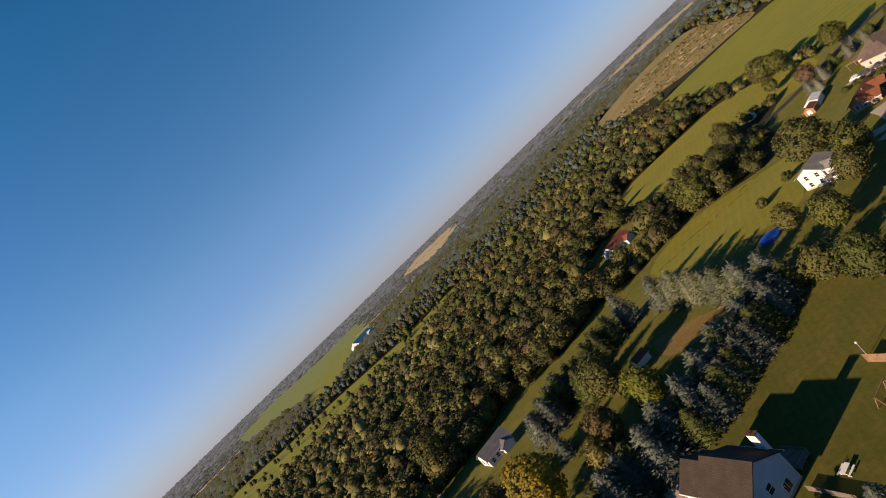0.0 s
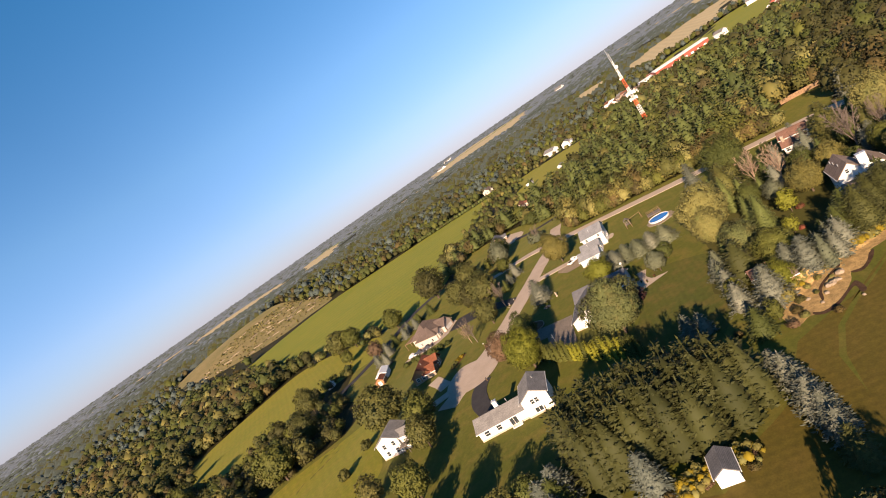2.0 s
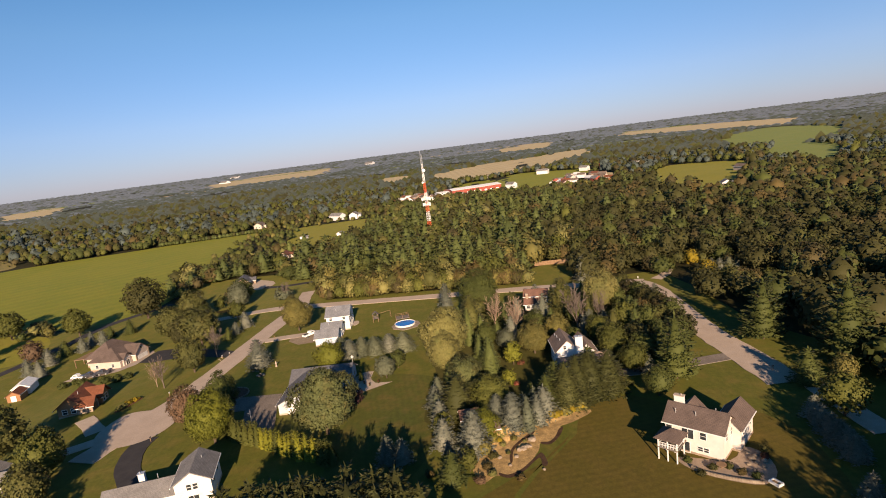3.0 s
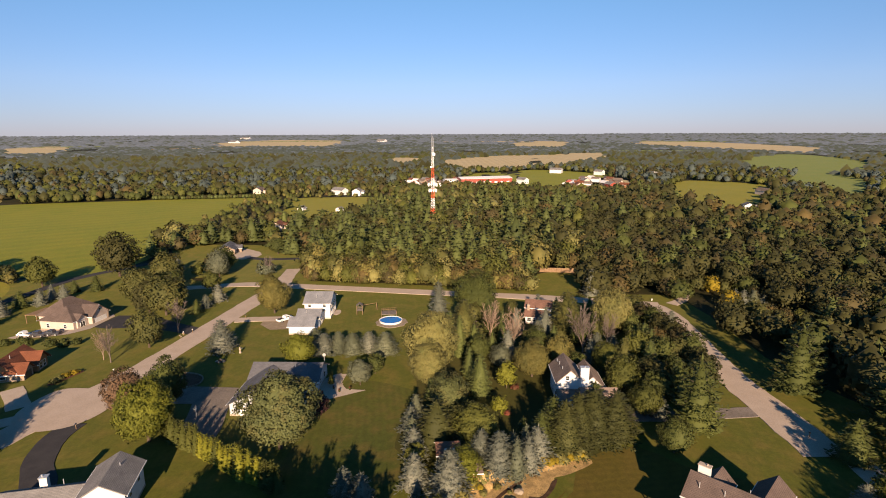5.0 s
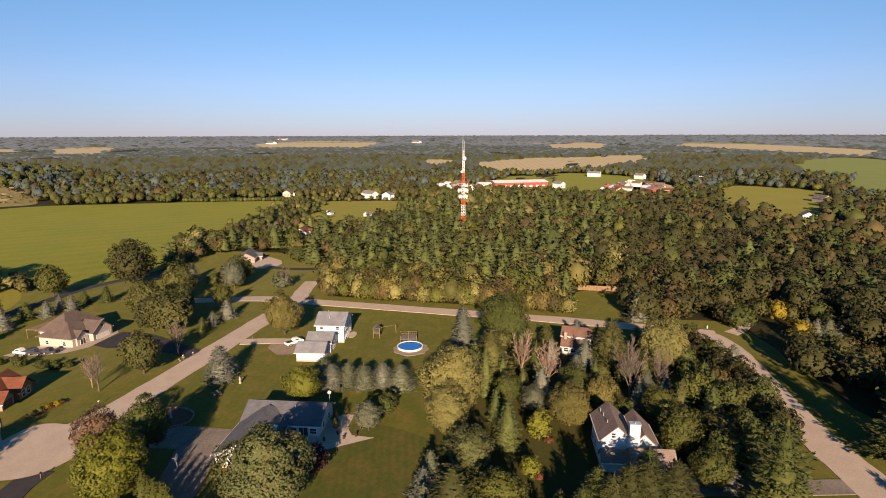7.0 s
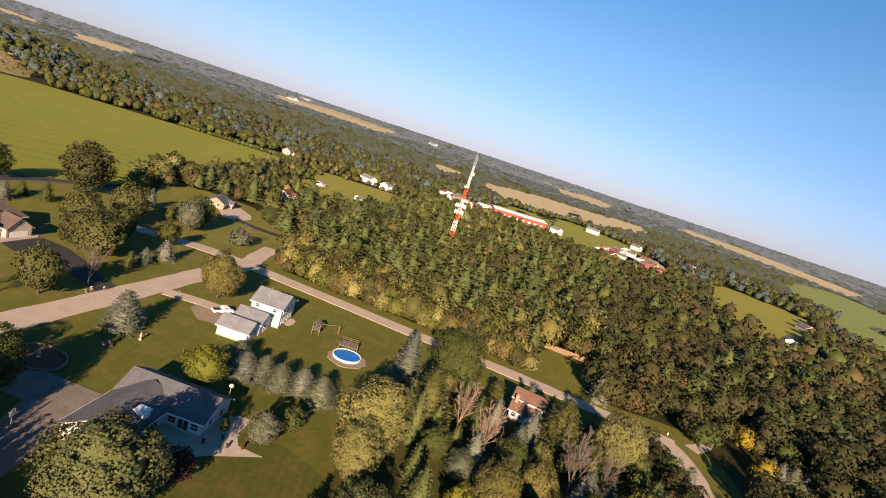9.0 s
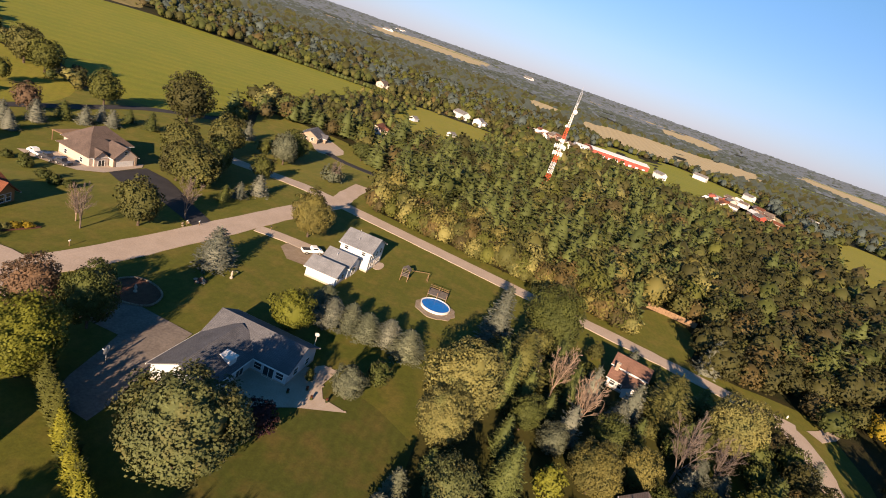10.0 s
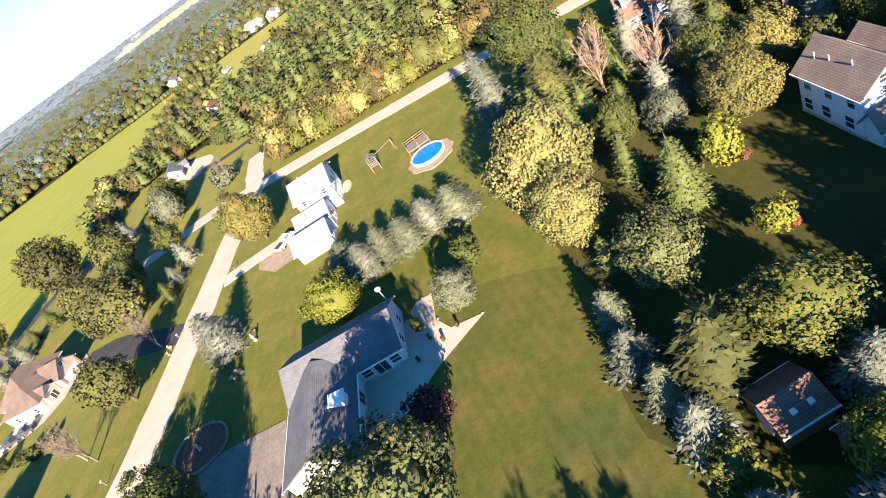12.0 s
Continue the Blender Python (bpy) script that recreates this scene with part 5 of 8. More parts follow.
def porch(root, x0, y0, x1, y1, floor_z, rail_z):
    """A wooden deck: floor, corner posts and rails on its three free sides."""
    bm = bmesh.new()
    box(bm, x0, y0, floor_z, x1, y1, floor_z + 0.15)
    deck_part = part("porch_deck", bm, M["deck"], root, "grey wooden deck")
    for px in (x0 + 0.1, (x0 + x1) / 2, x1 - 0.1):
        for py in (y0 + 0.1, y1 - 0.1):
            bm = bmesh.new()
            box(bm, px - 0.06, py - 0.06, -0.2, px + 0.06, py + 0.06, rail_z)
            part("post", bm, M["deck"], deck_part)
    for z in (floor_z + 0.5, rail_z - 0.1):
        for a in ((x0 + 0.16, y0 + 0.07, x1 - 0.16, y0 + 0.13), (x0 + 0.07, y0 + 0.16, x0 + 0.13, y1 - 0.16), (x1 - 0.13, y0 + 0.16, x1 - 0.07, y1 - 0.16)):
            bm = bmesh.new()
            box(bm, a[0], a[1], z, a[2], a[3], z + 0.07)
            part("rail", bm, M["deck"], deck_part)


# white two-storey house with a brown roof; its ridge runs along local y
A = house("house", 6.7, 82.0, 24.8, "white two-storey house with brown roof and lit gable")
block(A, 0.5, 0, 9.6, 9.6, 5.5, 3.2, M["pale_siding"], M["roof_brown"], "y", foot=M["concrete"])
block(A, 0.2, 7.2, 8.4, 5.2, 4.9, 2.8, M["pale_siding"], M["roof_brown"], "y", foot=M["concrete"])
row_windows(A, "-y", -4.8, (-0.2,), 3.2, 1.2, 1.5)
row_windows(A, "-y", -4.8, (2.4,), 0.9, 1.6, 1.6)
row_windows(A, "-x", -4.3, (-3.4, -1.6, 1.6, 3.4), 3.4)
row_windows(A, "-x", -4.3, (-3.0, 2.8), 0.9)
door(A, -4.3, 0, 0.1, 1.1, 2.1, "-x", "dark_trim")
window(A, -4.3, 0, 3.2, 1.2, 1.7, "-x")
door(A, 0.2, 9.8, 0.05, 4.9, 2.2, "+y", "trim", 4, "garage_door")
row_windows(A, "-x", -4.0, (6.5, 8.2), 0.9)
row_windows(A, "+x", 5.3, (0, 3), 3.4)
chimney(A, 5.75, -2.2, 0, 8.6, 0.9, 1.7, "white_siding", "roof_rust")
vents(A, [(2.0, 1.6, 7.2), (2.4, 3.0, 6.9)])
porch(A, 6.3, -4.6, 9.6, 0.4, 0.5, 1.55)
for k in range(5):
    plant("shrub", "olivedark", 0.3 - 0.62 * k, 80.3 + 1.75 * k, 1.4, 1.0, "along the front wall")

# red-brown roofed house nearest the start
B = house("house", 24.3, 46.4, -65, "house with broad red-brown shingle roof, partly shaded")
block(B, 0, 0, 15.0, 12.2, 3.0, 4.0, M["white_siding"], M["roof_rust"], "x", foot=M["stone_wall"])
block(B, -3.6, 5.5, 6.5, 6.0, 3.0, 3.2, M["white_siding"], M["roof_rust"], "y")
block(B, -2.0, -6.0, 5.0, 3.0, 2.9, 1.3, M["white_siding"], M["roof_rust"], "y")
block(B, 3.6, -7.0, 7.6, 4.4, 2.9, 1.7, M["white_siding"], M["roof_rust"], "y")
row_windows(B, "-y", -6.0, (-6.4, 0.6), 0.9, 1.5, 1.4)
row_windows(B, "-y", -7.5, (-2.8, -1.2), 0.9, 1.1, 1.5)
row_windows(B, "-y", -9.2, (2.2, 5.0), 0.9, 1.5, 1.5)
row_windows(B, "-x", -7.5, (-3, 2), 0.9)
vents(B, [(-2.0, -1.6, 6.3), (-5.6, 3.0, 5.2), (-4.4, 7.0, 5.4)])

# white ranch house with a taller cross gable
C = house("house", 90.6, 110.2, -60, "long white ranch house with grey shingle roof")
block(C, -1.9, -0.2, 12.6, 6.4, 2.8, 1.7, M["white_siding"], M["roof_grey"], "x", foot=M["concrete"])
block(C, 7.6, 0.2, 6.4, 8.4, 4.6, 1.9, M["white_siding"], M["roof_grey"], "y", foot=M["concrete"])
row_windows(C, "-y", -4.0, (6.9, 8.0), 3.0, 0.8, 1.1)
window(C, 7.4, -4.0, 0.7, 1.8, 1.1, "-y")
row_windows(C, "-y", -3.4, (-6.2, -3.0), 1.0, 1.2, 1.2)
window(C, 0.8, -3.4, 0.2, 1.8, 2.0, "-y", name="patio_door")
row_windows(C, "+x", 10.8, (-2, 2), 2.6)
row_windows(C, "+y", 3.0, (-6, -3), 1.0)
chimney(C, -2.2, 1.4, 2.6, 5.6, 1.1, 0.9, "white_siding", "steel")
vents(C, [(0.6, 1.0, 4.6), (8.6, 1.5, 6.0)])
bm = bmesh.new()
for sx in (0.0, 2.3):
    bar(bm, (sx, -4.4, 0), (sx, -4.4, 1.4), 0.05, 6)
    bar(bm, (sx, -4.4, 1.4), (sx, -3.4, 1.4), 0.05, 6)
box(bm, -0.1, -4.5, 0.1, 2.4, -3.4, 0.25)
part("steps", bm, M["trim"], C, "small white rear stoop")

# white house with a deck at the meadow
D = house("house", 86.6, 150.6, 24, "white two-storey house with grey roof and rear deck")
block(D, 0, 0, 7.4, 7.0, 4.9, 1.9, M["white_siding"], M["roof_grey"], "x", foot=M["concrete"])
block(D, -0.8, -4.5, 4.2, 2.8, 4.3, 1.2, M["white_siding"], M["roof_grey"], "y")
row_windows(D, "-y", -5.9, (-1.6, 0), 1.0)
row_windows(D, "-x", -3.7, (-1.8, 1.3), 3.1)
row_windows(D, "-x", -3.7, (-1.8, 1.3), 0.8)
row_windows(D, "-y", -3.5, (-3.2, 2.4), 2.9)
porch(D, -5.6, -6.0, -2.9, -3.4, 2.2, 3.2)

# log house with a terracotta roof
E_ = house("log_house", 125.0, 169.6, 27, "log house with dark terracotta roof")
block(E_, 0, 0.6, 10.4, 6.8, 3.0, 2.5, M["log"], M["roof_terra"], "x", over=0.7, foot=M["stone_wall"])
block(E_, 2.2, -3.0, 4.6, 4.0, 2.9, 2.0, M["log"], M["roof_terra"], "y", over=0.7)
block(E_, -3.4, -2.8, 3.8, 3.8, 2.7, 1.5, M["stone_wall"], M["roof_terra"], "y", over=0.7)
row_windows(E_, "-y", -5.0, (1.4, 3.0), 0.7, 1.1, 1.6)
door(E_, -3.4, -4.7, 0.05, 2.6, 2.2, "-y", "dark_trim", 4, "garage_door")
row_windows(E_, "+x", 5.2, (-1.2, 1.8), 0.9, 1.3, 1.3)
row_windows(E_, "-x", -5.2, (0, 2.2), 0.9, 1.2, 1.3)
vents(E_, [(-2.0, -0.4, 5.2)])

# beige hipped house
F = house("house", 163.2, 198.4, 9, "large beige house with mauve-brown hipped roof")
block(F, -0.6, 0.6, 11.4, 12.0, 3.4, 3.2, M["cream_siding"], M["roof_mauve"], "x", hip=5.0, over=0.5, foot=M["stone_wall"])
block(F, 4.8, 6.6, 13.0, 10.0, 3.4, 3.9, M["cream_siding"], M["roof_mauve"], "x", hip=5.4, over=0.6, foot=M["stone_wall"])
block(F, 2.6, -4.6, 7.0, 5.6, 3.4, 2.7, M["cream_siding"], M["roof_mauve"], "y", over=0.4, foot=M["stone_wall"])
block(F, -3.2, -4.2, 4.0, 3.4, 3.2, 1.6, M["cream_siding"], M["roof_mauve"], "y", over=0.35)
door(F, 2.6, -7.4, 0.05, 5.0, 2.3, "-y", "trim", 4, "garage_door")
for u in (-0.65, 5.85):
    bm = bmesh.new()
    box(bm, u - 0.3, -7.5, 0, u + 0.3, -7.36, 3.2)
    part("stone_pier", bm, M["stone_wall"], F, "brown stone pier beside the garage door")
window(F, 2.6, -7.4, 4.2, 1.0, 0.9, "-y")
window(F, -3.2, -5.9, 0.6, 1.8, 1.8, "-y")
row_windows(F, "-x", -6.3, (-2.4, 3.8), 0.9, 1.0, 1.2)
row_windows(F, "+x", 11.3, (4.2, 8.0), 0.8, 1.4, 1.5)
row_windows(F, "-x", -1.7, (9.0,), 0.8, 1.4, 1.5)
bm = bmesh.new()
slab(bm, [(-1.6, 11.8, 3.1), (6.4, 11.8, 3.1), (6.4, 17.0, 2.8), (-1.6, 17.0, 2.8)], 0.18)
part("terrace_roof", bm, M["wood"], F, "flat orange-brown terrace roof")
for px_, py_ in ((-1.4, 16.8), (2.4, 16.8), (6.2, 16.8)):
    bm = bmesh.new()
    box(bm, px_ - 0.1, py_ - 0.1, -0.3, px_ + 0.1, py_ + 0.1, 2.68)
    part("terrace_post", bm, M["wood"], F)

# three-stepped white house by the pool
G = house("house", 179.6, 119.2, 18, "white stepped house with three pale grey gable roofs")
block(G, -8.3, 0.8, 6.0, 7.2, 2.7, 1.7, M["blue_siding"], M["roof_pale"], "y", foot=M["concrete"])
block(G, -2.0, 0.2, 6.4, 6.6, 3.1, 1.7, M["blue_siding"], M["roof_pale"], "y", foot=M["concrete"])
block(G, 7.0, -1.0, 9.4, 8.0, 5.3, 2.3, M["white_siding"], M["roof_pale"], "y", foot=M["concrete"])
door(G, -8.3, 4.4, 0.05, 4.4, 2.2, "+y", "trim", 4, "garage_door")
row_windows(G, "-y", -2.8, (-9.4, -7.2), 0.9, 1.0, 1.1)
window(G, -1.8, -3.1, 0.15, 1.9, 2.0, "-y", name="patio_door")
row_windows(G, "-y", -5.0, (4.4, 7.0, 9.6), 3.2, 1.2, 1.3)
row_windows(G, "-y", -5.0, (4.4, 9.6), 0.8, 1.4, 1.3)
window(G, 7.0, -5.0, 0.15, 1.9, 2.0, "-y", name="patio_door")
row_windows(G, "-x", 2.3, (-3.2, 1.4), 3.9, 0.9, 0.9)
vents(G, [(8.6, 1.0, 7.0), (4.4, -0.5, 6.8), (-3.6, 1.0, 4.4)])
bm = bmesh.new()
disc(bm, 8.6, -5.9, 0, 0.12, 2.6, 1.2)
part("terrace", bm, M["concrete"], G, "curved concrete terrace")

# dark-roofed ranch in the shade of the maple
H = house("house", 140.45, 101.87, -73.5, "white L-shaped ranch with charcoal roof in tree shade")
block(H, 0, 0, 15.6, 9.1, 2.8, 2.3, M["pale_siding"], M["roof_dark"], "x", foot=M["concrete"])
block(H, -3.25, -8.8, 9.1, 13.5, 2.8, 2.25, M["pale_siding"], M["roof_dark"], "y", foot=M["concrete"])
row_windows(H, "+x", 7.8, (-1.8, 1.8), 0.9, 1.2, 1.2)
row_windows(H, "-y", -4.55, (2.6, 6.6), 0.9, 1.3, 1.1)
window(H, 4.6, -4.55, 0.15, 1.8, 2.0, "-y", name="patio_door")
window(H, 1.3, -7.4, 0.15, 1.8, 2.0, "+x", name="patio_door")
row_windows(H, "+x", 1.3, (-11.0, -13.2), 0.9, 1.1, 1.1)
door(H, -3.25, -15.55, 0.05, 4.8, 2.2, "-y", "trim", 4, "garage_door")
row_windows(H, "-x", -7.8, (-12, -9, -5, -1), 0.9, 1.2, 1.2)
bm = bmesh.new()
rounded(bm, -1.0, -9.6, 2.8, 0.8, -8.0, 4.4, 0.06)
box_part = part("dormer_box", bm, M["white_siding"], H, "white roof box")
bm = bmesh.new()
slab(bm, [(-1.15, -9.75, 4.5), (0.95, -9.75, 4.35), (0.95, -7.85, 4.35), (-1.15, -7.85, 4.5)], 0.12)
part("cap", bm, M["trim"], box_part)
vents(H, [(2.0, -1.2, 4.6)])

# white gabled house with a chimney, among trees
I_ = house("house", 154.0, 39.6, 16, "white gabled house with fawn roof and tall chimney")
block(I_, 0, 0, 8.8, 5.4, 5.4, 2.5, M["white_siding"], M["roof_fawn"], "x", foot=M["concrete"])
block(I_, 0.6, -4.9, 8.4, 5.4, 3.6, 2.6, M["white_siding"], M["roof_fawn"], "x", foot=M["concrete"])
block(I_, -5.4, 0.0, 2.2, 5.2, 2.6, 1.3, M["white_siding"], M["roof_fawn"], "y")
block(I_, -6.0, -5.6, 5.0, 7.0, 2.7, 2.0, M["white_siding"], M["roof_fawn"], "y")
chimney(I_, -4.5, -2.9, 0, 8.6, 1.0, 1.8, "white_siding", "steel")
row_windows(I_, "+y", 2.7, (-3.0, 0.0, 3.0), 3.4, 1.0, 1.3)
row_windows(I_, "+y", 2.7, (-2.6, 0.6, 3.2), 0.8, 1.2, 1.4)
window(I_, -4.4, 0.6, 5.6, 0.7, 0.9, "-x")
row_windows(I_, "-y", -7.6, (-1, 2.4), 0.9, 1.3, 1.3)
door(I_, -6.0, -9.1, 0.05, 4.2, 2.2, "-y", "trim", 4, "garage_door")
vents(I_, [(1.2, 1.4, 6.9), (-1.6, 1.2, 7.0), (3.0, 1.6, 6.8)])

# brown-roofed house at the cross street
J = house("house", 201.6, 52.8, -86, "white house with two brown roofs among trees")
block(J, 0, 2.0, 7.6, 5.2, 4.4, 1.6, M["white_siding"], M["roof_brick"], "x", foot=M["concrete"])
block(J, -0.2, -2.0, 6.6, 3.6, 2.6, 1.4, M["white_siding"], M["roof_brick"], "x", foot=M["concrete"])
block(J, 1.8, -4.2, 3.2, 2.4, 2.5, 1.0, M["white_siding"], M["roof_mauve"], "y")
row_windows(J, "-y", -0.6, (-2.6, 2.4), 3.4, 1.0, 1.0)
row_windows(J, "-y", -3.8, (-2.4, -0.6), 0.9, 1.1, 1.2)
chimney(J, -2.8, -2.0, 2.6, 5.4, 0.8, 0.8, "stone_wall")

# cream walk-out house
K = house("house", 117.2, 13.2, 63.7, "ivory two-storey house with mauve-brown roof and porch")
block(K, 0, 0, 9.8, 5.8, 5.4, 2.3, M["ivory_siding"], M["roof_mauve"], "x", foot=M["stone_wall"])
block(K, -4.2, -5.4, 4.2, 7.6, 4.6, 1.9, M["ivory_siding"], M["roof_mauve"], "y", foot=M["stone_wall"])
block(K, 2.6, -3.8, 3.6, 3.2, 5.0, 1.7, M["ivory_siding"], M["roof_mauve"], "y")
chimney(K, 3.8, -1.4, 5.8, 8.5, 1.7, 0.8, "white_siding", "concrete")
row_windows(K, "+y", 2.9, (4.2, -1.6), 3.3, 1.0, 1.3)
window(K, 1.0, 2.9, 2.9, 2.0, 2.0, "+y", name="patio_door")
row_windows(K, "+y", 2.9, (-1.1, -2.1), 1.0, 0.8, 0.8)
window(K, 1.6, 2.9, 0.15, 1.8, 2.0, "+y", name="patio_door")
row_windows(K, "-x", -4.9, (-1.2, 1.2), 3.3, 0.9, 1.3)
row_windows(K, "-x", -6.3, (-7.4, -5.4, -3.4), 2.6, 1.0, 1.2)
vents(K, [(3.4, 1.6, 6.9), (0.0, 1.4, 7.0), (-2.6, -1.0, 7.2)])
bm = bmesh.new()
for k in range(4):
    q = [(-1.7, -1.7), (1.7, -1.7), (1.7, 1.7), (-1.7, 1.7)]
    a, b = q[k], q[(k + 1) % 4]
    slab(bm, [(2.9 + a[0] * 1.3, 5.6 + a[1] * 1.3, 4.3), (2.9 + b[0] * 1.3, 5.6 + b[1] * 1.3, 4.3), (2.9, 5.6, 5.6)], 0.15)
bmesh.ops.recalc_face_normals(bm, faces=bm.faces[:])
ob = part("porch_roof", bm, M["roof_mauve"], K, "tan hipped porch roof")
uv_roof(ob.data)
for px in (1.3, 2.9, 4.5):
    for py in (4.0, 7.2):
        bm = bmesh.new()
        box(bm, px - 0.09, py - 0.09, -0.3, px + 0.09, py + 0.09, 4.3)
        part("porch_post", bm, M["trim"], K)
bm = bmesh.new()
box(bm, 1.2, 3.0, 2.3, 4.6, 7.3, 2.5)
part("porch_floor", bm, M["deck"], K)
bm = bmesh.new()
for z in (2.9, 3.35):
    box(bm, 1.25, 7.15, z, 4.55, 7.25, z + 0.08)
    box(bm, 4.45, 3.1, z, 4.55, 7.2, z + 0.08)
    box(bm, 1.25, 3.1, z, 1.35, 7.2, z + 0.08)
for k in range(12):
    box(bm, 1.3 + 0.27 * k, 7.17, 2.5, 1.36 + 0.27 * k, 7.22, 3.4)
part("porch_railing", bm, M["trim"], K, "white porch railing")

# far houses, each with its roof
FAR = [("house", 340, 242, 20, 11, 7, "brown_low", "far house with red-brown roof in pines"), ("house", 518, 386, 15, 14, 8, "tan", "far cream house at the field edge"),
       ("house", 531, 300, 70, 15, 9, "white", "far white house with red roof"), ("house", 530, 280, 10, 10, 8, "white", "far white house among trees"), ("shed", 421, 275, 0, 5, 5, "white", "far small white shed"),
       ("shed", 425, 243, 0, 6, 4, "white", "far small white shed"), ("house", 610, 290, 40, 12, 8, "white", "far white house among trees"), ("house", 270, 224, 30, 12, 8, "shade", "low tan house in shade of trees"),
       ("farmhouse", 823, 119, 80, 16, 9, "white", "far white farmhouse on open green"), ("house", 656, 137, 60, 11, 8, "white", "far white house among trees"), ("house", 483, -58, 0, 9, 7, "white", "far white house in trees"),
       ("house", 608, -94, 30, 12, 8, "tan", "far house by the hay field"), ("house", 57, 263, 30, 14, 9, "red", "house with red metal roof in the trees"), ("house", -35, 171, 25, 11, 8, "dark", "white house with grey roof by the woods"),
       ("shed", -10, 184, 25, 4, 3, "dark", "small white shed with grey roof"), ("house", 700, 300, 0, 12, 8, "tan", "far house at the town edge"), ("house", 806, 60, 60, 12, 8, "white", "far white house among trees"),
       ("house", 800, 30, 50, 12, 9, "tan", "far tan house among trees"), ("house", 790, -5, 30, 12, 9, "white", "far white house among trees"), ("barn", -260, 1090, 60, 60, 26, "green", "large far building with green roof"),
       ("barn", 2378, 1084, 80, 40, 30, "white", "far white farm buildings"), ("barn", 2690, 2060, 80, 60, 24, "white", "far white farm building"), ("barn", 2036, 1620, 70, 50, 24, "white", "far white farm building"),
       ("house", 120, 905, 40, 16, 10, "tan", "far house in the valley")]
# the shade entry holds tree shade as a dark roof and darker walls
FAR_LOOK = {"brown_low": ("cream_siding", "roof_rust", 3.0), "tan": ("cream_siding", "roof_tan", 4.0), "white": ("white_siding", "roof_grey", 4.8), "red": ("pale_siding", "roof_red", 3.2),
            "dark": ("white_siding", "roof_dark", 3.2), "shade": ("stone_wall", "roof_dark", 2.8), "green": ("pale_siding", "blue_siding", 8.0)}
for nm, x, y, turn, lx, ly, kind, label in FAR:
    wall, roof, eave = FAR_LOOK[kind]
    root = house(nm, x, y, turn, label, "barn" if nm == "barn" else "shed" if nm == "shed" else "house")
    block(root, 0, 0, lx, ly, eave if nm != "shed" else 2.2, ly * 0.28, M[wall], M[roof], "x")
    if nm != "shed" and x < 900:
        block(root, lx * 0.2, -ly * 0.55, lx * 0.4, ly * 0.5, eave * 0.8, ly * 0.16, M[wall], M[roof], "y")
        row_windows(root, "-y", -ly / 2, (-lx * 0.35, -lx * 0.15), 1.0, 1.2, 1.3)
        row_windows(root, "-x", -lx / 2, (-ly * 0.2, ly * 0.2), 1.0, 1.2, 1.3)
works = house("factory", 668, 185, -58, "long low white-roofed factory with red wall", "factory")
block(works, 0, 0, 62, 24, 7, 1.6, M["red_wood"], M["trim"], "x", over=0.3)
block(works, -38, 6, 16, 14, 5, 1.2, M["white_siding"], M["trim"], "x", over=0.3)
for k in range(8):
    door(works, -26 + 7.4 * k, -12, 0.2, 3.2, 3.4, "-y", "trim", 3)
# the roofs of the small town beyond the woods
for k in range(74):
    x, y = (600 + 95 * RNG.uniform(0, 1), 205 + 75 * RNG.uniform(0, 1)) if k < 34 else (595 + 140 * RNG.uniform(0, 1), 26 + 60 * RNG.uniform(0, 1)) if k < 62 else (800 + RNG.uniform(-10, 40), -40 + 90 * RNG.uniform(0, 1))
    wall = ("white_siding", "cream_siding", "log", "stone_wall", "red_wood", "cream_siding")[k % 6]
    roof = ("roof_terra", "roof_tan", "roof_rust", "trim", "roof_grey", "roof_tan", "roof_brick")[(k * 3) % 7]
    root = house("house", float(x), float(y), float(RNG.uniform(0, 90)), "small far town house above the trees")
    block(root, 0, 0, float(RNG.uniform(7, 12)), float(RNG.uniform(5, 7.5)), float(RNG.uniform(3, 4.8)), 1.9, M[wall], M[roof], "x")


# ---- sheds ----
def shed(x, y, turn, lx, ly, eave, rise, wall, roof, along, label, two=True):
    root = house("shed", x, y, turn, label, "shed")
    block(root, 0, 0, lx, ly, eave, rise, M[wall], M[roof], along, over=0.25)
    door(root, *((0, -ly / 2) if along == "y" else (-lx / 2, 0)), 0.1, 1.5, 1.9, "-y" if along == "y" else "-x", "trim")
    return root


shed(60.6, 76.2, 25, 3.6, 3.0, 2.0, 1.1, "white_siding", "roof_rust", "x", "white shed with red-brown roof by spruces")
shed(57.6, 88.0, 24, 4.2, 3.0, 2.0, 1.1, "white_siding", "roof_dark", "x", "white shed with dark roof by spruces")
shed(69.4, 58.0, -67, 3.3, 4.4, 2.1, 1.1, "white_siding", "roof_dark", "y", "white shed with grey roof in tall weeds").rotation_mode = "XYZ"
shed(15.0, 145.5, -75, 3.4, 4.4, 2.0, 1.2, "white_siding", "roof_rust", "y", "small white shed with brown roof")
shed(141.0, 215.0, 35, 7.2, 5.0, 2.5, 1.2, "white_siding", "trim", "x", "long white shed with white roof")
shed(135.4, 211.0, 30, 4.6, 3.8, 2.2, 1.2, "log", "roof_terra", "x", "orange timber shed with terracotta roof")
cabin = shed(122.3, 57.2, -67, 4.0, 3.9, 2.3, 1.2, "log", "roof_brick", "x", "brown garden cabin with shaded roof")
for u in (-0.5, 0.9):
    bm = bmesh.new()
    rounded(bm, u - 0.22, -1.5, 2.6, u + 0.22, -1.1, 2.95, 0.02)
    part("skylight", bm, M["trim"], cabin)
shed(118.2, 52.4, -67, 4.2, 4.2, 2.4, 1.2, "log", "roof_mauve", "x", "brown shed deep in shade")
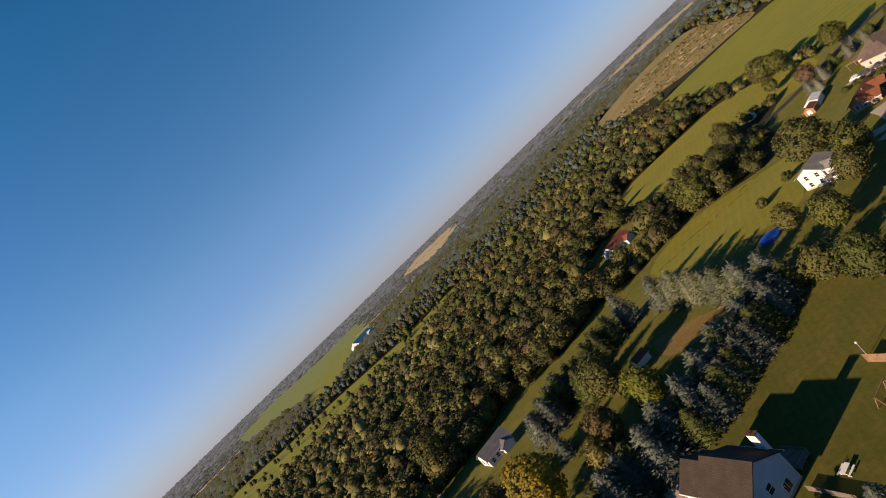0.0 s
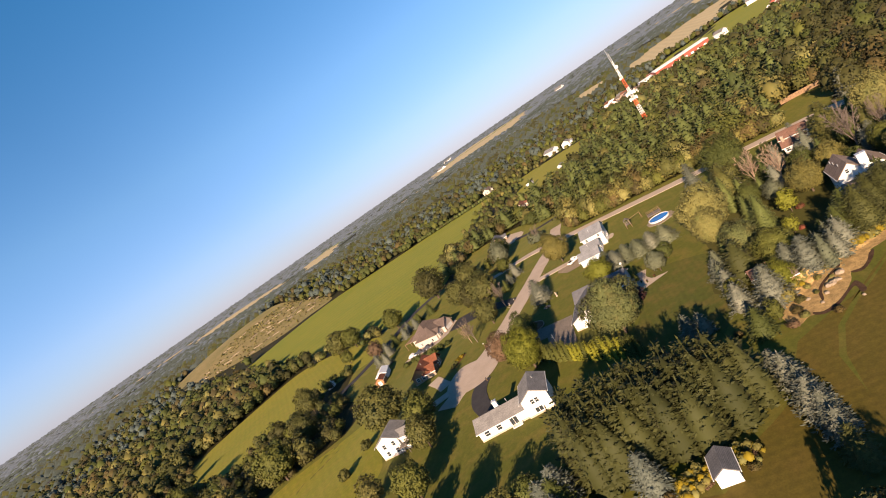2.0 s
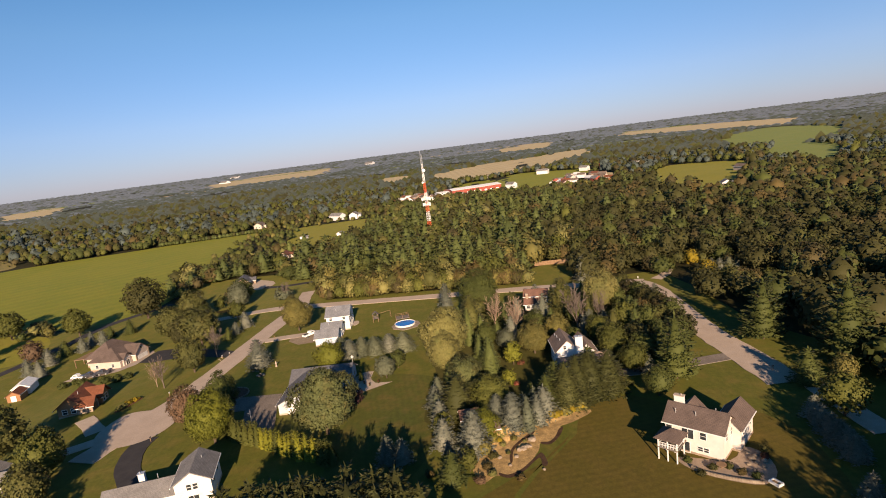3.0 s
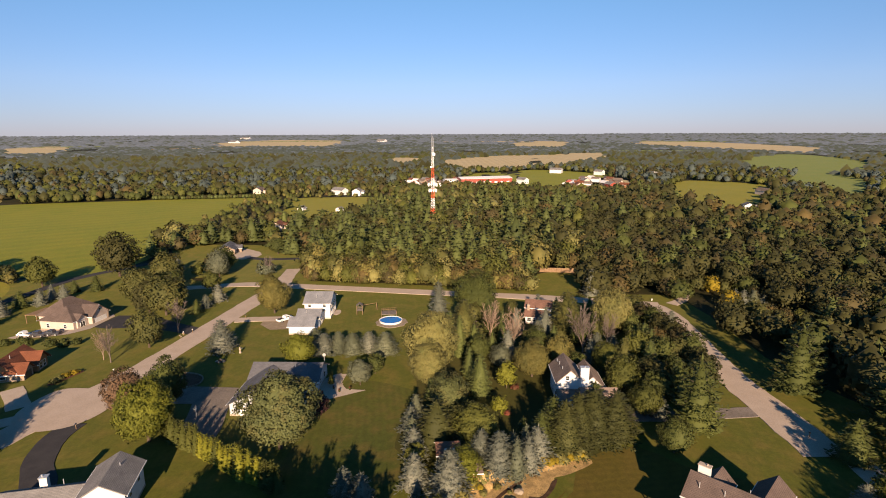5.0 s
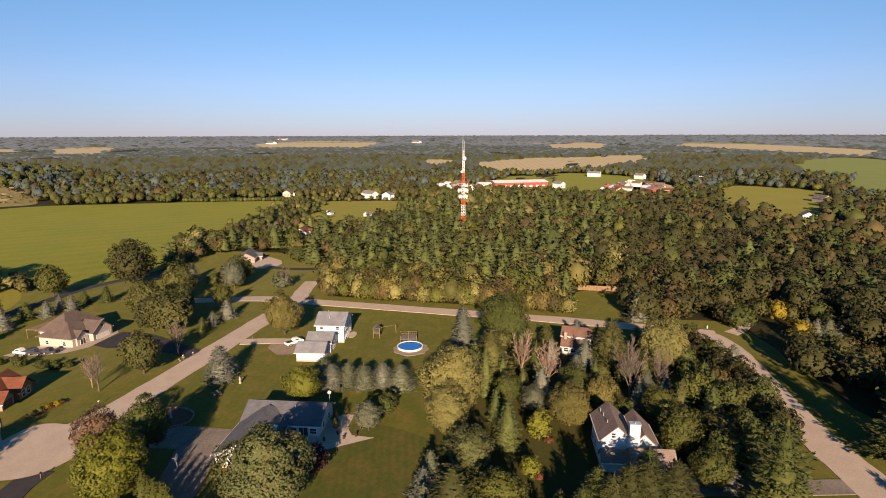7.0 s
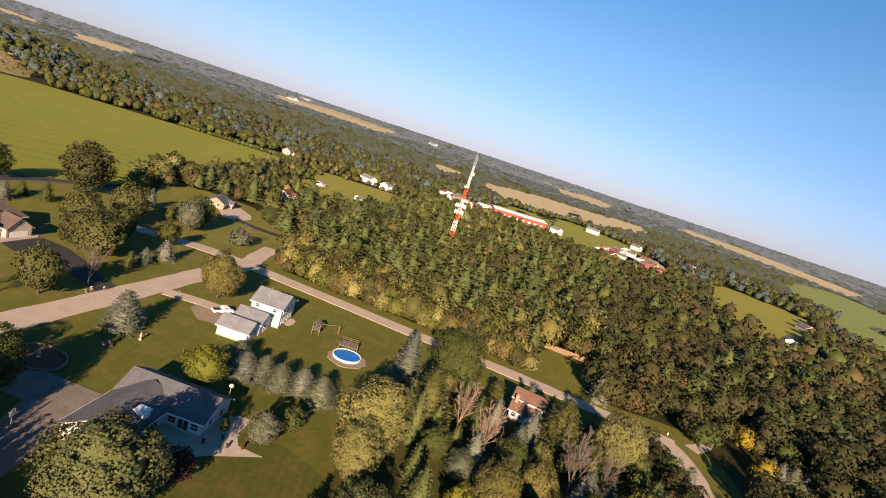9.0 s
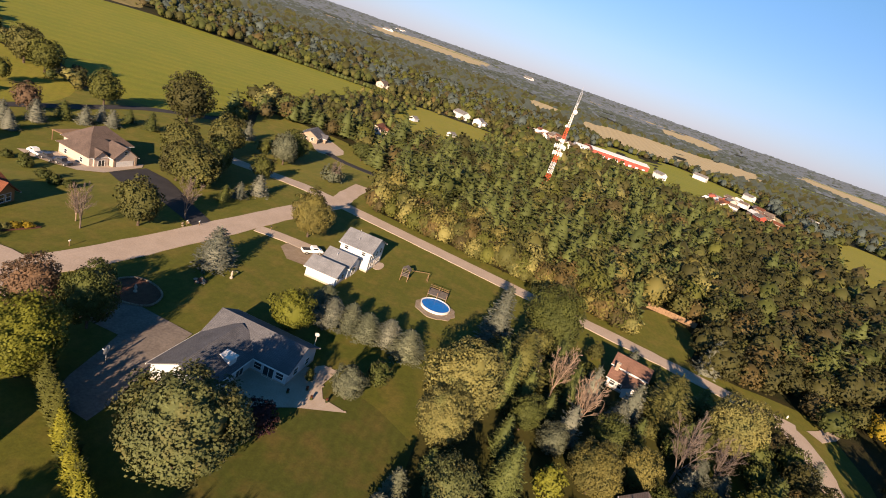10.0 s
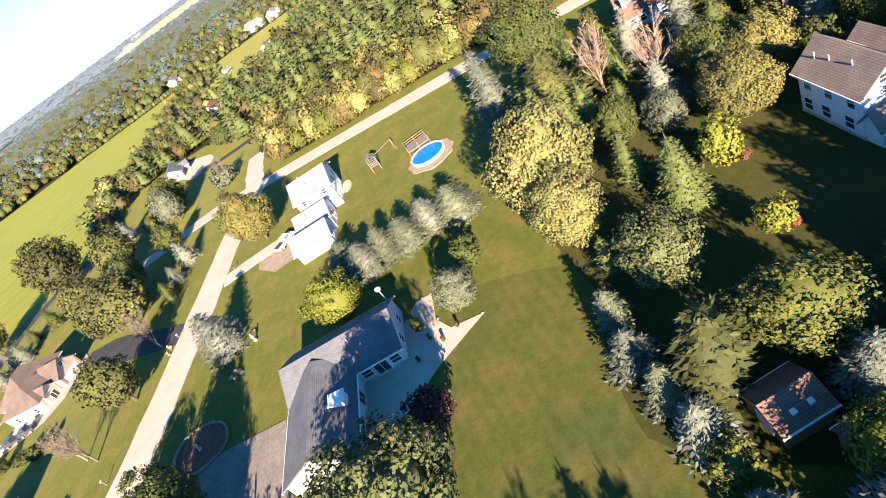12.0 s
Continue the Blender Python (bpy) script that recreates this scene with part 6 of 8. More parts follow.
shed(184.5, 70.5, -70, 4.6, 4.0, 2.3, 1.2, "log", "roof_mauve", "x", "brown shed beneath spruces")
shed(-6, 113, 25, 4.0, 3.4, 2.2, 1.1, "cream_siding", "roof_rust", "x", "red-roofed shed among trees")
shed(147, 266, 20, 3.5, 3.0, 2.2, 0.9, "white_siding", "trim", "x", "small white shed by the lane")


# ---- woods ----
def place_many(shapes, spots, spins, scales, kinds, mat_of):
    """Joins copies of a few shapes into one mesh: shapes by kind, one material slot for each tint."""
    vs, fs, ms, ns, k = [], [], [], [], 0
    for sh in range(len(shapes)):
        pick = np.nonzero(kinds == sh)[0]
        if not len(pick):
            continue
        v, f, nm = shapes[sh]
        c, s = np.cos(spins[pick]), np.sin(spins[pick])
        sc = scales[pick]
        x = (v[None, :, 0] * c[:, None] - v[None, :, 1] * s[:, None]) * sc[:, None, 0] + spots[pick, None, 0]
        y = (v[None, :, 0] * s[:, None] + v[None, :, 1] * c[:, None]) * sc[:, None, 0] + spots[pick, None, 1]
        z = v[None, :, 2] * sc[:, None, 1] + spots[pick, None, 2]
        vs.append(np.stack([x, y, z], 2).reshape(-1, 3))
        fs.append((f[None] + (np.arange(len(pick)) * len(v))[:, None, None] + k).reshape(-1, 3))
        ns.append(np.stack([nm[None, :, 0] * c[:, None] - nm[None, :, 1] * s[:, None], nm[None, :, 0] * s[:, None] + nm[None, :, 1] * c[:, None], np.repeat(nm[None, :, 2], len(pick), 0)], 2).reshape(-1, 3))
        ms.append(np.repeat(mat_of[pick], len(f)))
        k += len(pick) * len(v)
    return np.concatenate(vs), np.concatenate(fs), np.concatenate(ms), np.concatenate(ns)


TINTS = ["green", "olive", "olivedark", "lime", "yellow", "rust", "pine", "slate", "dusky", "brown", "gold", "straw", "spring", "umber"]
TINT_MATS = [M["leaf_" + t] for t in TINTS]
KEEP_OUT = [LAWN, MEADOW, CROP, SLOPE, [(302, 222), (340, 256), (352, 236), (314, 206)], [(228, -24), (228, -4), (240, -2), (244, -24)], [(234, 540), (262, 548), (350, 530), (376, 512), (374, 545), (338, 560), (300, 580), (272, 630), (246, 700), (236, 620)]] + [list(p) for p in CLEARINGS.values()] + [list(p) for p in STUBBLE.values()]


def scatter(r0, r1, step, a0=-60.0, a1=125.0, holes=0.0, deep=0.0):
    """Jittered spots on the land in a ring round the houses, between two headings, clear of open ground; deep: rows that far apart."""
    if deep:
        x, y = [], []
        for r in np.arange(r0 + deep / 2, r1, deep):
            m = int(r * math.radians(a1 - a0) / step)
            h = np.radians(a0 + (a1 - a0) * (np.arange(m) + RNG.uniform(0, 1, m)) / m)
            q = r + RNG.uniform(-0.5, 0.5, m) * deep
            x.append(80 + q * np.sin(h))
            y.append(60 + q * np.cos(h))
        x, y = np.concatenate(x), np.concatenate(y)
    else:
        n = int(2 * r1 / step) + 2
        g = (np.arange(n) - n / 2) * step
        x, y = (q.ravel() for q in np.meshgrid(g, g))
        x = x + 80 + RNG.uniform(-0.45, 0.45, x.size) * step
        y = y + 60 + RNG.uniform(-0.45, 0.45, y.size) * step
    r = np.hypot(x - 80, y - 60)
    head = np.degrees(np.arctan2(x - 80, y - 60))
    ok = (r > r0) & (r <= r1) & (head > a0) & (head < a1)
    x, y = x[ok], y[ok]
    bad = np.zeros(len(x), bool)
    # the wood's edge wanders in and out of the grass
    wx, wy = x + 4 * np.sin(y * 0.21) + 3 * np.sin(x * 0.37 + 1), y + 4 * np.sin(x * 0.19 + 2) + 3 * np.sin(y * 0.33)
    for poly in KEEP_OUT:
        bad |= inside(wx, wy, poly)
    for key, line in STREETS.items():
        bad |= near_line(x, y, line, 6.0 if key == "cross" else 7.5)
    for h in FAR:
        bad |= np.hypot(x - h[1], y - h[2]) < 6 + h[4] * 0.5
    bad |= np.hypot(x - 668, y - 185) < 42
    if holes:
        w = np.sin(x * 0.011 + 1.3 * np.sin(y * 0.006)) * np.sin(y * 0.013 + 1.1 * np.sin(x * 0.007))
        bad |= w > 1 - holes
    x, y = x[~bad], y[~bad]
    return np.stack([x, y, heights(x, y)], 1)


def patchy(p, f, s):
    return np.sin(p[:, 0] * f + s + 2 * np.sin(p[:, 1] * f * 0.7 + s)) * np.cos(p[:, 1] * f * 1.1 - s)


def tint_of(p):
    """Which tint each tree takes: stands of pine, of green and of turning leaves."""
    q, n = RNG.uniform(0, 1, len(p)), len(p)
    q = np.clip(q + 0.22 * patchy(p, 0.017, 2.0) + 0.12 * patchy(p, 0.05, 0.5), 0, 0.999)
    out = np.where(q < 0.26, 0, np.where(q < 0.42, 1, np.where(q < 0.62, 2, np.where(q < 0.74, 3, np.where(q < 0.80, 4, np.where(q < 0.88, 5, np.where(q < 0.97, 13, 11)))))))
    pines = (p[:, 0] > 232) & (p[:, 1] > 60) & (p[:, 1] < 260) & (p[:, 0] < 520) & (RNG.uniform(0, 1, n) < 0.42)
    out = np.where(pines, 6, out)
    edge = (p[:, 0] < 246) & (p[:, 0] > 200) & (p[:, 1] > 70) & (p[:, 1] < 170)
    out = np.where(edge, np.where(q < 0.22, 4, np.where(q < 0.32, 11, np.where(q < 0.6, 3, np.where(q < 0.85, 1, 5)))), out)
    west = (p[:, 0] < 120) & (p[:, 1] > 190)
    out = np.where(west, np.array([1, 0, 3, 3, 2, 13, 4, 1, 5, 11])[np.minimum((q * 10).astype(int), 9)], out)
    south = (p[:, 1] < 45) & (p[:, 0] > 150)
    out = np.where(south, np.where(q < 0.50, 2, np.where(q < 0.58, 6, np.where(q < 0.74, 0, np.where(q < 0.84, 13, np.where(q < 0.94, 1, 5))))), out)
    autumn = (patchy(p, 0.02, 1.0) > 0.6) & (RNG.uniform(0, 1, n) < 0.14)
    out = np.where(autumn & (out != 6), np.where(q < 0.4, 4, 5), out)
    return out


FINE_SHAPES = [leafy(6.0, float(h), 40, 11, 0.56, 0.4, spread=0.27, core=2, inner=0.66, lift=0.26) for h in (10.5, 11, 12, 12, 13, 14, 12, 11)] + [conifer(6.2, float(h), 7, 8, 9, 1.35, 1.5, 0.36, 0.04, 0.45, 0.5) for h in (12.5, 13.5, 15)]
NEAR_SHAPES = [leafy(6.0, float(h), 24, 6, 0.86, 0.4, spread=0.3, core=1, inner=0.82, lift=0.34) for h in (10.5, 11, 12, 12, 13, 14, 12, 11)] + [conifer(6.2, float(h), 6, 7, 6, 1.75, 1.5, 0.36, 0.04, 0.45, 0.52) for h in (12.5, 13.5, 15)]
MID_SHAPES = [leafy(6.0, float(h), 10, 4, 1.2, 0.4, spread=0.32, core=1, inner=0.9, lift=0.42) for h in (10.5, 11, 12, 12, 13, 13.5, 12, 11)] + [conifer(5.8, float(h), 4, 6, 4, 2.4, 0.8, 0.36, 0.04, 0.45, 0.56) for h in (12.5, 14)]


def lump(flat):
    """A far crown: a rough low-poly mound, its normals bent upward to flatten contrast like haze."""
    if flat:
        v, f = OCT_V * RNG.uniform(0.75, 1.2, (6, 1)), OCT_F[:4]
    else:
        v, f = ICO_V * RNG.uniform(0.75, 1.25, (len(ICO_V), 1)), ICO_F
    return v, f, soft(soft(v) * 0.6 + [0, 0, 1.5])


LOWER = [(286, 262), (330, 318), (400, 345), (470, 372), (540, 345), (560, 262), (520, 215), (400, 212), (330, 232)]

HEDGE = [(58, 196), (110, 186), (150, 240), (208, 250), (240, 254), (204, 345), (110, 372), (70, 340), (78, 260)]
SCRUB = [(252, 14), (224, 1), (200, -15), (205, -30), (230, -26), (262, -6)]


def woods(name, r0, r1, step, shapes, pines, label, size=1.0, holes=0.0, tints=None, a0=-60.0, a1=125.0, tall=1.0, deep=0.0):
    p = scatter(r0, r1, step, a0, a1, holes, deep)
    n = len(p)
    t = tint_of(p) if tints is None else np.array(tints)[RNG.integers(0, len(tints), n)]
    kinds = RNG.integers(0, len(shapes) - pines, n)
    if pines:
        kinds = np.where(t == 6, len(shapes) - pines + RNG.integers(0, pines, n), kinds)
    scrub = inside(p[:, 0], p[:, 1], SCRUB)
    t = np.where(scrub, np.array([1, 4, 10, 3, 5, 1])[RNG.integers(0, 6, n)], t) if pines else t
    kinds = np.where(scrub, RNG.integers(0, len(shapes) - pines, n), kinds)
    w = RNG.uniform(0.74, 1.22, n) * np.where(RNG.uniform(0, 1, n) < 0.12, 1.2, 1.0) * size * np.where(inside(p[:, 0], p[:, 1], LOWER), 0.55, 1.0) * np.where(scrub, 0.62, 1.0) * np.where(inside(p[:, 0], p[:, 1], HEDGE), 0.58, 1.0)
    sc = np.stack([w, w * tall * RNG.uniform(0.85, 1.15, n)], 1)
    v, f, m, nm = place_many(shapes, p, RNG.uniform(0, 6.28, n), sc, kinds, t)
    ob = new(name, mesh_of(name, v, f, TINT_MATS, m, nm))
    return tagged(ob, label, "woodland", "", "stuff")


woods("edge_woodland", 0, 205, 7.0, FINE_SHAPES, 3, "dense mixed woodland beside the house lots", 0.84, a0=-100.0)
woods("near_woodland", 205, 330, 6.8, NEAR_SHAPES, 3, "dense mixed woodland of green, olive and yellowing crowns", 0.82, a0=-100.0)
woods("middle_woodland", 330, 560, 7.6, MID_SHAPES, 2, "wide mixed woodland with some turning crowns", 0.80)
# tint 7 puts haze-coloured crowns among the natural greens
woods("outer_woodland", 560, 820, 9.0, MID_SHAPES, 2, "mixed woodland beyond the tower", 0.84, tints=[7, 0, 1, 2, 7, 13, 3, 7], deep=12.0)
woods("back_woodland", 0, 260, 10.0, NEAR_SHAPES, 3, "woodland behind the houses", 1.0, 0.0, None, 125.0, 181.0)
LUMPS = [lump(False) for _ in range(6)]
# tints 7 and 8 paint distance haze into these far crowns
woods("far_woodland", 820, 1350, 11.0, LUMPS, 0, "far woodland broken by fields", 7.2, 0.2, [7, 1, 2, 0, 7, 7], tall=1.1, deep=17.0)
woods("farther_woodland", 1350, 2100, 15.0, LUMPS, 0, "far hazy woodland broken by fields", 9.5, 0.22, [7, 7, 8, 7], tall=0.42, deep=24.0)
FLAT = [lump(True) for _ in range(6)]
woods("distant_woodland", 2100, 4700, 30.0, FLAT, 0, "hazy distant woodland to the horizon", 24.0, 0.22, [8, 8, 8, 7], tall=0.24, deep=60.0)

# pale ledges that step up the bare hillside along its contours, and low scrub between them
vs, fs, k = [], [], 0
for ring in range(11):
    r = 62 + 13.0 * ring
    a = radians(206)
    while a < radians(292):
        span = float(RNG.uniform(6, 15)) / r
        steps_ = 4
        if RNG.uniform(0, 1) < 0.3:
            cols = []
            for q in range(steps_ + 1):
                b = a + span * q / steps_
                rr = r + 5 * math.sin(b * 9 + ring) + 2.5 * math.sin(b * 23 + 2 * ring) + float(RNG.normal(0, 0.8))
                taper = 0.35 + 0.65 * math.sin(math.pi * (q + 0.4) / (steps_ + 0.8))
                for dr, dz in ((-1.1, -0.5), (-0.5, 0.9), (0.5, 1.0), (1.4, 0.1)):
                    x, y = 400 + (rr - dr * taper) * math.cos(b), 760 + (rr - dr * taper) * math.sin(b)
                    cols.append((x, y, height(x, y) + dz * taper + 0.1))
            vs += cols
            for q in range(steps_):
                for e in range(3):
                    o = k + q * 4 + e
                    fs += [(o, o + 4, o + 5), (o, o + 5, o + 1)]
            k += len(cols)
        a += span + float(RNG.uniform(1, 5)) / r
ledges = mesh_of("rock_ledges", np.array(vs), np.array(fs), [M["ledge"]])
tagged(new("rock_ledges", ledges), "pale rock ledges on the bare hillside", "rocks", "", "stuff")
n = 720
a, r = RNG.uniform(radians(205), radians(295), n), RNG.uniform(60, 215, n)
x, y = 400 + r * np.cos(a), 760 + r * np.sin(a)
p = np.stack([x, y, heights(x, y)], 1)
sz = RNG.uniform(0.10, 0.26, n)
v, f, m, nm = place_many(MID_SHAPES[:4], p, RNG.uniform(0, 6, n), np.stack([sz, sz * 0.8], 1), RNG.integers(0, 4, n), np.array([1, 11, 4, 5])[RNG.integers(0, 4, n)])
tagged(new("hillside_scrub", mesh_of("hillside_scrub", v, f, TINT_MATS, m, nm)), "olive scrub dotted over the bare hillside", "shrubs", "", "stuff")

# the thicket that lines the far side of the cross street
n = 150
u = RNG.uniform(0, 1, n)
y = 60 + 88 * u
x = np.interp(y, [60, 64, 94, 119, 150, 172], [225, 224.5, 220, 216.5, 212, 209]) + 6.5 + RNG.uniform(0, 7, n)
sz = RNG.uniform(0.34, 0.74, n)
v, f, m, nm = place_many(FINE_SHAPES[:8], np.stack([x, y, heights(x, y)], 1), RNG.uniform(0, 6, n), np.stack([sz, sz * RNG.uniform(0.9, 1.4, n)], 1), RNG.integers(0, 8, n), np.array([3, 4, 1, 3, 1, 11, 13, 5])[RNG.integers(0, 8, n)])
tagged(new("street_thicket", mesh_of("street_thicket", v, f, TINT_MATS, m, nm)), "olive and yellowing thicket along the cross street", "shrubs", "", "stuff")

# hedgerow trees dotted along the valley's open strip
line = np.array([(-440, 640), (-330, 610), (-250, 600), (-170, 590), (-100, 590), (-40, 620)], float)
n = 90
u = RNG.uniform(0, 4.999, n)
k = u.astype(int)
q = line[k] + (line[k + 1] - line[k]) * (u - k)[:, None] + RNG.normal(0, 1, (n, 2)) * [18, 44]
sz = RNG.uniform(0.3, 0.8, n)
v, f, m, nm = place_many(MID_SHAPES[:8], np.stack([q[:, 0], q[:, 1], heights(q[:, 0], q[:, 1])], 1), RNG.uniform(0, 6, n), np.stack([sz, sz], 1), RNG.integers(0, 8, n), np.array([0, 1, 2, 13])[RNG.integers(0, 4, n)])
tagged(new("hedgerow_trees", mesh_of("hedgerow_trees", v, f, TINT_MATS, m, nm)), "scattered hedgerow trees in the valley fields", "trees", "", "stuff")

# the clipped dark hedge at the crop field's far edge
n = 46
u = np.arange(n) / (n - 1)
x, y = np.interp(u, [0, 0.5, 1], [438, 459, 482]) + RNG.normal(0, 0.8, n), np.interp(u, [0, 0.5, 1], [444, 403, 364]) + RNG.normal(0, 0.8, n)
sz = RNG.uniform(0.36, 0.46, n)
v, f, m, nm = place_many(MID_SHAPES[:8], np.stack([x, y, heights(x, y)], 1), RNG.uniform(0, 6, n), np.stack([sz, sz], 1), RNG.integers(0, 8, n), np.array([0, 2, 6])[RNG.integers(0, 3, n)])
tagged(new("field_hedge", mesh_of("field_hedge", v, f, TINT_MATS, m, nm)), "dark dense hedge at the edge of the field", "hedge", "", "stuff")

# trees that overhang the western lots' far edge
line = [(-66, 150), (-64, 182), (-38, 206), (-2, 209), (25, 220), (47, 217), (76, 224), (104, 204)]
n = 84
u = RNG.uniform(0, len(line) - 1.001, n)
k = u.astype(int)
a, b = np.array(line, float)[k], np.array(line, float)[k + 1]
d = soft(b - a)
q = a + (b - a) * (u - k)[:, None] + np.stack([-d[:, 1], d[:, 0]], 1) * RNG.uniform(-2, 8, (n, 1))
sz = RNG.uniform(0.45, 0.95, n) * np.where((q[:, 0] > 34) & (q[:, 0] < 64), 0.5, 1.0)
v, f, m, nm = place_many(FINE_SHAPES[:8], np.stack([q[:, 0], q[:, 1], heights(q[:, 0], q[:, 1])], 1), RNG.uniform(0, 6, n), np.stack([sz, sz], 1), RNG.integers(0, 8, n), np.array([0, 1, 2, 3, 1, 2])[RNG.integers(0, 6, n)])
tagged(new("edge_trees", mesh_of("edge_trees", v, f, TINT_MATS, m, nm)), "mixed trees along the edge of the lots", "trees", "", "stuff")

# ---- radio mast ----
mast = thing("radio_tower", (352, 139, 0), "red and white lattice radio tower above the pines", "tower", 10)
MAST = 49.0
for k in range(8):
    z0, z1 = MAST * k / 8, MAST * (k + 1) / 8
    w0, w1 = 1.7 - 1.2 * k / 8, 1.7 - 1.2 * (k + 1) / 8
    bm = bmesh.new()
    c = lambda w, q: (w * math.cos(q * math.tau / 3), w * math.sin(q * math.tau / 3))
    for q in range(3):
        bar(bm, (*c(w0, q), z0), (*c(w1, q), z1), 0.075, 5)
        for s in range(4):
            a, b = s / 4, (s + 1) / 4
            wa, wb = w0 + (w1 - w0) * a, w0 + (w1 - w0) * b
            bar(bm, (*c(wa, q), z0 + (z1 - z0) * a), (*c(wb, q + 1), z0 + (z1 - z0) * b), 0.035, 4)
            bar(bm, (*c(wa, q + 1), z0 + (z1 - z0) * a), (*c(wb, q), z0 + (z1 - z0) * b), 0.035, 4)
            bar(bm, (*c(wa, q), z0 + (z1 - z0) * a), (*c(wa, q + 1), z0 + (z1 - z0) * a), 0.05, 4)
    part("lattice_section", bm, M["tower_red" if k in (1, 3, 5) and k < 6 else "tower_white"], mast)
for z, w in ((26.5, 3.6), (23.0, 3.0)):
    bm = bmesh.new()
    for q in range(3):
        a, b = (w * math.cos(q * math.tau / 3), w * math.sin(q * math.tau / 3)), (w * math.cos((q + 1) * math.tau / 3), w * math.sin((q + 1) * math.tau / 3))
        bar(bm, (*a, z), (*b, z), 0.12, 5)
        for s in range(4):
            x, y = a[0] + (b[0] - a[0]) * (s + 0.5) / 4, a[1] + (b[1] - a[1]) * (s + 0.5) / 4
            box(bm, x - 0.2, y - 0.2, z - 1.0, x + 0.2, y + 0.2, z + 1.0)
    part("antenna_ring", bm, M["trim"], mast, "ring of white panel antennas")
for x, y, z, r in ((-1.0, -0.6, 44.5, 1.15), (-0.8, 0.9, 37.0, 0.7)):
    bm = bmesh.new()
    bmesh.ops.create_uvsphere(bm, u_segments=14, v_segments=8, radius=r)
    for v in bm.verts:
        v.co = Vector((v.co.x * 0.45 + x, v.co.y + y, v.co.z + z))
    part("dish", bm, M["trim"], mast, "white drum antenna")
for x, y, h in ((0.5, 0, 6), (-0.4, 0.4, 8), (-0.4, -0.5, 5), (1.6, 0.9, 5)):
    bm = bmesh.new()
    bar(bm, (x, y, MAST - 4), (x, y, MAST + h), 0.09, 5)
    part("whip_antenna", bm, M["steel"], mast)

# ---- pool and play things ----
pool = thing("swimming_pool", (186.6, 96.0, 0.1), "round above-ground pool with white rim and blue water", "pool")
bm = bmesh.new()
n = 40
rings = [[bm.verts.new((r * math.cos(k * math.tau / n), r * math.sin(k * math.tau / n), z)) for k in range(n)] for r, z in ((3.5, 0.0), (3.5, 0.62), (3.6, 0.66), (3.6, 0.72), (3.34, 0.72), (3.34, 0.3))]
for a, b in zip(rings, rings[1:]):
    for k in range(n):
        bm.faces.new((a[k], a[(k + 1) % n], b[(k + 1) % n], b[k]))
part("rim", bm, M["trim"], pool, "white pool wall and rim")
bm = bmesh.new()
disc(bm, 0, 0, 0.2, 0.58, 3.36, 3.36, 40)
part("water", bm, M["water"], pool, "bright blue water")
bm = bmesh.new()
disc(bm, -0.6, -0.5, 0.02, 0.16, 4.9, 4.8, 40)
for k, v in enumerate(bm.verts):
    v.co.x, v.co.y = v.co.x * (1 + 0.05 * math.sin(3 * (k % 40) * 0.314)), v.co.y * (1 + 0.05 * math.cos(5 * (k % 40) * 0.314))
part("gravel_ring", bm, M["rock"], pool, "pale stone ring")
deck = thing("pool_deck", (191.2, 98.6, 0.1), "raised wooden pool deck with railings", "deck", 24.5)
bm = bmesh.new()
box(bm, -1.8, -2.4, 1.15, 1.8, 2.4, 1.3)
for k in range(12):
    box(bm, -1.8, -2.4 + 0.4 * k, 1.3, 1.8, -2.04 + 0.4 * k, 1.33)
part("planking", bm, M["deck"], deck)
for x, y in ((-1.7, -2.3), (-1.7, 0), (-1.7, 2.3), (1.7, -2.3), (1.7, 0), (1.7, 2.3)):
    bm = bmesh.new()
    box(bm, x - 0.06, y - 0.06, 0, x + 0.06, y + 0.06, 2.3)
    part("post", bm, M["wood"], deck)
for (x0, y0), (x1, y1) in (((1.7, -2.3), (1.7, 2.3)), ((-1.7, 2.3), (1.7, 2.3)), ((-1.7, -2.3), (1.7, -2.3))):
    bm = bmesh.new()
    for z in (1.7, 2.2):
        bar(bm, (x0, y0, z), (x1, y1, z), 0.05, 5)
    for k in range(9):
        u = k / 8
        bar(bm, (x0 + (x1 - x0) * u, y0 + (y1 - y0) * u, 1.3), (x0 + (x1 - x0) * u, y0 + (y1 - y0) * u, 2.2), 0.025, 4)
    part("railing", bm, M["wood"], deck)
play = thing("play_tower", (190.6, 108.6, 0.1), "wooden play tower on the lawn", "playset", 24.5)
for x in (-0.9, 0.9):
    for y in (-0.9, 0.9):
        bm = bmesh.new()
        box(bm, x - 0.07, y - 0.07, 0, x + 0.07, y + 0.07, 2.9)
        part("post", bm, M["wood"], play)
bm = bmesh.new()
box(bm, -1, -1, 1.3, 1, 1, 1.42)
for s in (-0.95, 0.95):
    for z in (1.8, 2.2):
        box(bm, s - 0.03, -1, z, s + 0.03, 1, z + 0.1)
        box(bm, -1, s - 0.03, z, 1, s + 0.03, z + 0.1)
part("platform", bm, M["deck"], play)
bm = bmesh.new()
for sg in (-1, 1):
    slab(bm, [(-1.1, sg * 1.1, 2.9), (1.1, sg * 1.1, 2.9), (1.1, 0, 3.7), (-1.1, 0, 3.7)], 0.06)
bmesh.ops.recalc_face_normals(bm, faces=bm.faces[:])
part("roof", bm, M["deck"], play)
bm = bmesh.new()
bar(bm, (0.9, -0.5, 2.5), (3.6, -5.4, 2.4), 0.07, 6)
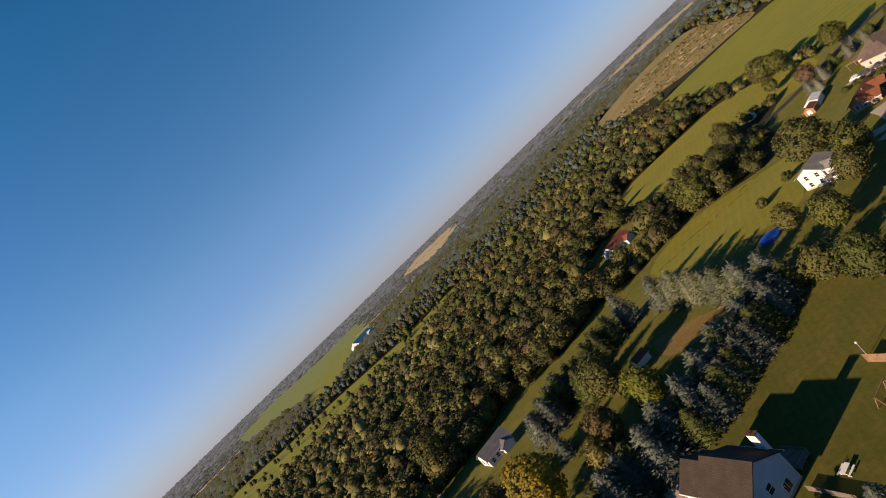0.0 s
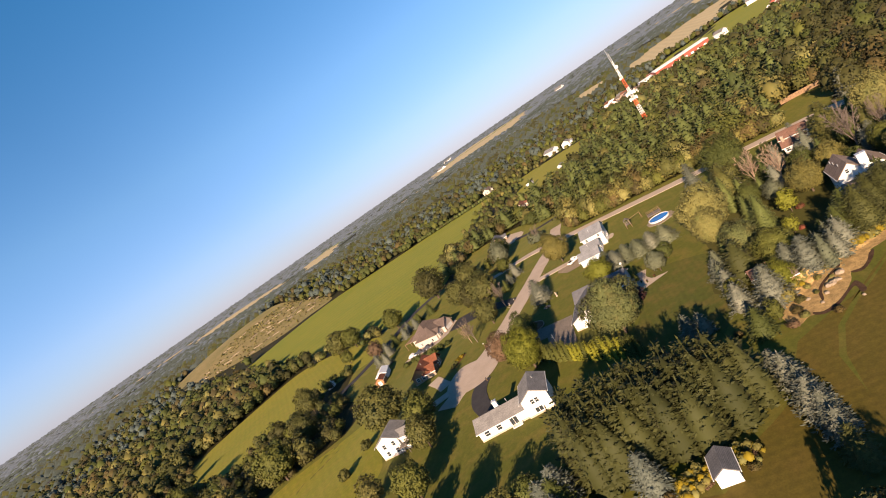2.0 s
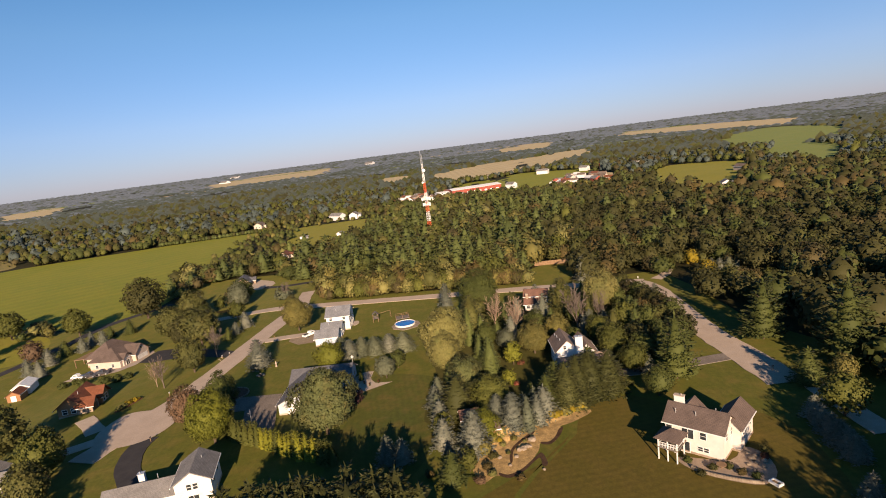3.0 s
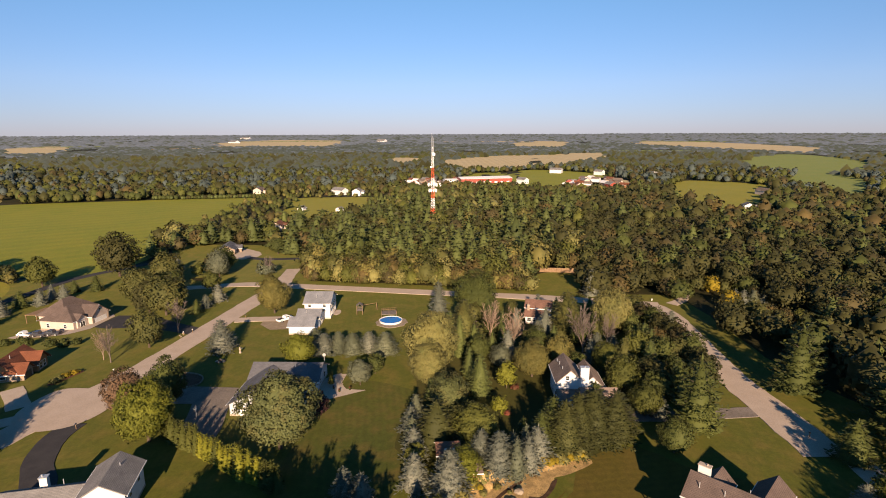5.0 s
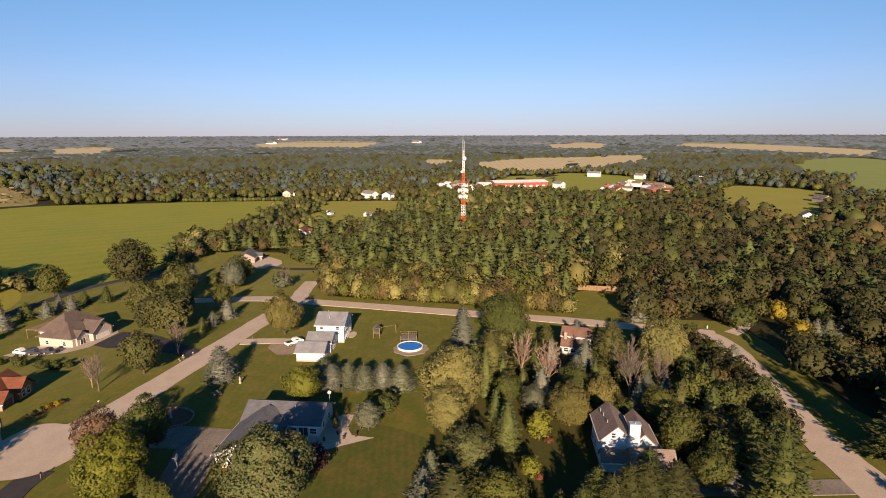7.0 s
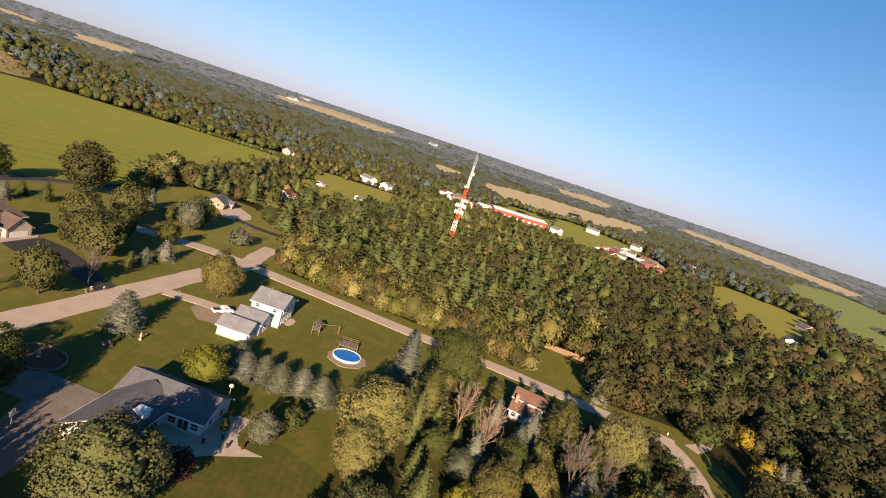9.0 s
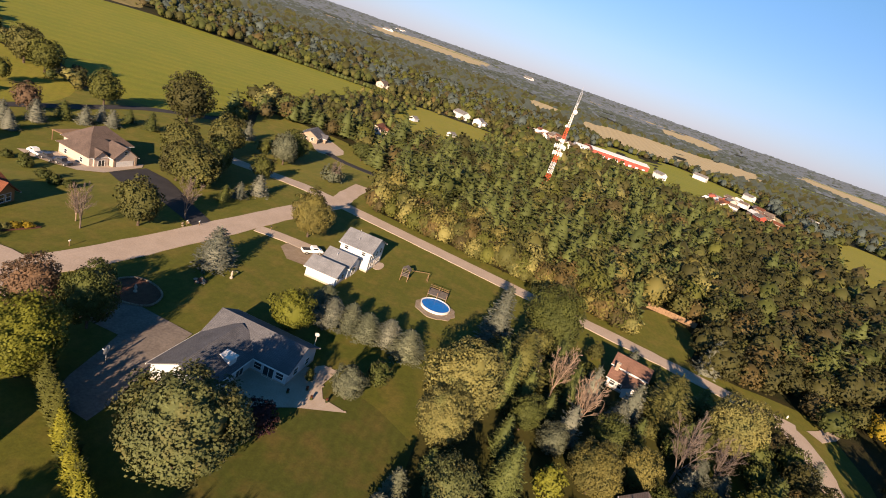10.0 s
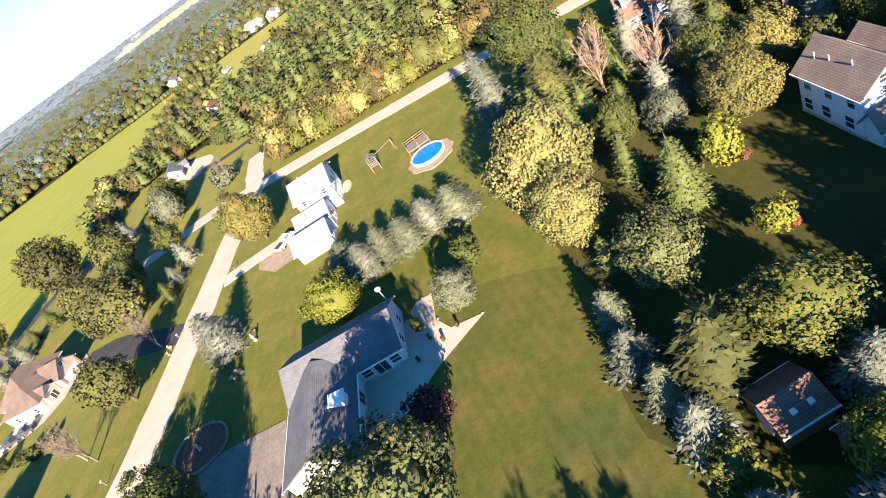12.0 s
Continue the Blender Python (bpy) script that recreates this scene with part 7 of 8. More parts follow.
for x, y in ((3.2, -5.6), (4.0, -5.2)):
    bar(bm, (3.6, -5.4, 2.4), (x, y, 0), 0.06, 6)
part("swing_beam", bm, M["wood"], play)


# ---- vehicles ----
def truck(x, y, turn, paint, label, long=5.2):
    is_truck = "truck" in label or "pickup" in label
    root = thing("pickup_truck" if is_truck else "car", (x, y, height(x, y) + 0.26), label, "truck" if is_truck else "car", turn)
    prof = [(-long / 2, 0.45), (-long / 2, 1.05), (-0.4, 1.08), (-0.2, 1.75), (1.15, 1.75), (1.75, 1.12), (long / 2 - 0.1, 1.0), (long / 2, 0.5)]
    bm = bmesh.new()
    sides = [[bm.verts.new((px, s * 0.95 if pz < 1.3 else s * 0.8, pz)) for px, pz in prof] for s in (-1, 1)]
    for k in range(len(prof)):
        j = (k + 1) % len(prof)
        bm.faces.new((sides[0][k], sides[0][j], sides[1][j], sides[1][k]))
    bm.faces.new(sides[0][::-1])
    bm.faces.new(sides[1])
    bmesh.ops.recalc_face_normals(bm, faces=bm.faces[:])
    bmesh.ops.bevel(bm, geom=bm.edges[:], offset=0.05, segments=2, affect="EDGES")
    part("body", bm, M[paint], root)
    for s in (-1, 1):
        bm = bmesh.new()
        box(bm, -0.1, s * 0.86 - 0.05, 1.18, 1.1, s * 0.86 + 0.05, 1.62)
        part("side_window", bm, M["glass"], root)
    bm = bmesh.new()
    slab(bm, [(1.2, -0.72, 1.72), (1.72, -0.78, 1.18), (1.72, 0.78, 1.18), (1.2, 0.72, 1.72)], 0.04)
    part("windscreen", bm, M["glass"], root)
    bm = bmesh.new()
    box(bm, -long / 2 + 0.1, -0.8, 1.06, -0.5, 0.8, 1.1)
    part("bed", bm, M["car_dark"], root)
    for wx in (-long / 2 + 1.0, long / 2 - 0.95):
        for s in (-1, 1):
            bm = bmesh.new()
            bar(bm, (wx, s * 0.78, 0.36), (wx, s * 1.0, 0.36), 0.38, 14)
            w = part("wheel", bm, M["rubber"], root, "black tyre")
            bm = bmesh.new()
            bar(bm, (wx, s * 0.98, 0.36), (wx, s * 1.02, 0.36), 0.22, 10)
            part("rim", bm, M["steel"], w)
    return root


truck(177.0, 127.6, -25, "car_white", "white pickup truck parked on the gravel pad")
truck(150.0, 202.6, 100, "car_white", "white car parked beside the beige house", 4.6)
truck(151.2, 198.2, 105, "car_dark", "dark car parked beside the beige house", 4.6)
truck(152.6, 194.0, 110, "car_dark", "dark trailer parked on the apron", 4.2)


# ---- garden things ----
def stones(where, label, spots):
    for x, y, r in spots:
        bm = bmesh.new()
        bmesh.ops.create_icosphere(bm, subdivisions=2, radius=r)
        for v in bm.verts:
            v.co *= 0.8 + 0.4 * noise.noise(v.co * 1.7 + Vector((x, y, 0)))
            v.co.z *= 0.65
        ob = part("boulder", bm, M["rock"])
        ob.location = (x, y, height(x, y) + 0.1 + r * 0.25)
        tagged(ob, label, "boulder", where)


bed = sheet("flower_bed", [(130.6, 129.4), (133, 131.4), (136.2, 130.6), (137.4, 127), (136.4, 123.4), (133, 121.6), (130.2, 124), (129.6, 127)], M["mulch"], 0.2, "round mulched flower bed with stone edging", "flower bed", 3, 4)
edge = smooth_loop([(130.6, 129.4), (133, 131.4), (136.2, 130.6), (137.4, 127), (136.4, 123.4), (133, 121.6), (130.2, 124), (129.6, 127)], 6)
for k, (x, y) in enumerate(edge):
    bm = bmesh.new()
    rounded(bm, -0.28, -0.16, 0, 0.28, 0.16, 0.3, 0.04)
    ob = part("edging_stone", bm, M["rock"], bed)
    nx, ny = edge[(k + 1) % len(edge)]
    ob.matrix_world = pose(x, y, 0.15, 0, 0, math.degrees(math.atan2(ny - y, nx - x)))


def statue(x, y, label):
    """A plain small garden figure on a plinth."""
    bm = bmesh.new()
    prof = ((0.32, 0), (0.32, 0.3), (0.18, 0.36), (0.16, 0.8), (0.28, 0.9), (0.22, 1.25), (0.1, 1.4), (0.15, 1.55), (0.02, 1.72))
    rows = [[bm.verts.new((r * math.cos(k * math.tau / 12), r * math.sin(k * math.tau / 12), z)) for k in range(12)] for r, z in prof]
    for a, b in zip(rows, rows[1:]):
        for k in range(12):
            bm.faces.new((a[k], a[(k + 1) % 12], b[(k + 1) % 12], b[k]))
    bm.faces.new(rows[0][::-1])
    bm.faces.new(rows[-1])
    ob = part("garden_ornament", bm, M["concrete"])
    ob.location = (x, y, height(x, y) + 0.1)
    return tagged(ob, label, "ornament")


statue(151.8, 124.6, "pale stone garden ornament on the lawn")
statue(133.4, 126.6, "grey stone fountain in the flower bed")
stones("rock ring on lawn", "pale stone of a small ring on the lawn", [(145.2, 126.6, 0.5), (146.2, 125.6, 0.55), (145.6, 124.8, 0.5), (144.8, 125.6, 0.45), (146.6, 126.6, 0.35)])
bm = bmesh.new()
disc(bm, 145.7, 125.8, 0.05, 0.2, 1.3, 1.1, 20)
tagged(part("stone_bed", bm, M["mulch"]), "small oval bed of reddish mulch", "flower bed")


def dish_mast(x, y, z, turn, label, r=0.5, tall=1.2):
    root = thing("satellite_dish", (x, y, z), label, "satellite dish", turn)
    bm = bmesh.new()
    bar(bm, (0, 0, 0), (0, 0, tall), 0.05, 6)
    part("pole", bm, M["steel"], root)
    bm = bmesh.new()
    rows = [[bm.verts.new((s * r * math.cos(k * math.tau / 16), -0.12 * (1 - s * s) * 2 * r, tall + s * r * math.sin(k * math.tau / 16))) for k in range(16)] for s in (0.05, 0.4, 0.75, 1.0)]
    for a, b in zip(rows, rows[1:]):
        for k in range(16):
            bm.faces.new((a[k], a[(k + 1) % 16], b[(k + 1) % 16], b[k]))
    bmesh.ops.solidify(bm, geom=bm.faces[:], thickness=0.04)
    part("reflector", bm, M["trim"], root, "white reflector")
    bm = bmesh.new()
    bar(bm, (0, 0, tall - 0.3), (0, 0.6, tall), 0.025, 5)
    part("arm", bm, M["steel"], root)


# dish on a pole stands in for the basketball hoop by the drive
dish_mast(120.3, 110.8, 0.15, 30, "large white dish on a pole for a basketball hoop", 0.75, 2.2)
dish_mast(147.2, 96.4, 2.6, -60, "white satellite dish at the gable end", 0.4, 2.4)

patio = sheet("patio", [(142.2, 83.0), (136.2, 88.6), (130.5, 92.5), (128.6, 96.6), (131.6, 98.6), (137.6, 100.6), (138.4, 95.2), (141.6, 96.2), (147.8, 93.6), (148.6, 91.2), (143.6, 90.0), (141.4, 87.6)], M["concrete"], 0.19, "tan concrete patio beside the lawn", "patio", 1, 4)
stones("patio rocks", "small pale stone at the patio edge", [(148.2, 92.6, 0.36), (147.0, 91.2, 0.3), (145.0, 90.6, 0.34), (143.6, 89.8, 0.3), (142.2, 83.4, 0.2)])
for x, y in ((140.6, 90.4), (139.6, 88.4), (137.6, 91.6), (141.2, 86.6)):
    pot = thing("plant_pot", (x, y, 0.2), "small clay pot with a plant on the patio", "plant pot")
    bm = bmesh.new()
    bar(bm, (0, 0, 0), (0, 0, 0.4), 0.16, 10, 0.24)
    part("pot", bm, M["roof_terra"], pot)
    shared("foliage", SHAPES["shrub"][0], M["leaf_green"], pot).scale = (0.16, 0.16, 0.25)
    pot.children[-1].location.z = 0.35
plant("col", "lime", 142.8, 92.2, 3.6, 0.7, "at the gable end")

fence = thing("fence", (35.6, 87.8, 0.1), "weathered wooden privacy fence on the lawn", "fence", -69)
for k in range(6):
    bm = bmesh.new()
    box(bm, 2.3 * k - 0.07, -0.07, -0.2, 2.3 * k + 0.07, 0.07, 1.95)
    part("post", bm, M["wood"], fence)
for z in (0.4, 1.5):
    bm = bmesh.new()
    box(bm, 0, 0.07, z, 11.5, 0.11, z + 0.1)
    part("rail", bm, M["wood"], fence)
for k in range(72):
    bm = bmesh.new()
    box(bm, 0.16 * k, -0.02, 0.05, 0.16 * k + 0.145, 0.012, 1.8 + 0.03 * ((k * 7) % 3))
    part("board", bm, M["wood"], fence)
pole = thing("lamp_post", (36.6, 88.8, 0.1), "thin post at the fence end", "post")
bm = bmesh.new()
bar(bm, (0, 0, 0), (0, 0, 3.0), 0.06, 8)
part("pole", bm, M["steel"], pole)
bm = bmesh.new()
rounded(bm, -0.15, -0.15, 3.0, 0.15, 0.15, 3.35, 0.04)
part("lantern", bm, M["trim"], pole)

swing = thing("swing_set", (30.6, 79.4, 0.1), "orange wooden swing set in the yard", "swing set", 24)
for x in (-1.8, 1.8):
    for y in (-0.9, 0.9):
        bm = bmesh.new()
        bar(bm, (x, y, 0), (x, 0, 2.3), 0.07, 6)
        part("leg", bm, M["wood"], swing)
bm = bmesh.new()
bar(bm, (-2, 0, 2.3), (2, 0, 2.3), 0.08, 6)
part("beam", bm, M["wood"], swing)
for x in (-0.8, 0.6):
    bm = bmesh.new()
    for s in (-0.2, 0.2):
        bar(bm, (x + s, 0, 2.3), (x + s, 0, 0.5), 0.02, 4)
    box(bm, x - 0.28, -0.12, 0.46, x + 0.28, 0.12, 0.5)
    part("swing_seat", bm, M["roof_terra"], swing)
ring = thing("climbing_dome", (34.2, 81.2, 0.1), "round orange climbing frame", "playset")
for k in range(8):
    a = k * math.tau / 8
    bm = bmesh.new()
    bar(bm, (1.3 * math.cos(a), 1.3 * math.sin(a), 0), (0.6 * math.cos(a), 0.6 * math.sin(a), 1.2), 0.06, 5)
    bar(bm, (1.3 * math.cos(a), 1.3 * math.sin(a), 0.15), (1.3 * math.cos(a + math.tau / 8), 1.3 * math.sin(a + math.tau / 8), 0.15), 0.09, 5)
    bar(bm, (0.6 * math.cos(a), 0.6 * math.sin(a), 1.2), (0.6 * math.cos(a + math.tau / 8), 0.6 * math.sin(a + math.tau / 8), 1.2), 0.06, 5)
    part("strut", bm, M["wood"], ring)
bench = thing("picnic_table", (17.8, 75.0, 0.1), "white picnic table on the lawn", "table", 24)
for y0, y1, z in ((-0.4, 0.4, 0.75), (-0.95, -0.65, 0.45), (0.65, 0.95, 0.45)):
    bm = bmesh.new()
    box(bm, -1.0, y0, z - 0.06, 1.0, y1, z)
    part("tabletop" if z > 0.6 else "seat", bm, M["trim"], bench)
for x in (-0.7, 0.7):
    bm = bmesh.new()
    bar(bm, (x, -0.9, 0), (x, 0.3, 0.72), 0.05, 5)
    bar(bm, (x, 0.9, 0), (x, -0.3, 0.72), 0.05, 5)
    part("leg", bm, M["trim"], bench)
low_fence = thing("fence", (12.4, 77.3, 0.1), "low weathered fence beside the white house", "fence", -68)
for k in range(38):
    bm = bmesh.new()
    box(bm, 0.2 * k, -0.02, 0.0, 0.2 * k + 0.17, 0.02, 1.1)
    part("board", bm, M["deck"], low_fence)
tarp = thing("covered_pool", (63.0, 146.6, 0.1), "blue tarpaulin over a low round pool in shade", "cover")
bm = bmesh.new()
disc(bm, 0, 0, 0, 0.9, 3.2, 2.6, 28)
bmesh.ops.bevel(bm, geom=[e for e in bm.edges if e.verts[0].co.z > 0.5 and e.verts[1].co.z > 0.5], offset=0.15, segments=2, affect="EDGES")
part("cover", bm, M["blue_tarp"], tarp)

# rocky garden with a dark painted trench beside the wide yard
sheet("rock_garden", [(110.9, 54.3), (113.5, 52.2), (116.6, 49.2), (120.7, 47.5), (124.2, 44.9), (127.3, 40.4), (130.3, 34.7), (129.0, 32.5), (124.7, 35.8), (122.9, 38.3), (121.6, 37.9), (117.5, 38.8), (115.7, 39.9), (115.9, 41.7), (113.1, 41.7), (107.9, 43.3), (104.9, 46.0), (104.6, 48.2), (102.5, 49.8), (104.3, 52.0)], M["sand"], 0.118, "sandy earth bank with tall dry weeds", "garden bed", 3, 4, 0.4)
# flat sheets; their dark colour stands in for the trench's depth and shade
sheet("dry_stream", [(105.8, 47.8), (105.4, 46.1), (107.3, 44.0), (110.3, 42.5), (112.9, 41.2), (111.0, 40.0), (109.2, 39.5), (108.5, 40.3), (111.1, 41.1), (109.9, 42.0), (106.6, 43.5), (104.5, 45.5), (104.8, 47.4)], M["trench_earth"], 0.126, "flat winding band coloured dark as a sunken trench", "hollow", 3, 3)
sheet("dry_stream", [(116.5, 41.6), (116.8, 40.0), (118.9, 39.0), (121.5, 38.6), (122.4, 37.8), (119.3, 38.1), (116.0, 39.5), (115.7, 41.2)], M["trench_earth"], 0.127, "flat winding band coloured dark as a sunken trench", "hollow", 3, 3)
sheet("dry_stream", [(109.1, 46.4), (112.6, 47.0), (115.6, 46.3), (118.5, 44.8), (120.7, 43.4), (119.2, 43.5), (116.4, 45.2), (113.0, 46.4), (109.5, 46.0)], M["trench_earth"], 0.128, "flat winding band coloured dark as a sunken trench", "hollow", 3, 3)
# the cut bank: a rough sandy face that drops from the spruces to the hollow
back = smooth_loop([(114.6, 52.4), (118.3, 50.1), (122.4, 47.7), (125.7, 44.5), (128.8, 39.9), (132.1, 34.8)], 9, False)
front = smooth_loop([(110.9, 51.2), (113.8, 48.9), (118.1, 46.6), (121.8, 43.7), (124.2, 39.8), (128.2, 35.6)], 9, False)
steps = [(0.0, 0.0), (0.06, 1.1), (0.16, 1.7), (0.3, 1.75), (0.42, 1.2), (0.5, 0.75), (0.66, 0.5), (0.82, 0.32), (1.0, 0.0)]
grid = []
for k, ((x0, y0), (x1, y1)) in enumerate(zip(back, front)):
    end = min(1.0, 4 * min(k, len(back) - 1 - k) / (len(back) - 1))
    grid.append([(x0 + (x1 - x0) * u + float(RNG.normal(0, 0.14)), y0 + (y1 - y0) * u + float(RNG.normal(0, 0.14)), height(x0, y0) + 0.12 + h * end * float(RNG.uniform(0.75, 1.25))) for u, h in steps])
bm = bmesh.new()
vg = [[bm.verts.new(p) for p in row] for row in grid]
for r0, r1 in zip(vg, vg[1:]):
    for k in range(len(steps) - 1):
        bm.faces.new((r0[k], r1[k], r1[k + 1], r0[k + 1]))
bmesh.ops.recalc_face_normals(bm, faces=bm.faces)
tagged(part("sandy_bank", bm, M["sand"]), "rough orange-tan sandy bank cut below the spruces", "earth bank")
stones("rock garden", "pale limestone boulder in the rock garden", [(117.0, 43.3, 0.95), (114.5, 43.7, 0.70), (113.7, 44.5, 0.90), (113.3, 45.3, 0.75), (111.0, 45.5, 0.60), (108.1, 46.2, 0.45), (107.5, 40.0, 0.40), (120.7, 47.4, 0.40), (122.3, 44.0, 0.45), (112.1, 50.3, 0.70), (111.4, 50.8, 0.60), (110.3, 48.6, 0.50)])
for x, y, r, c in ((124.6, 42.4, 1.0, "yellow"), (120.2, 45.4, 0.9, "straw"), (117.0, 47.0, 0.9, "yellow"), (114.6, 48.8, 0.9, "straw"), (112.0, 47.2, 0.6, "olive"), (116.4, 44.8, 0.5, "straw"), (121.0, 46.4, 1.0, "straw"), (110.4, 49.8, 1.2, "rust"), (107.0, 50.2, 1.1, "rust"), (105.0, 48.8, 1.0, "straw"), (127.2, 38.0, 1.0, "straw"),
                   (102.6, 50.6, 1.3, "brown"), (104.2, 43.6, 1.0, "rust")):
    plant("shrub", c, x, y, r * 1.1, r, "in the rock garden")
for x, y, r, c in ((72.4, 55.4, 1.2, "brown"), (70.2, 54.4, 1.0, "rust"), (67.4, 60.6, 1.1, "brown"), (66.0, 63.0, 1.4, "yellow"), (65.0, 65.8, 1.3, "rust"), (68.6, 62.6, 1.2, "straw"), (72.6, 58.6, 0.9, "rust")):
    plant("shrub", c, x, y, r * 1.1, r, "around the plantation shed")

# stone garden on the terrace of the cream house
sheet("stone_terrace", [(113.4, 17.4), (109.6, 15.2), (107.4, 10.4), (106.8, 5.2), (110.4, 2.6), (115.6, 3.2), (117.6, 6.2), (113.2, 9.0)], M["stone_wall"], 0.17, "paved terrace with rock garden", "terrace", 3, 4)
wall_pts = smooth_loop([(110.2, 15.4), (108.6, 13.2), (107.6, 10.2), (107.0, 7.4), (106.9, 5.4)], 7, False)
terrace_wall = thing("garden_wall", (0, 0, 0.1), "low curved stone garden wall", "wall")
for (x, y), (u, v) in zip(wall_pts, wall_pts[1:]):
    bm = bmesh.new()
    rounded(bm, -0.22, -0.18, 0, 0.22, 0.18, 0.5, 0.05)
    ob = part("stone", bm, M["rock"], terrace_wall)
    ob.matrix_world = pose((x + u) / 2, (y + v) / 2, 0.2, 0, 0, math.degrees(math.atan2(v - y, u - x)))
stones("terrace rocks", "tan boulder in the terrace garden", [(113.8, 5.6, 0.7), (114.8, 4.8, 0.6), (112.6, 5.0, 0.6), (115.6, 5.8, 0.5), (113.2, 3.8, 0.7), (111.6, 4.2, 0.5), (112.0, 6.4, 0.5), (116.0, 4.2, 0.5), (110.6, 5.8, 0.4)])
for x, y, c in ((112.2, 15.8, "green"), (110.4, 12.2, "olivedark"), (109.4, 8.0, "rust"), (108.6, 6.0, "green"), (111.0, 9.6, "olive"), (114.4, 3.4, "red"), (116.6, 3.0, "yellow"), (108.4, 14.2, "olivedark")):
    plant("shrub", c, x, y, 1.2, 0.9, "in the terrace garden")
table = thing("patio_table", (110.6, 10.8, 0.2), "round tan patio table", "table")
bm = bmesh.new()
disc(bm, 0, 0, 0.7, 0.76, 0.8, 0.8, 20)
part("tabletop", bm, M["wood"], table)
bm = bmesh.new()
bar(bm, (0, 0, 0), (0, 0, 0.7), 0.1, 8)
part("pedestal", bm, M["wood"], table)
tub = thing("hot_tub", (107.2, 3.6, 0.1), "white-rimmed sunken tub at the terrace end", "tub", 40)
bm = bmesh.new()
for x0, y0, x1, y1 in ((-0.9, -0.6, 0.9, -0.42), (-0.9, 0.42, 0.9, 0.6), (-0.9, -0.42, -0.72, 0.42), (0.72, -0.42, 0.9, 0.42)):
    box(bm, x0, y0, 0, x1, y1, 0.45)
part("rim", bm, M["trim"], tub)
bm = bmesh.new()
box(bm, -0.72, -0.42, 0, 0.72, 0.42, 0.2)
part("basin", bm, M["wood"], tub)

# street furniture
for x, y, s in ((157.6, 148.6, 1), (131.6, 145.6, 1), (175.6, 141.0, 0), (109.6, 130.6, 0), (160.0, 147.6, 1), (226.6, 21.6, 0), (150.0, -6.6, 0)):
    box_root = thing("mailbox", (x, y, 0.1), "roadside mailbox on a post", "mailbox", 20)
    bm = bmesh.new()
    box(bm, -0.06, -0.06, 0, 0.06, 0.06, 1.05)
    part("post", bm, M["wood"], box_root)
    bm = bmesh.new()
    rounded(bm, -0.25, -0.11, 1.05, 0.25, 0.11, 1.3, 0.05)
    part("box", bm, M["trim" if s else "car_dark"], box_root)
stones("mailbox stones", "pale stone at the driveway mouth", [(158.6, 149.6, 0.5), (157.2, 149.6, 0.4), (156.4, 148.4, 0.4)])
sheet("shrub_bed", [(122.2, 155.4), (126, 156.4), (129.8, 155.2), (130.4, 153.8), (126, 153.8), (122.4, 154.0)], M["mulch"], 0.18, "long mulched bed by the street", "flower bed", 3, 4)
for x, y in ((123.4, 154.8), (125.0, 155.2), (126.8, 155.2), (128.6, 154.8)):
    plant("shrub", "gold" if x > 126 else "straw", x, y, 1.3, 1.25, "in the long street bed")
brown_fence = thing("fence", (262.0, 61.0, 0.1), "orange-brown board fence at the wood's edge", "fence", -78)
for k in range(16):
    bm = bmesh.new()
    box(bm, 1.0 * k, -0.03, 0, 1.0 * k + 0.96, 0.03, 1.9)
    part("panel", bm, M["wood"], brown_fence)
plant("shrub", "red", 153.6, 51.0, 1.2, 1.3, "under a young tree")
plant("shrub", "red", 141.4, 50.2, 1.0, 1.0, "under a young tree")

# tall trees south-west of the yards, whose shade falls across the red-brown roof and the cream house's lawn
grove("south-west of the red-roofed house", [
    ("dec", "olive", -9, 45, 14, 5.5), ("dec", "olive", -15, 58, 13, 5.0), ("dec", "green", -14, 36, 14, 5.5), ("dec", "olive", -20, 44, 14, 5.5), ("dec", "olivedark", -6, 33, 14, 5.5), ("dec", "olive", 2, 31, 14, 5.5), ("dec", "green", -21, 52, 14, 5.5), ("dec", "olivedark", -3, 40, 14, 5.0), ("dec", "purple", 9.5, 45.0, 5.0, 2.4), ("dec", "purple", 12.5, 41.0, 5.0, 2.2), ("dec", "olive", 6, 20, 17, 7),
    ("spruce", "blue", 8.5, 54.5, 7, 2.4), ("spruce", "blue", 11.5, 60.5, 5, 1.8), ("dec", "green", -14, 52, 14, 5.5), ("dec", "olive", 12, 16, 18, 7),
])
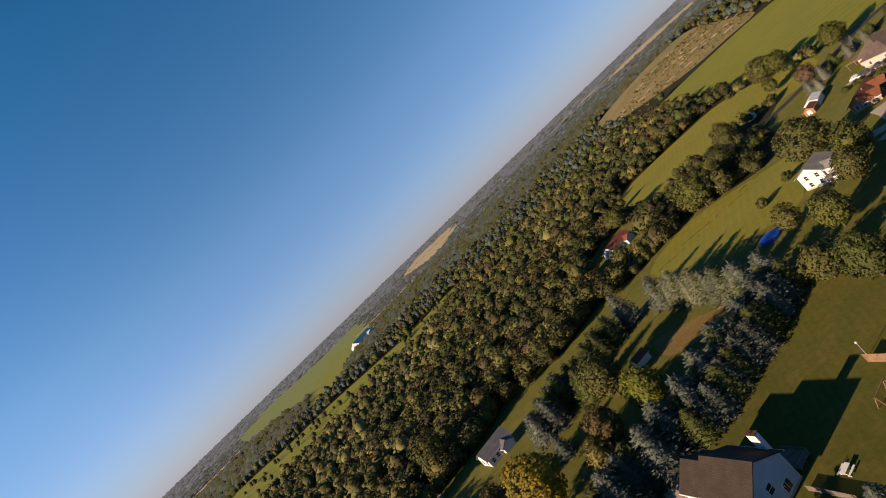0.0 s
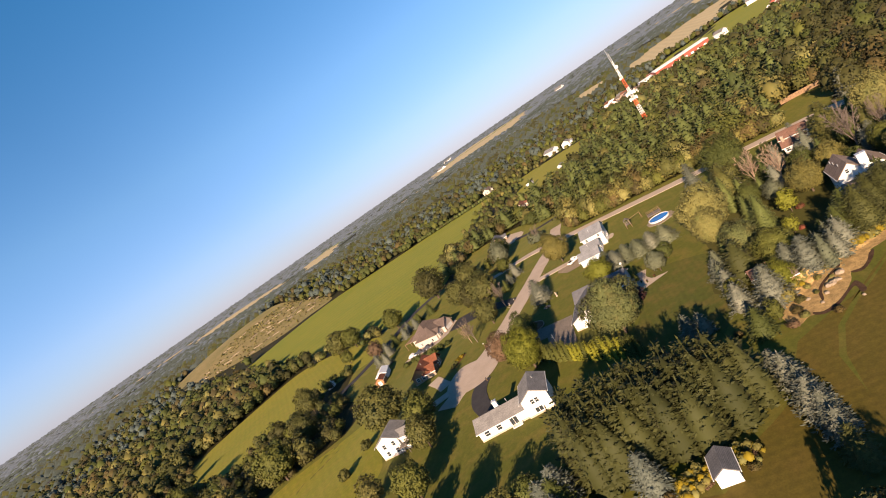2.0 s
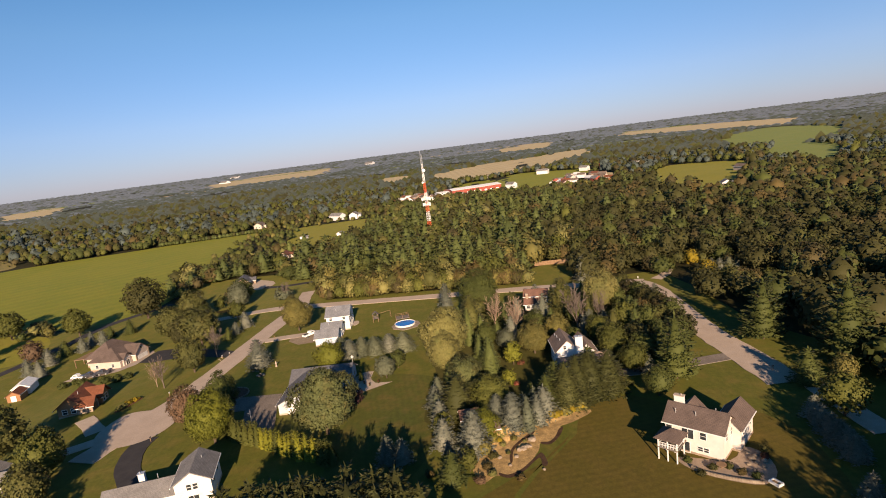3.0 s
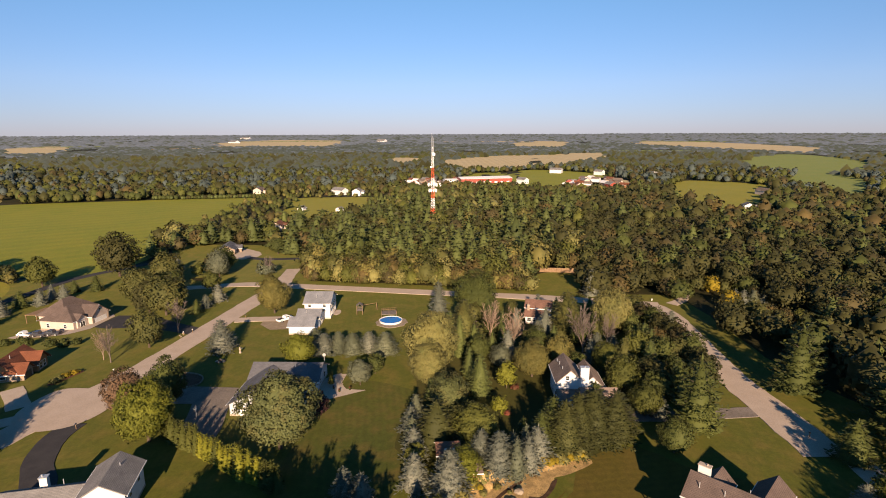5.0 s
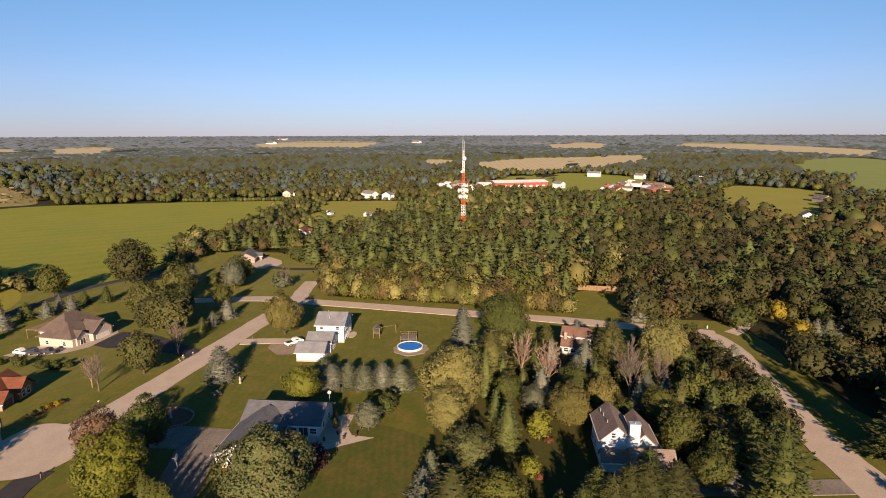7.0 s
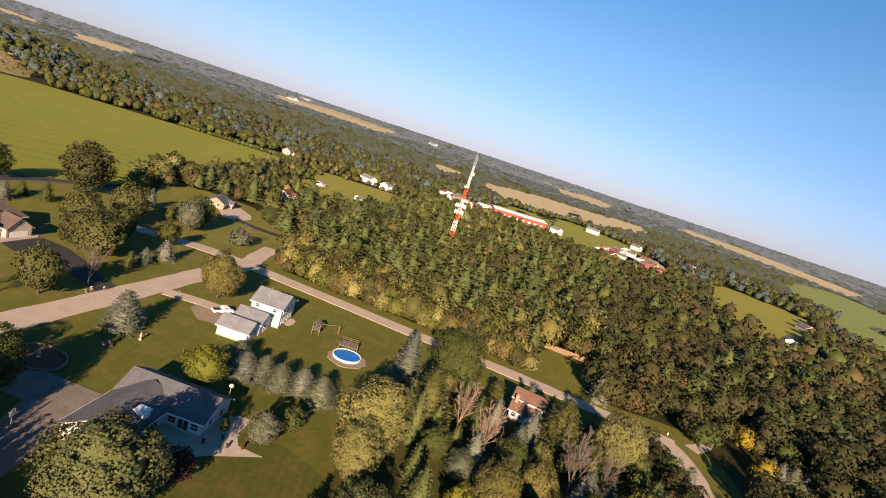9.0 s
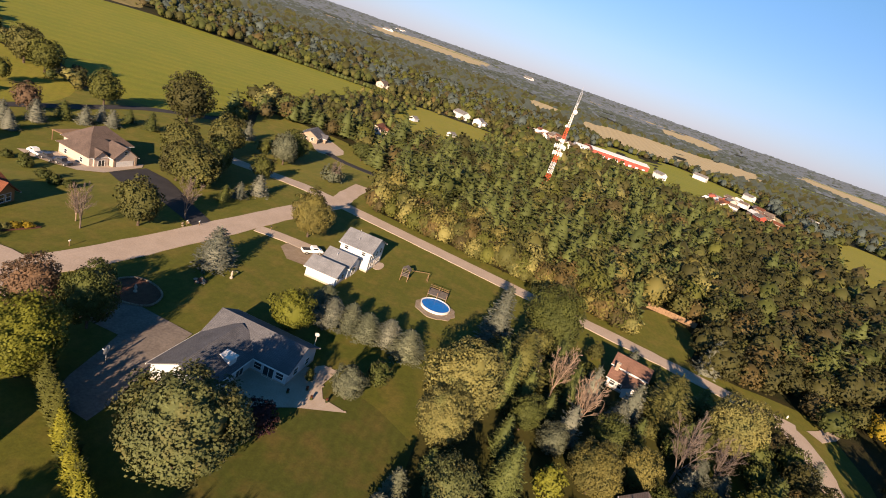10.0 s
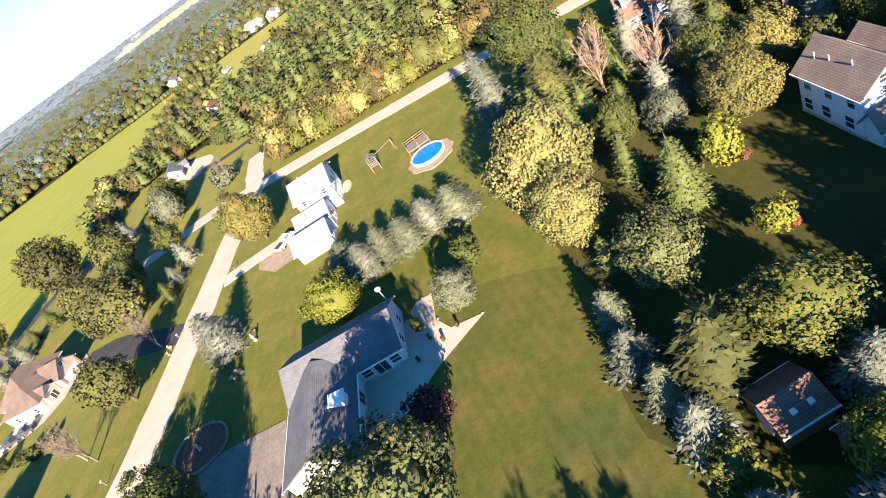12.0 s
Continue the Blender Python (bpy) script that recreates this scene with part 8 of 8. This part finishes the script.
grove("beside the south road", [
    ("dec", "green", 202.5, 19.5, 8.5, 3.4), ("dec", "olivedark", 191.0, 14.5, 9.0, 3.6), ("dec", "green", 182.0, 11.0, 8.5, 3.4), ("spruce", "green", 209.0, 26.0, 8.0, 2.8), ("dec", "rust", 187.0, 19.0, 7.0, 3.0),
    ("dec", "olive", 178.5, 15.0, 8.0, 3.2), ("dec", "olivedark", 173.0, 11.0, 8.0, 3.2), ("dec", "green", 197.0, 26.0, 8.0, 3.2), ("spruce", "blue", 206.5, 14.0, 6.0, 2.2), ("dec", "green", 168.0, 16.0, 7.5, 3.0), ("dec", "lime", 178.0, 24.5, 9.5, 3.8),
    ("dec", "olivedark", 196.5, 17.8, 8.5, 3.4), ("dec", "umber", 186.0, 13.5, 8.0, 3.2), ("dec", "green", 176.5, 18.5, 9.0, 3.6), ("dec", "olivedark", 168.5, 9.5, 9.0, 3.6), ("dec", "green", 163.5, 11.5, 9.0, 3.6), ("spruce", "green", 160.0, 16.0, 9.5, 3.0),
    ("dec", "umber", 206.0, 22.0, 8.0, 3.4), ("dec", "olive", 213.0, 24.5, 8.5, 3.4), ("dec", "olivedark", 162.0, 21.0, 9.0, 3.6), ("dec", "green", 156.0, 20.5, 8.5, 3.4), ("spruce", "pine", 171.5, 21.5, 9.0, 2.6), ("spruce", "pine", 184.5, 22.5, 9.0, 2.6),
])
grove("by the street bend", [
    ("spruce", "blue", 236.8, -8.0, 6.0, 2.1), ("spruce", "blue", 238.1, -11.0, 5.6, 2.0), ("spruce", "sage", 238.6, -14.2, 5.8, 2.1), ("spruce", "blue", 239.2, -17.4, 5.2, 1.9), ("spruce", "blue", 239.9, -20.6, 5.0, 1.8),
])
grove("beyond the wide yard", [
    ("dec", "olive", 55, 37, 10.5, 4.6), ("dec", "green", 51, 32, 11, 5.0), ("dec", "olive", 47, 29, 11, 5.0), ("spruce", "green", 43, 27, 11, 4.2),
])
grove("south of the cream house", [
    ("dec", "olive", 92, -22, 19, 8.0), ("dec", "green", 102, -30, 18, 8.0), ("pine", "green", 84, -8, 17, 6.0), ("dec", "olivedark", 110, -36, 18, 7.5), ("dec", "green", 76, -20, 17, 7.0),
])

# a pale hydrant at the street corner and a marker post on the verge
hydrant = thing("hydrant", (233.7, 18.1, height(233.7, 18.1) + 0.08), "pale fire hydrant at the street corner", "hydrant")
bm = bmesh.new()
disc(bm, 0, 0, 0, 0.08, 0.2, 0.2, 12)
bar(bm, (0, 0, 0.06), (0, 0, 0.62), 0.13, 10)
part("barrel", bm, M["trim"], hydrant)
bm = bmesh.new()
bar(bm, (0, 0, 0.62), (0, 0, 0.82), 0.16, 10, 0.05)
part("bonnet", bm, M["trim"], hydrant)
for a in (0, 2.1, 4.2):
    bm = bmesh.new()
    bar(bm, (0.1 * math.cos(a), 0.1 * math.sin(a), 0.45), (0.24 * math.cos(a), 0.24 * math.sin(a), 0.45), 0.07, 8)
    part("nozzle", bm, M["trim"], hydrant)
marker = thing("marker_post", (192.6, 12.6, height(192.6, 12.6) + 0.08), "pale wooden marker post on the road verge", "post")
bm = bmesh.new()
rounded(bm, -0.09, -0.09, 0, 0.09, 0.09, 1.15, 0.015)
part("post", bm, M["trim"], marker)
bm = bmesh.new()
rounded(bm, -0.13, -0.13, 1.15, 0.13, 0.13, 1.22, 0.015)
part("cap", bm, M["trim"], marker)

# the shady lot between the houses: many young spruces and broadleaf trees
LOT = [(169, 50), (166, 60), (170, 74), (184, 78), (206, 68), (212, 50), (206, 30), (190, 22), (170, 18), (164, 24), (170, 36), (174, 44)]
taken = [(o.location.x, o.location.y) for o in scene.objects if o.parent is None and o.get("category") in ("tree", "house", "shed", "shrub")]
for _ in range(420):
    x, y = float(RNG.uniform(162, 214)), float(RNG.uniform(16, 80))
    if not inside(np.array([x]), np.array([y]), LOT)[0] or min(math.hypot(x - a, y - b) for a, b in taken) < 4.1 or math.hypot(x - 201, y - 52) < 8 or math.hypot(x - 153, y - 38) < 9.5:
        continue
    taken.append((x, y))
    r = float(RNG.uniform(1.6, 2.7))
    k = RNG.uniform(0, 1)
    if k < 0.66:
        plant("spruce", "pine" if k < 0.4 else "olive" if k < 0.58 else "blue", x, y, r * 3.6, r * 0.9, "among the young trees")
    else:
        plant("dec", "green" if k < 0.8 else "lime" if k < 0.92 else "olive", x, y, r * 2.3 + 0.8, r * 1.1, "among the young trees")

# dry golden weeds round the sandy bank and the plantation shed
n = 420
u, w = RNG.uniform(0, 1, n), RNG.normal(0, 1, n)
x = np.concatenate([np.interp(u[:330], [0, 0.2, 0.4, 0.6, 0.8, 1], [113.4, 116.1, 121.9, 125.0, 126.8, 130.6]) + w[:330] * 0.5, 66 + 8 * u[330:] + w[330:] * 0.7])
y = np.concatenate([np.interp(u[:330], [0, 0.2, 0.4, 0.6, 0.8, 1], [54.5, 50.9, 47.6, 43.8, 39.3, 34.2]) + RNG.normal(0, 0.7, 330), 64.5 - 10 * u[330:] + w[330:] * 0.8])
sz = RNG.uniform(0.08, 0.19, n)
v, f, m, nm = place_many(MID_SHAPES[:6], np.stack([x, y, heights(x, y) + 0.1], 1), RNG.uniform(0, 6, n), np.stack([sz, sz * 0.9], 1), RNG.integers(0, 6, n), np.array([4, 10, 4, 11, 10, 11])[RNG.integers(0, 6, n)])
tagged(new("dry_weeds", mesh_of("dry_weeds", v, f, TINT_MATS, m, nm)), "tall dry golden weeds on sandy earth", "weeds", "", "stuff")
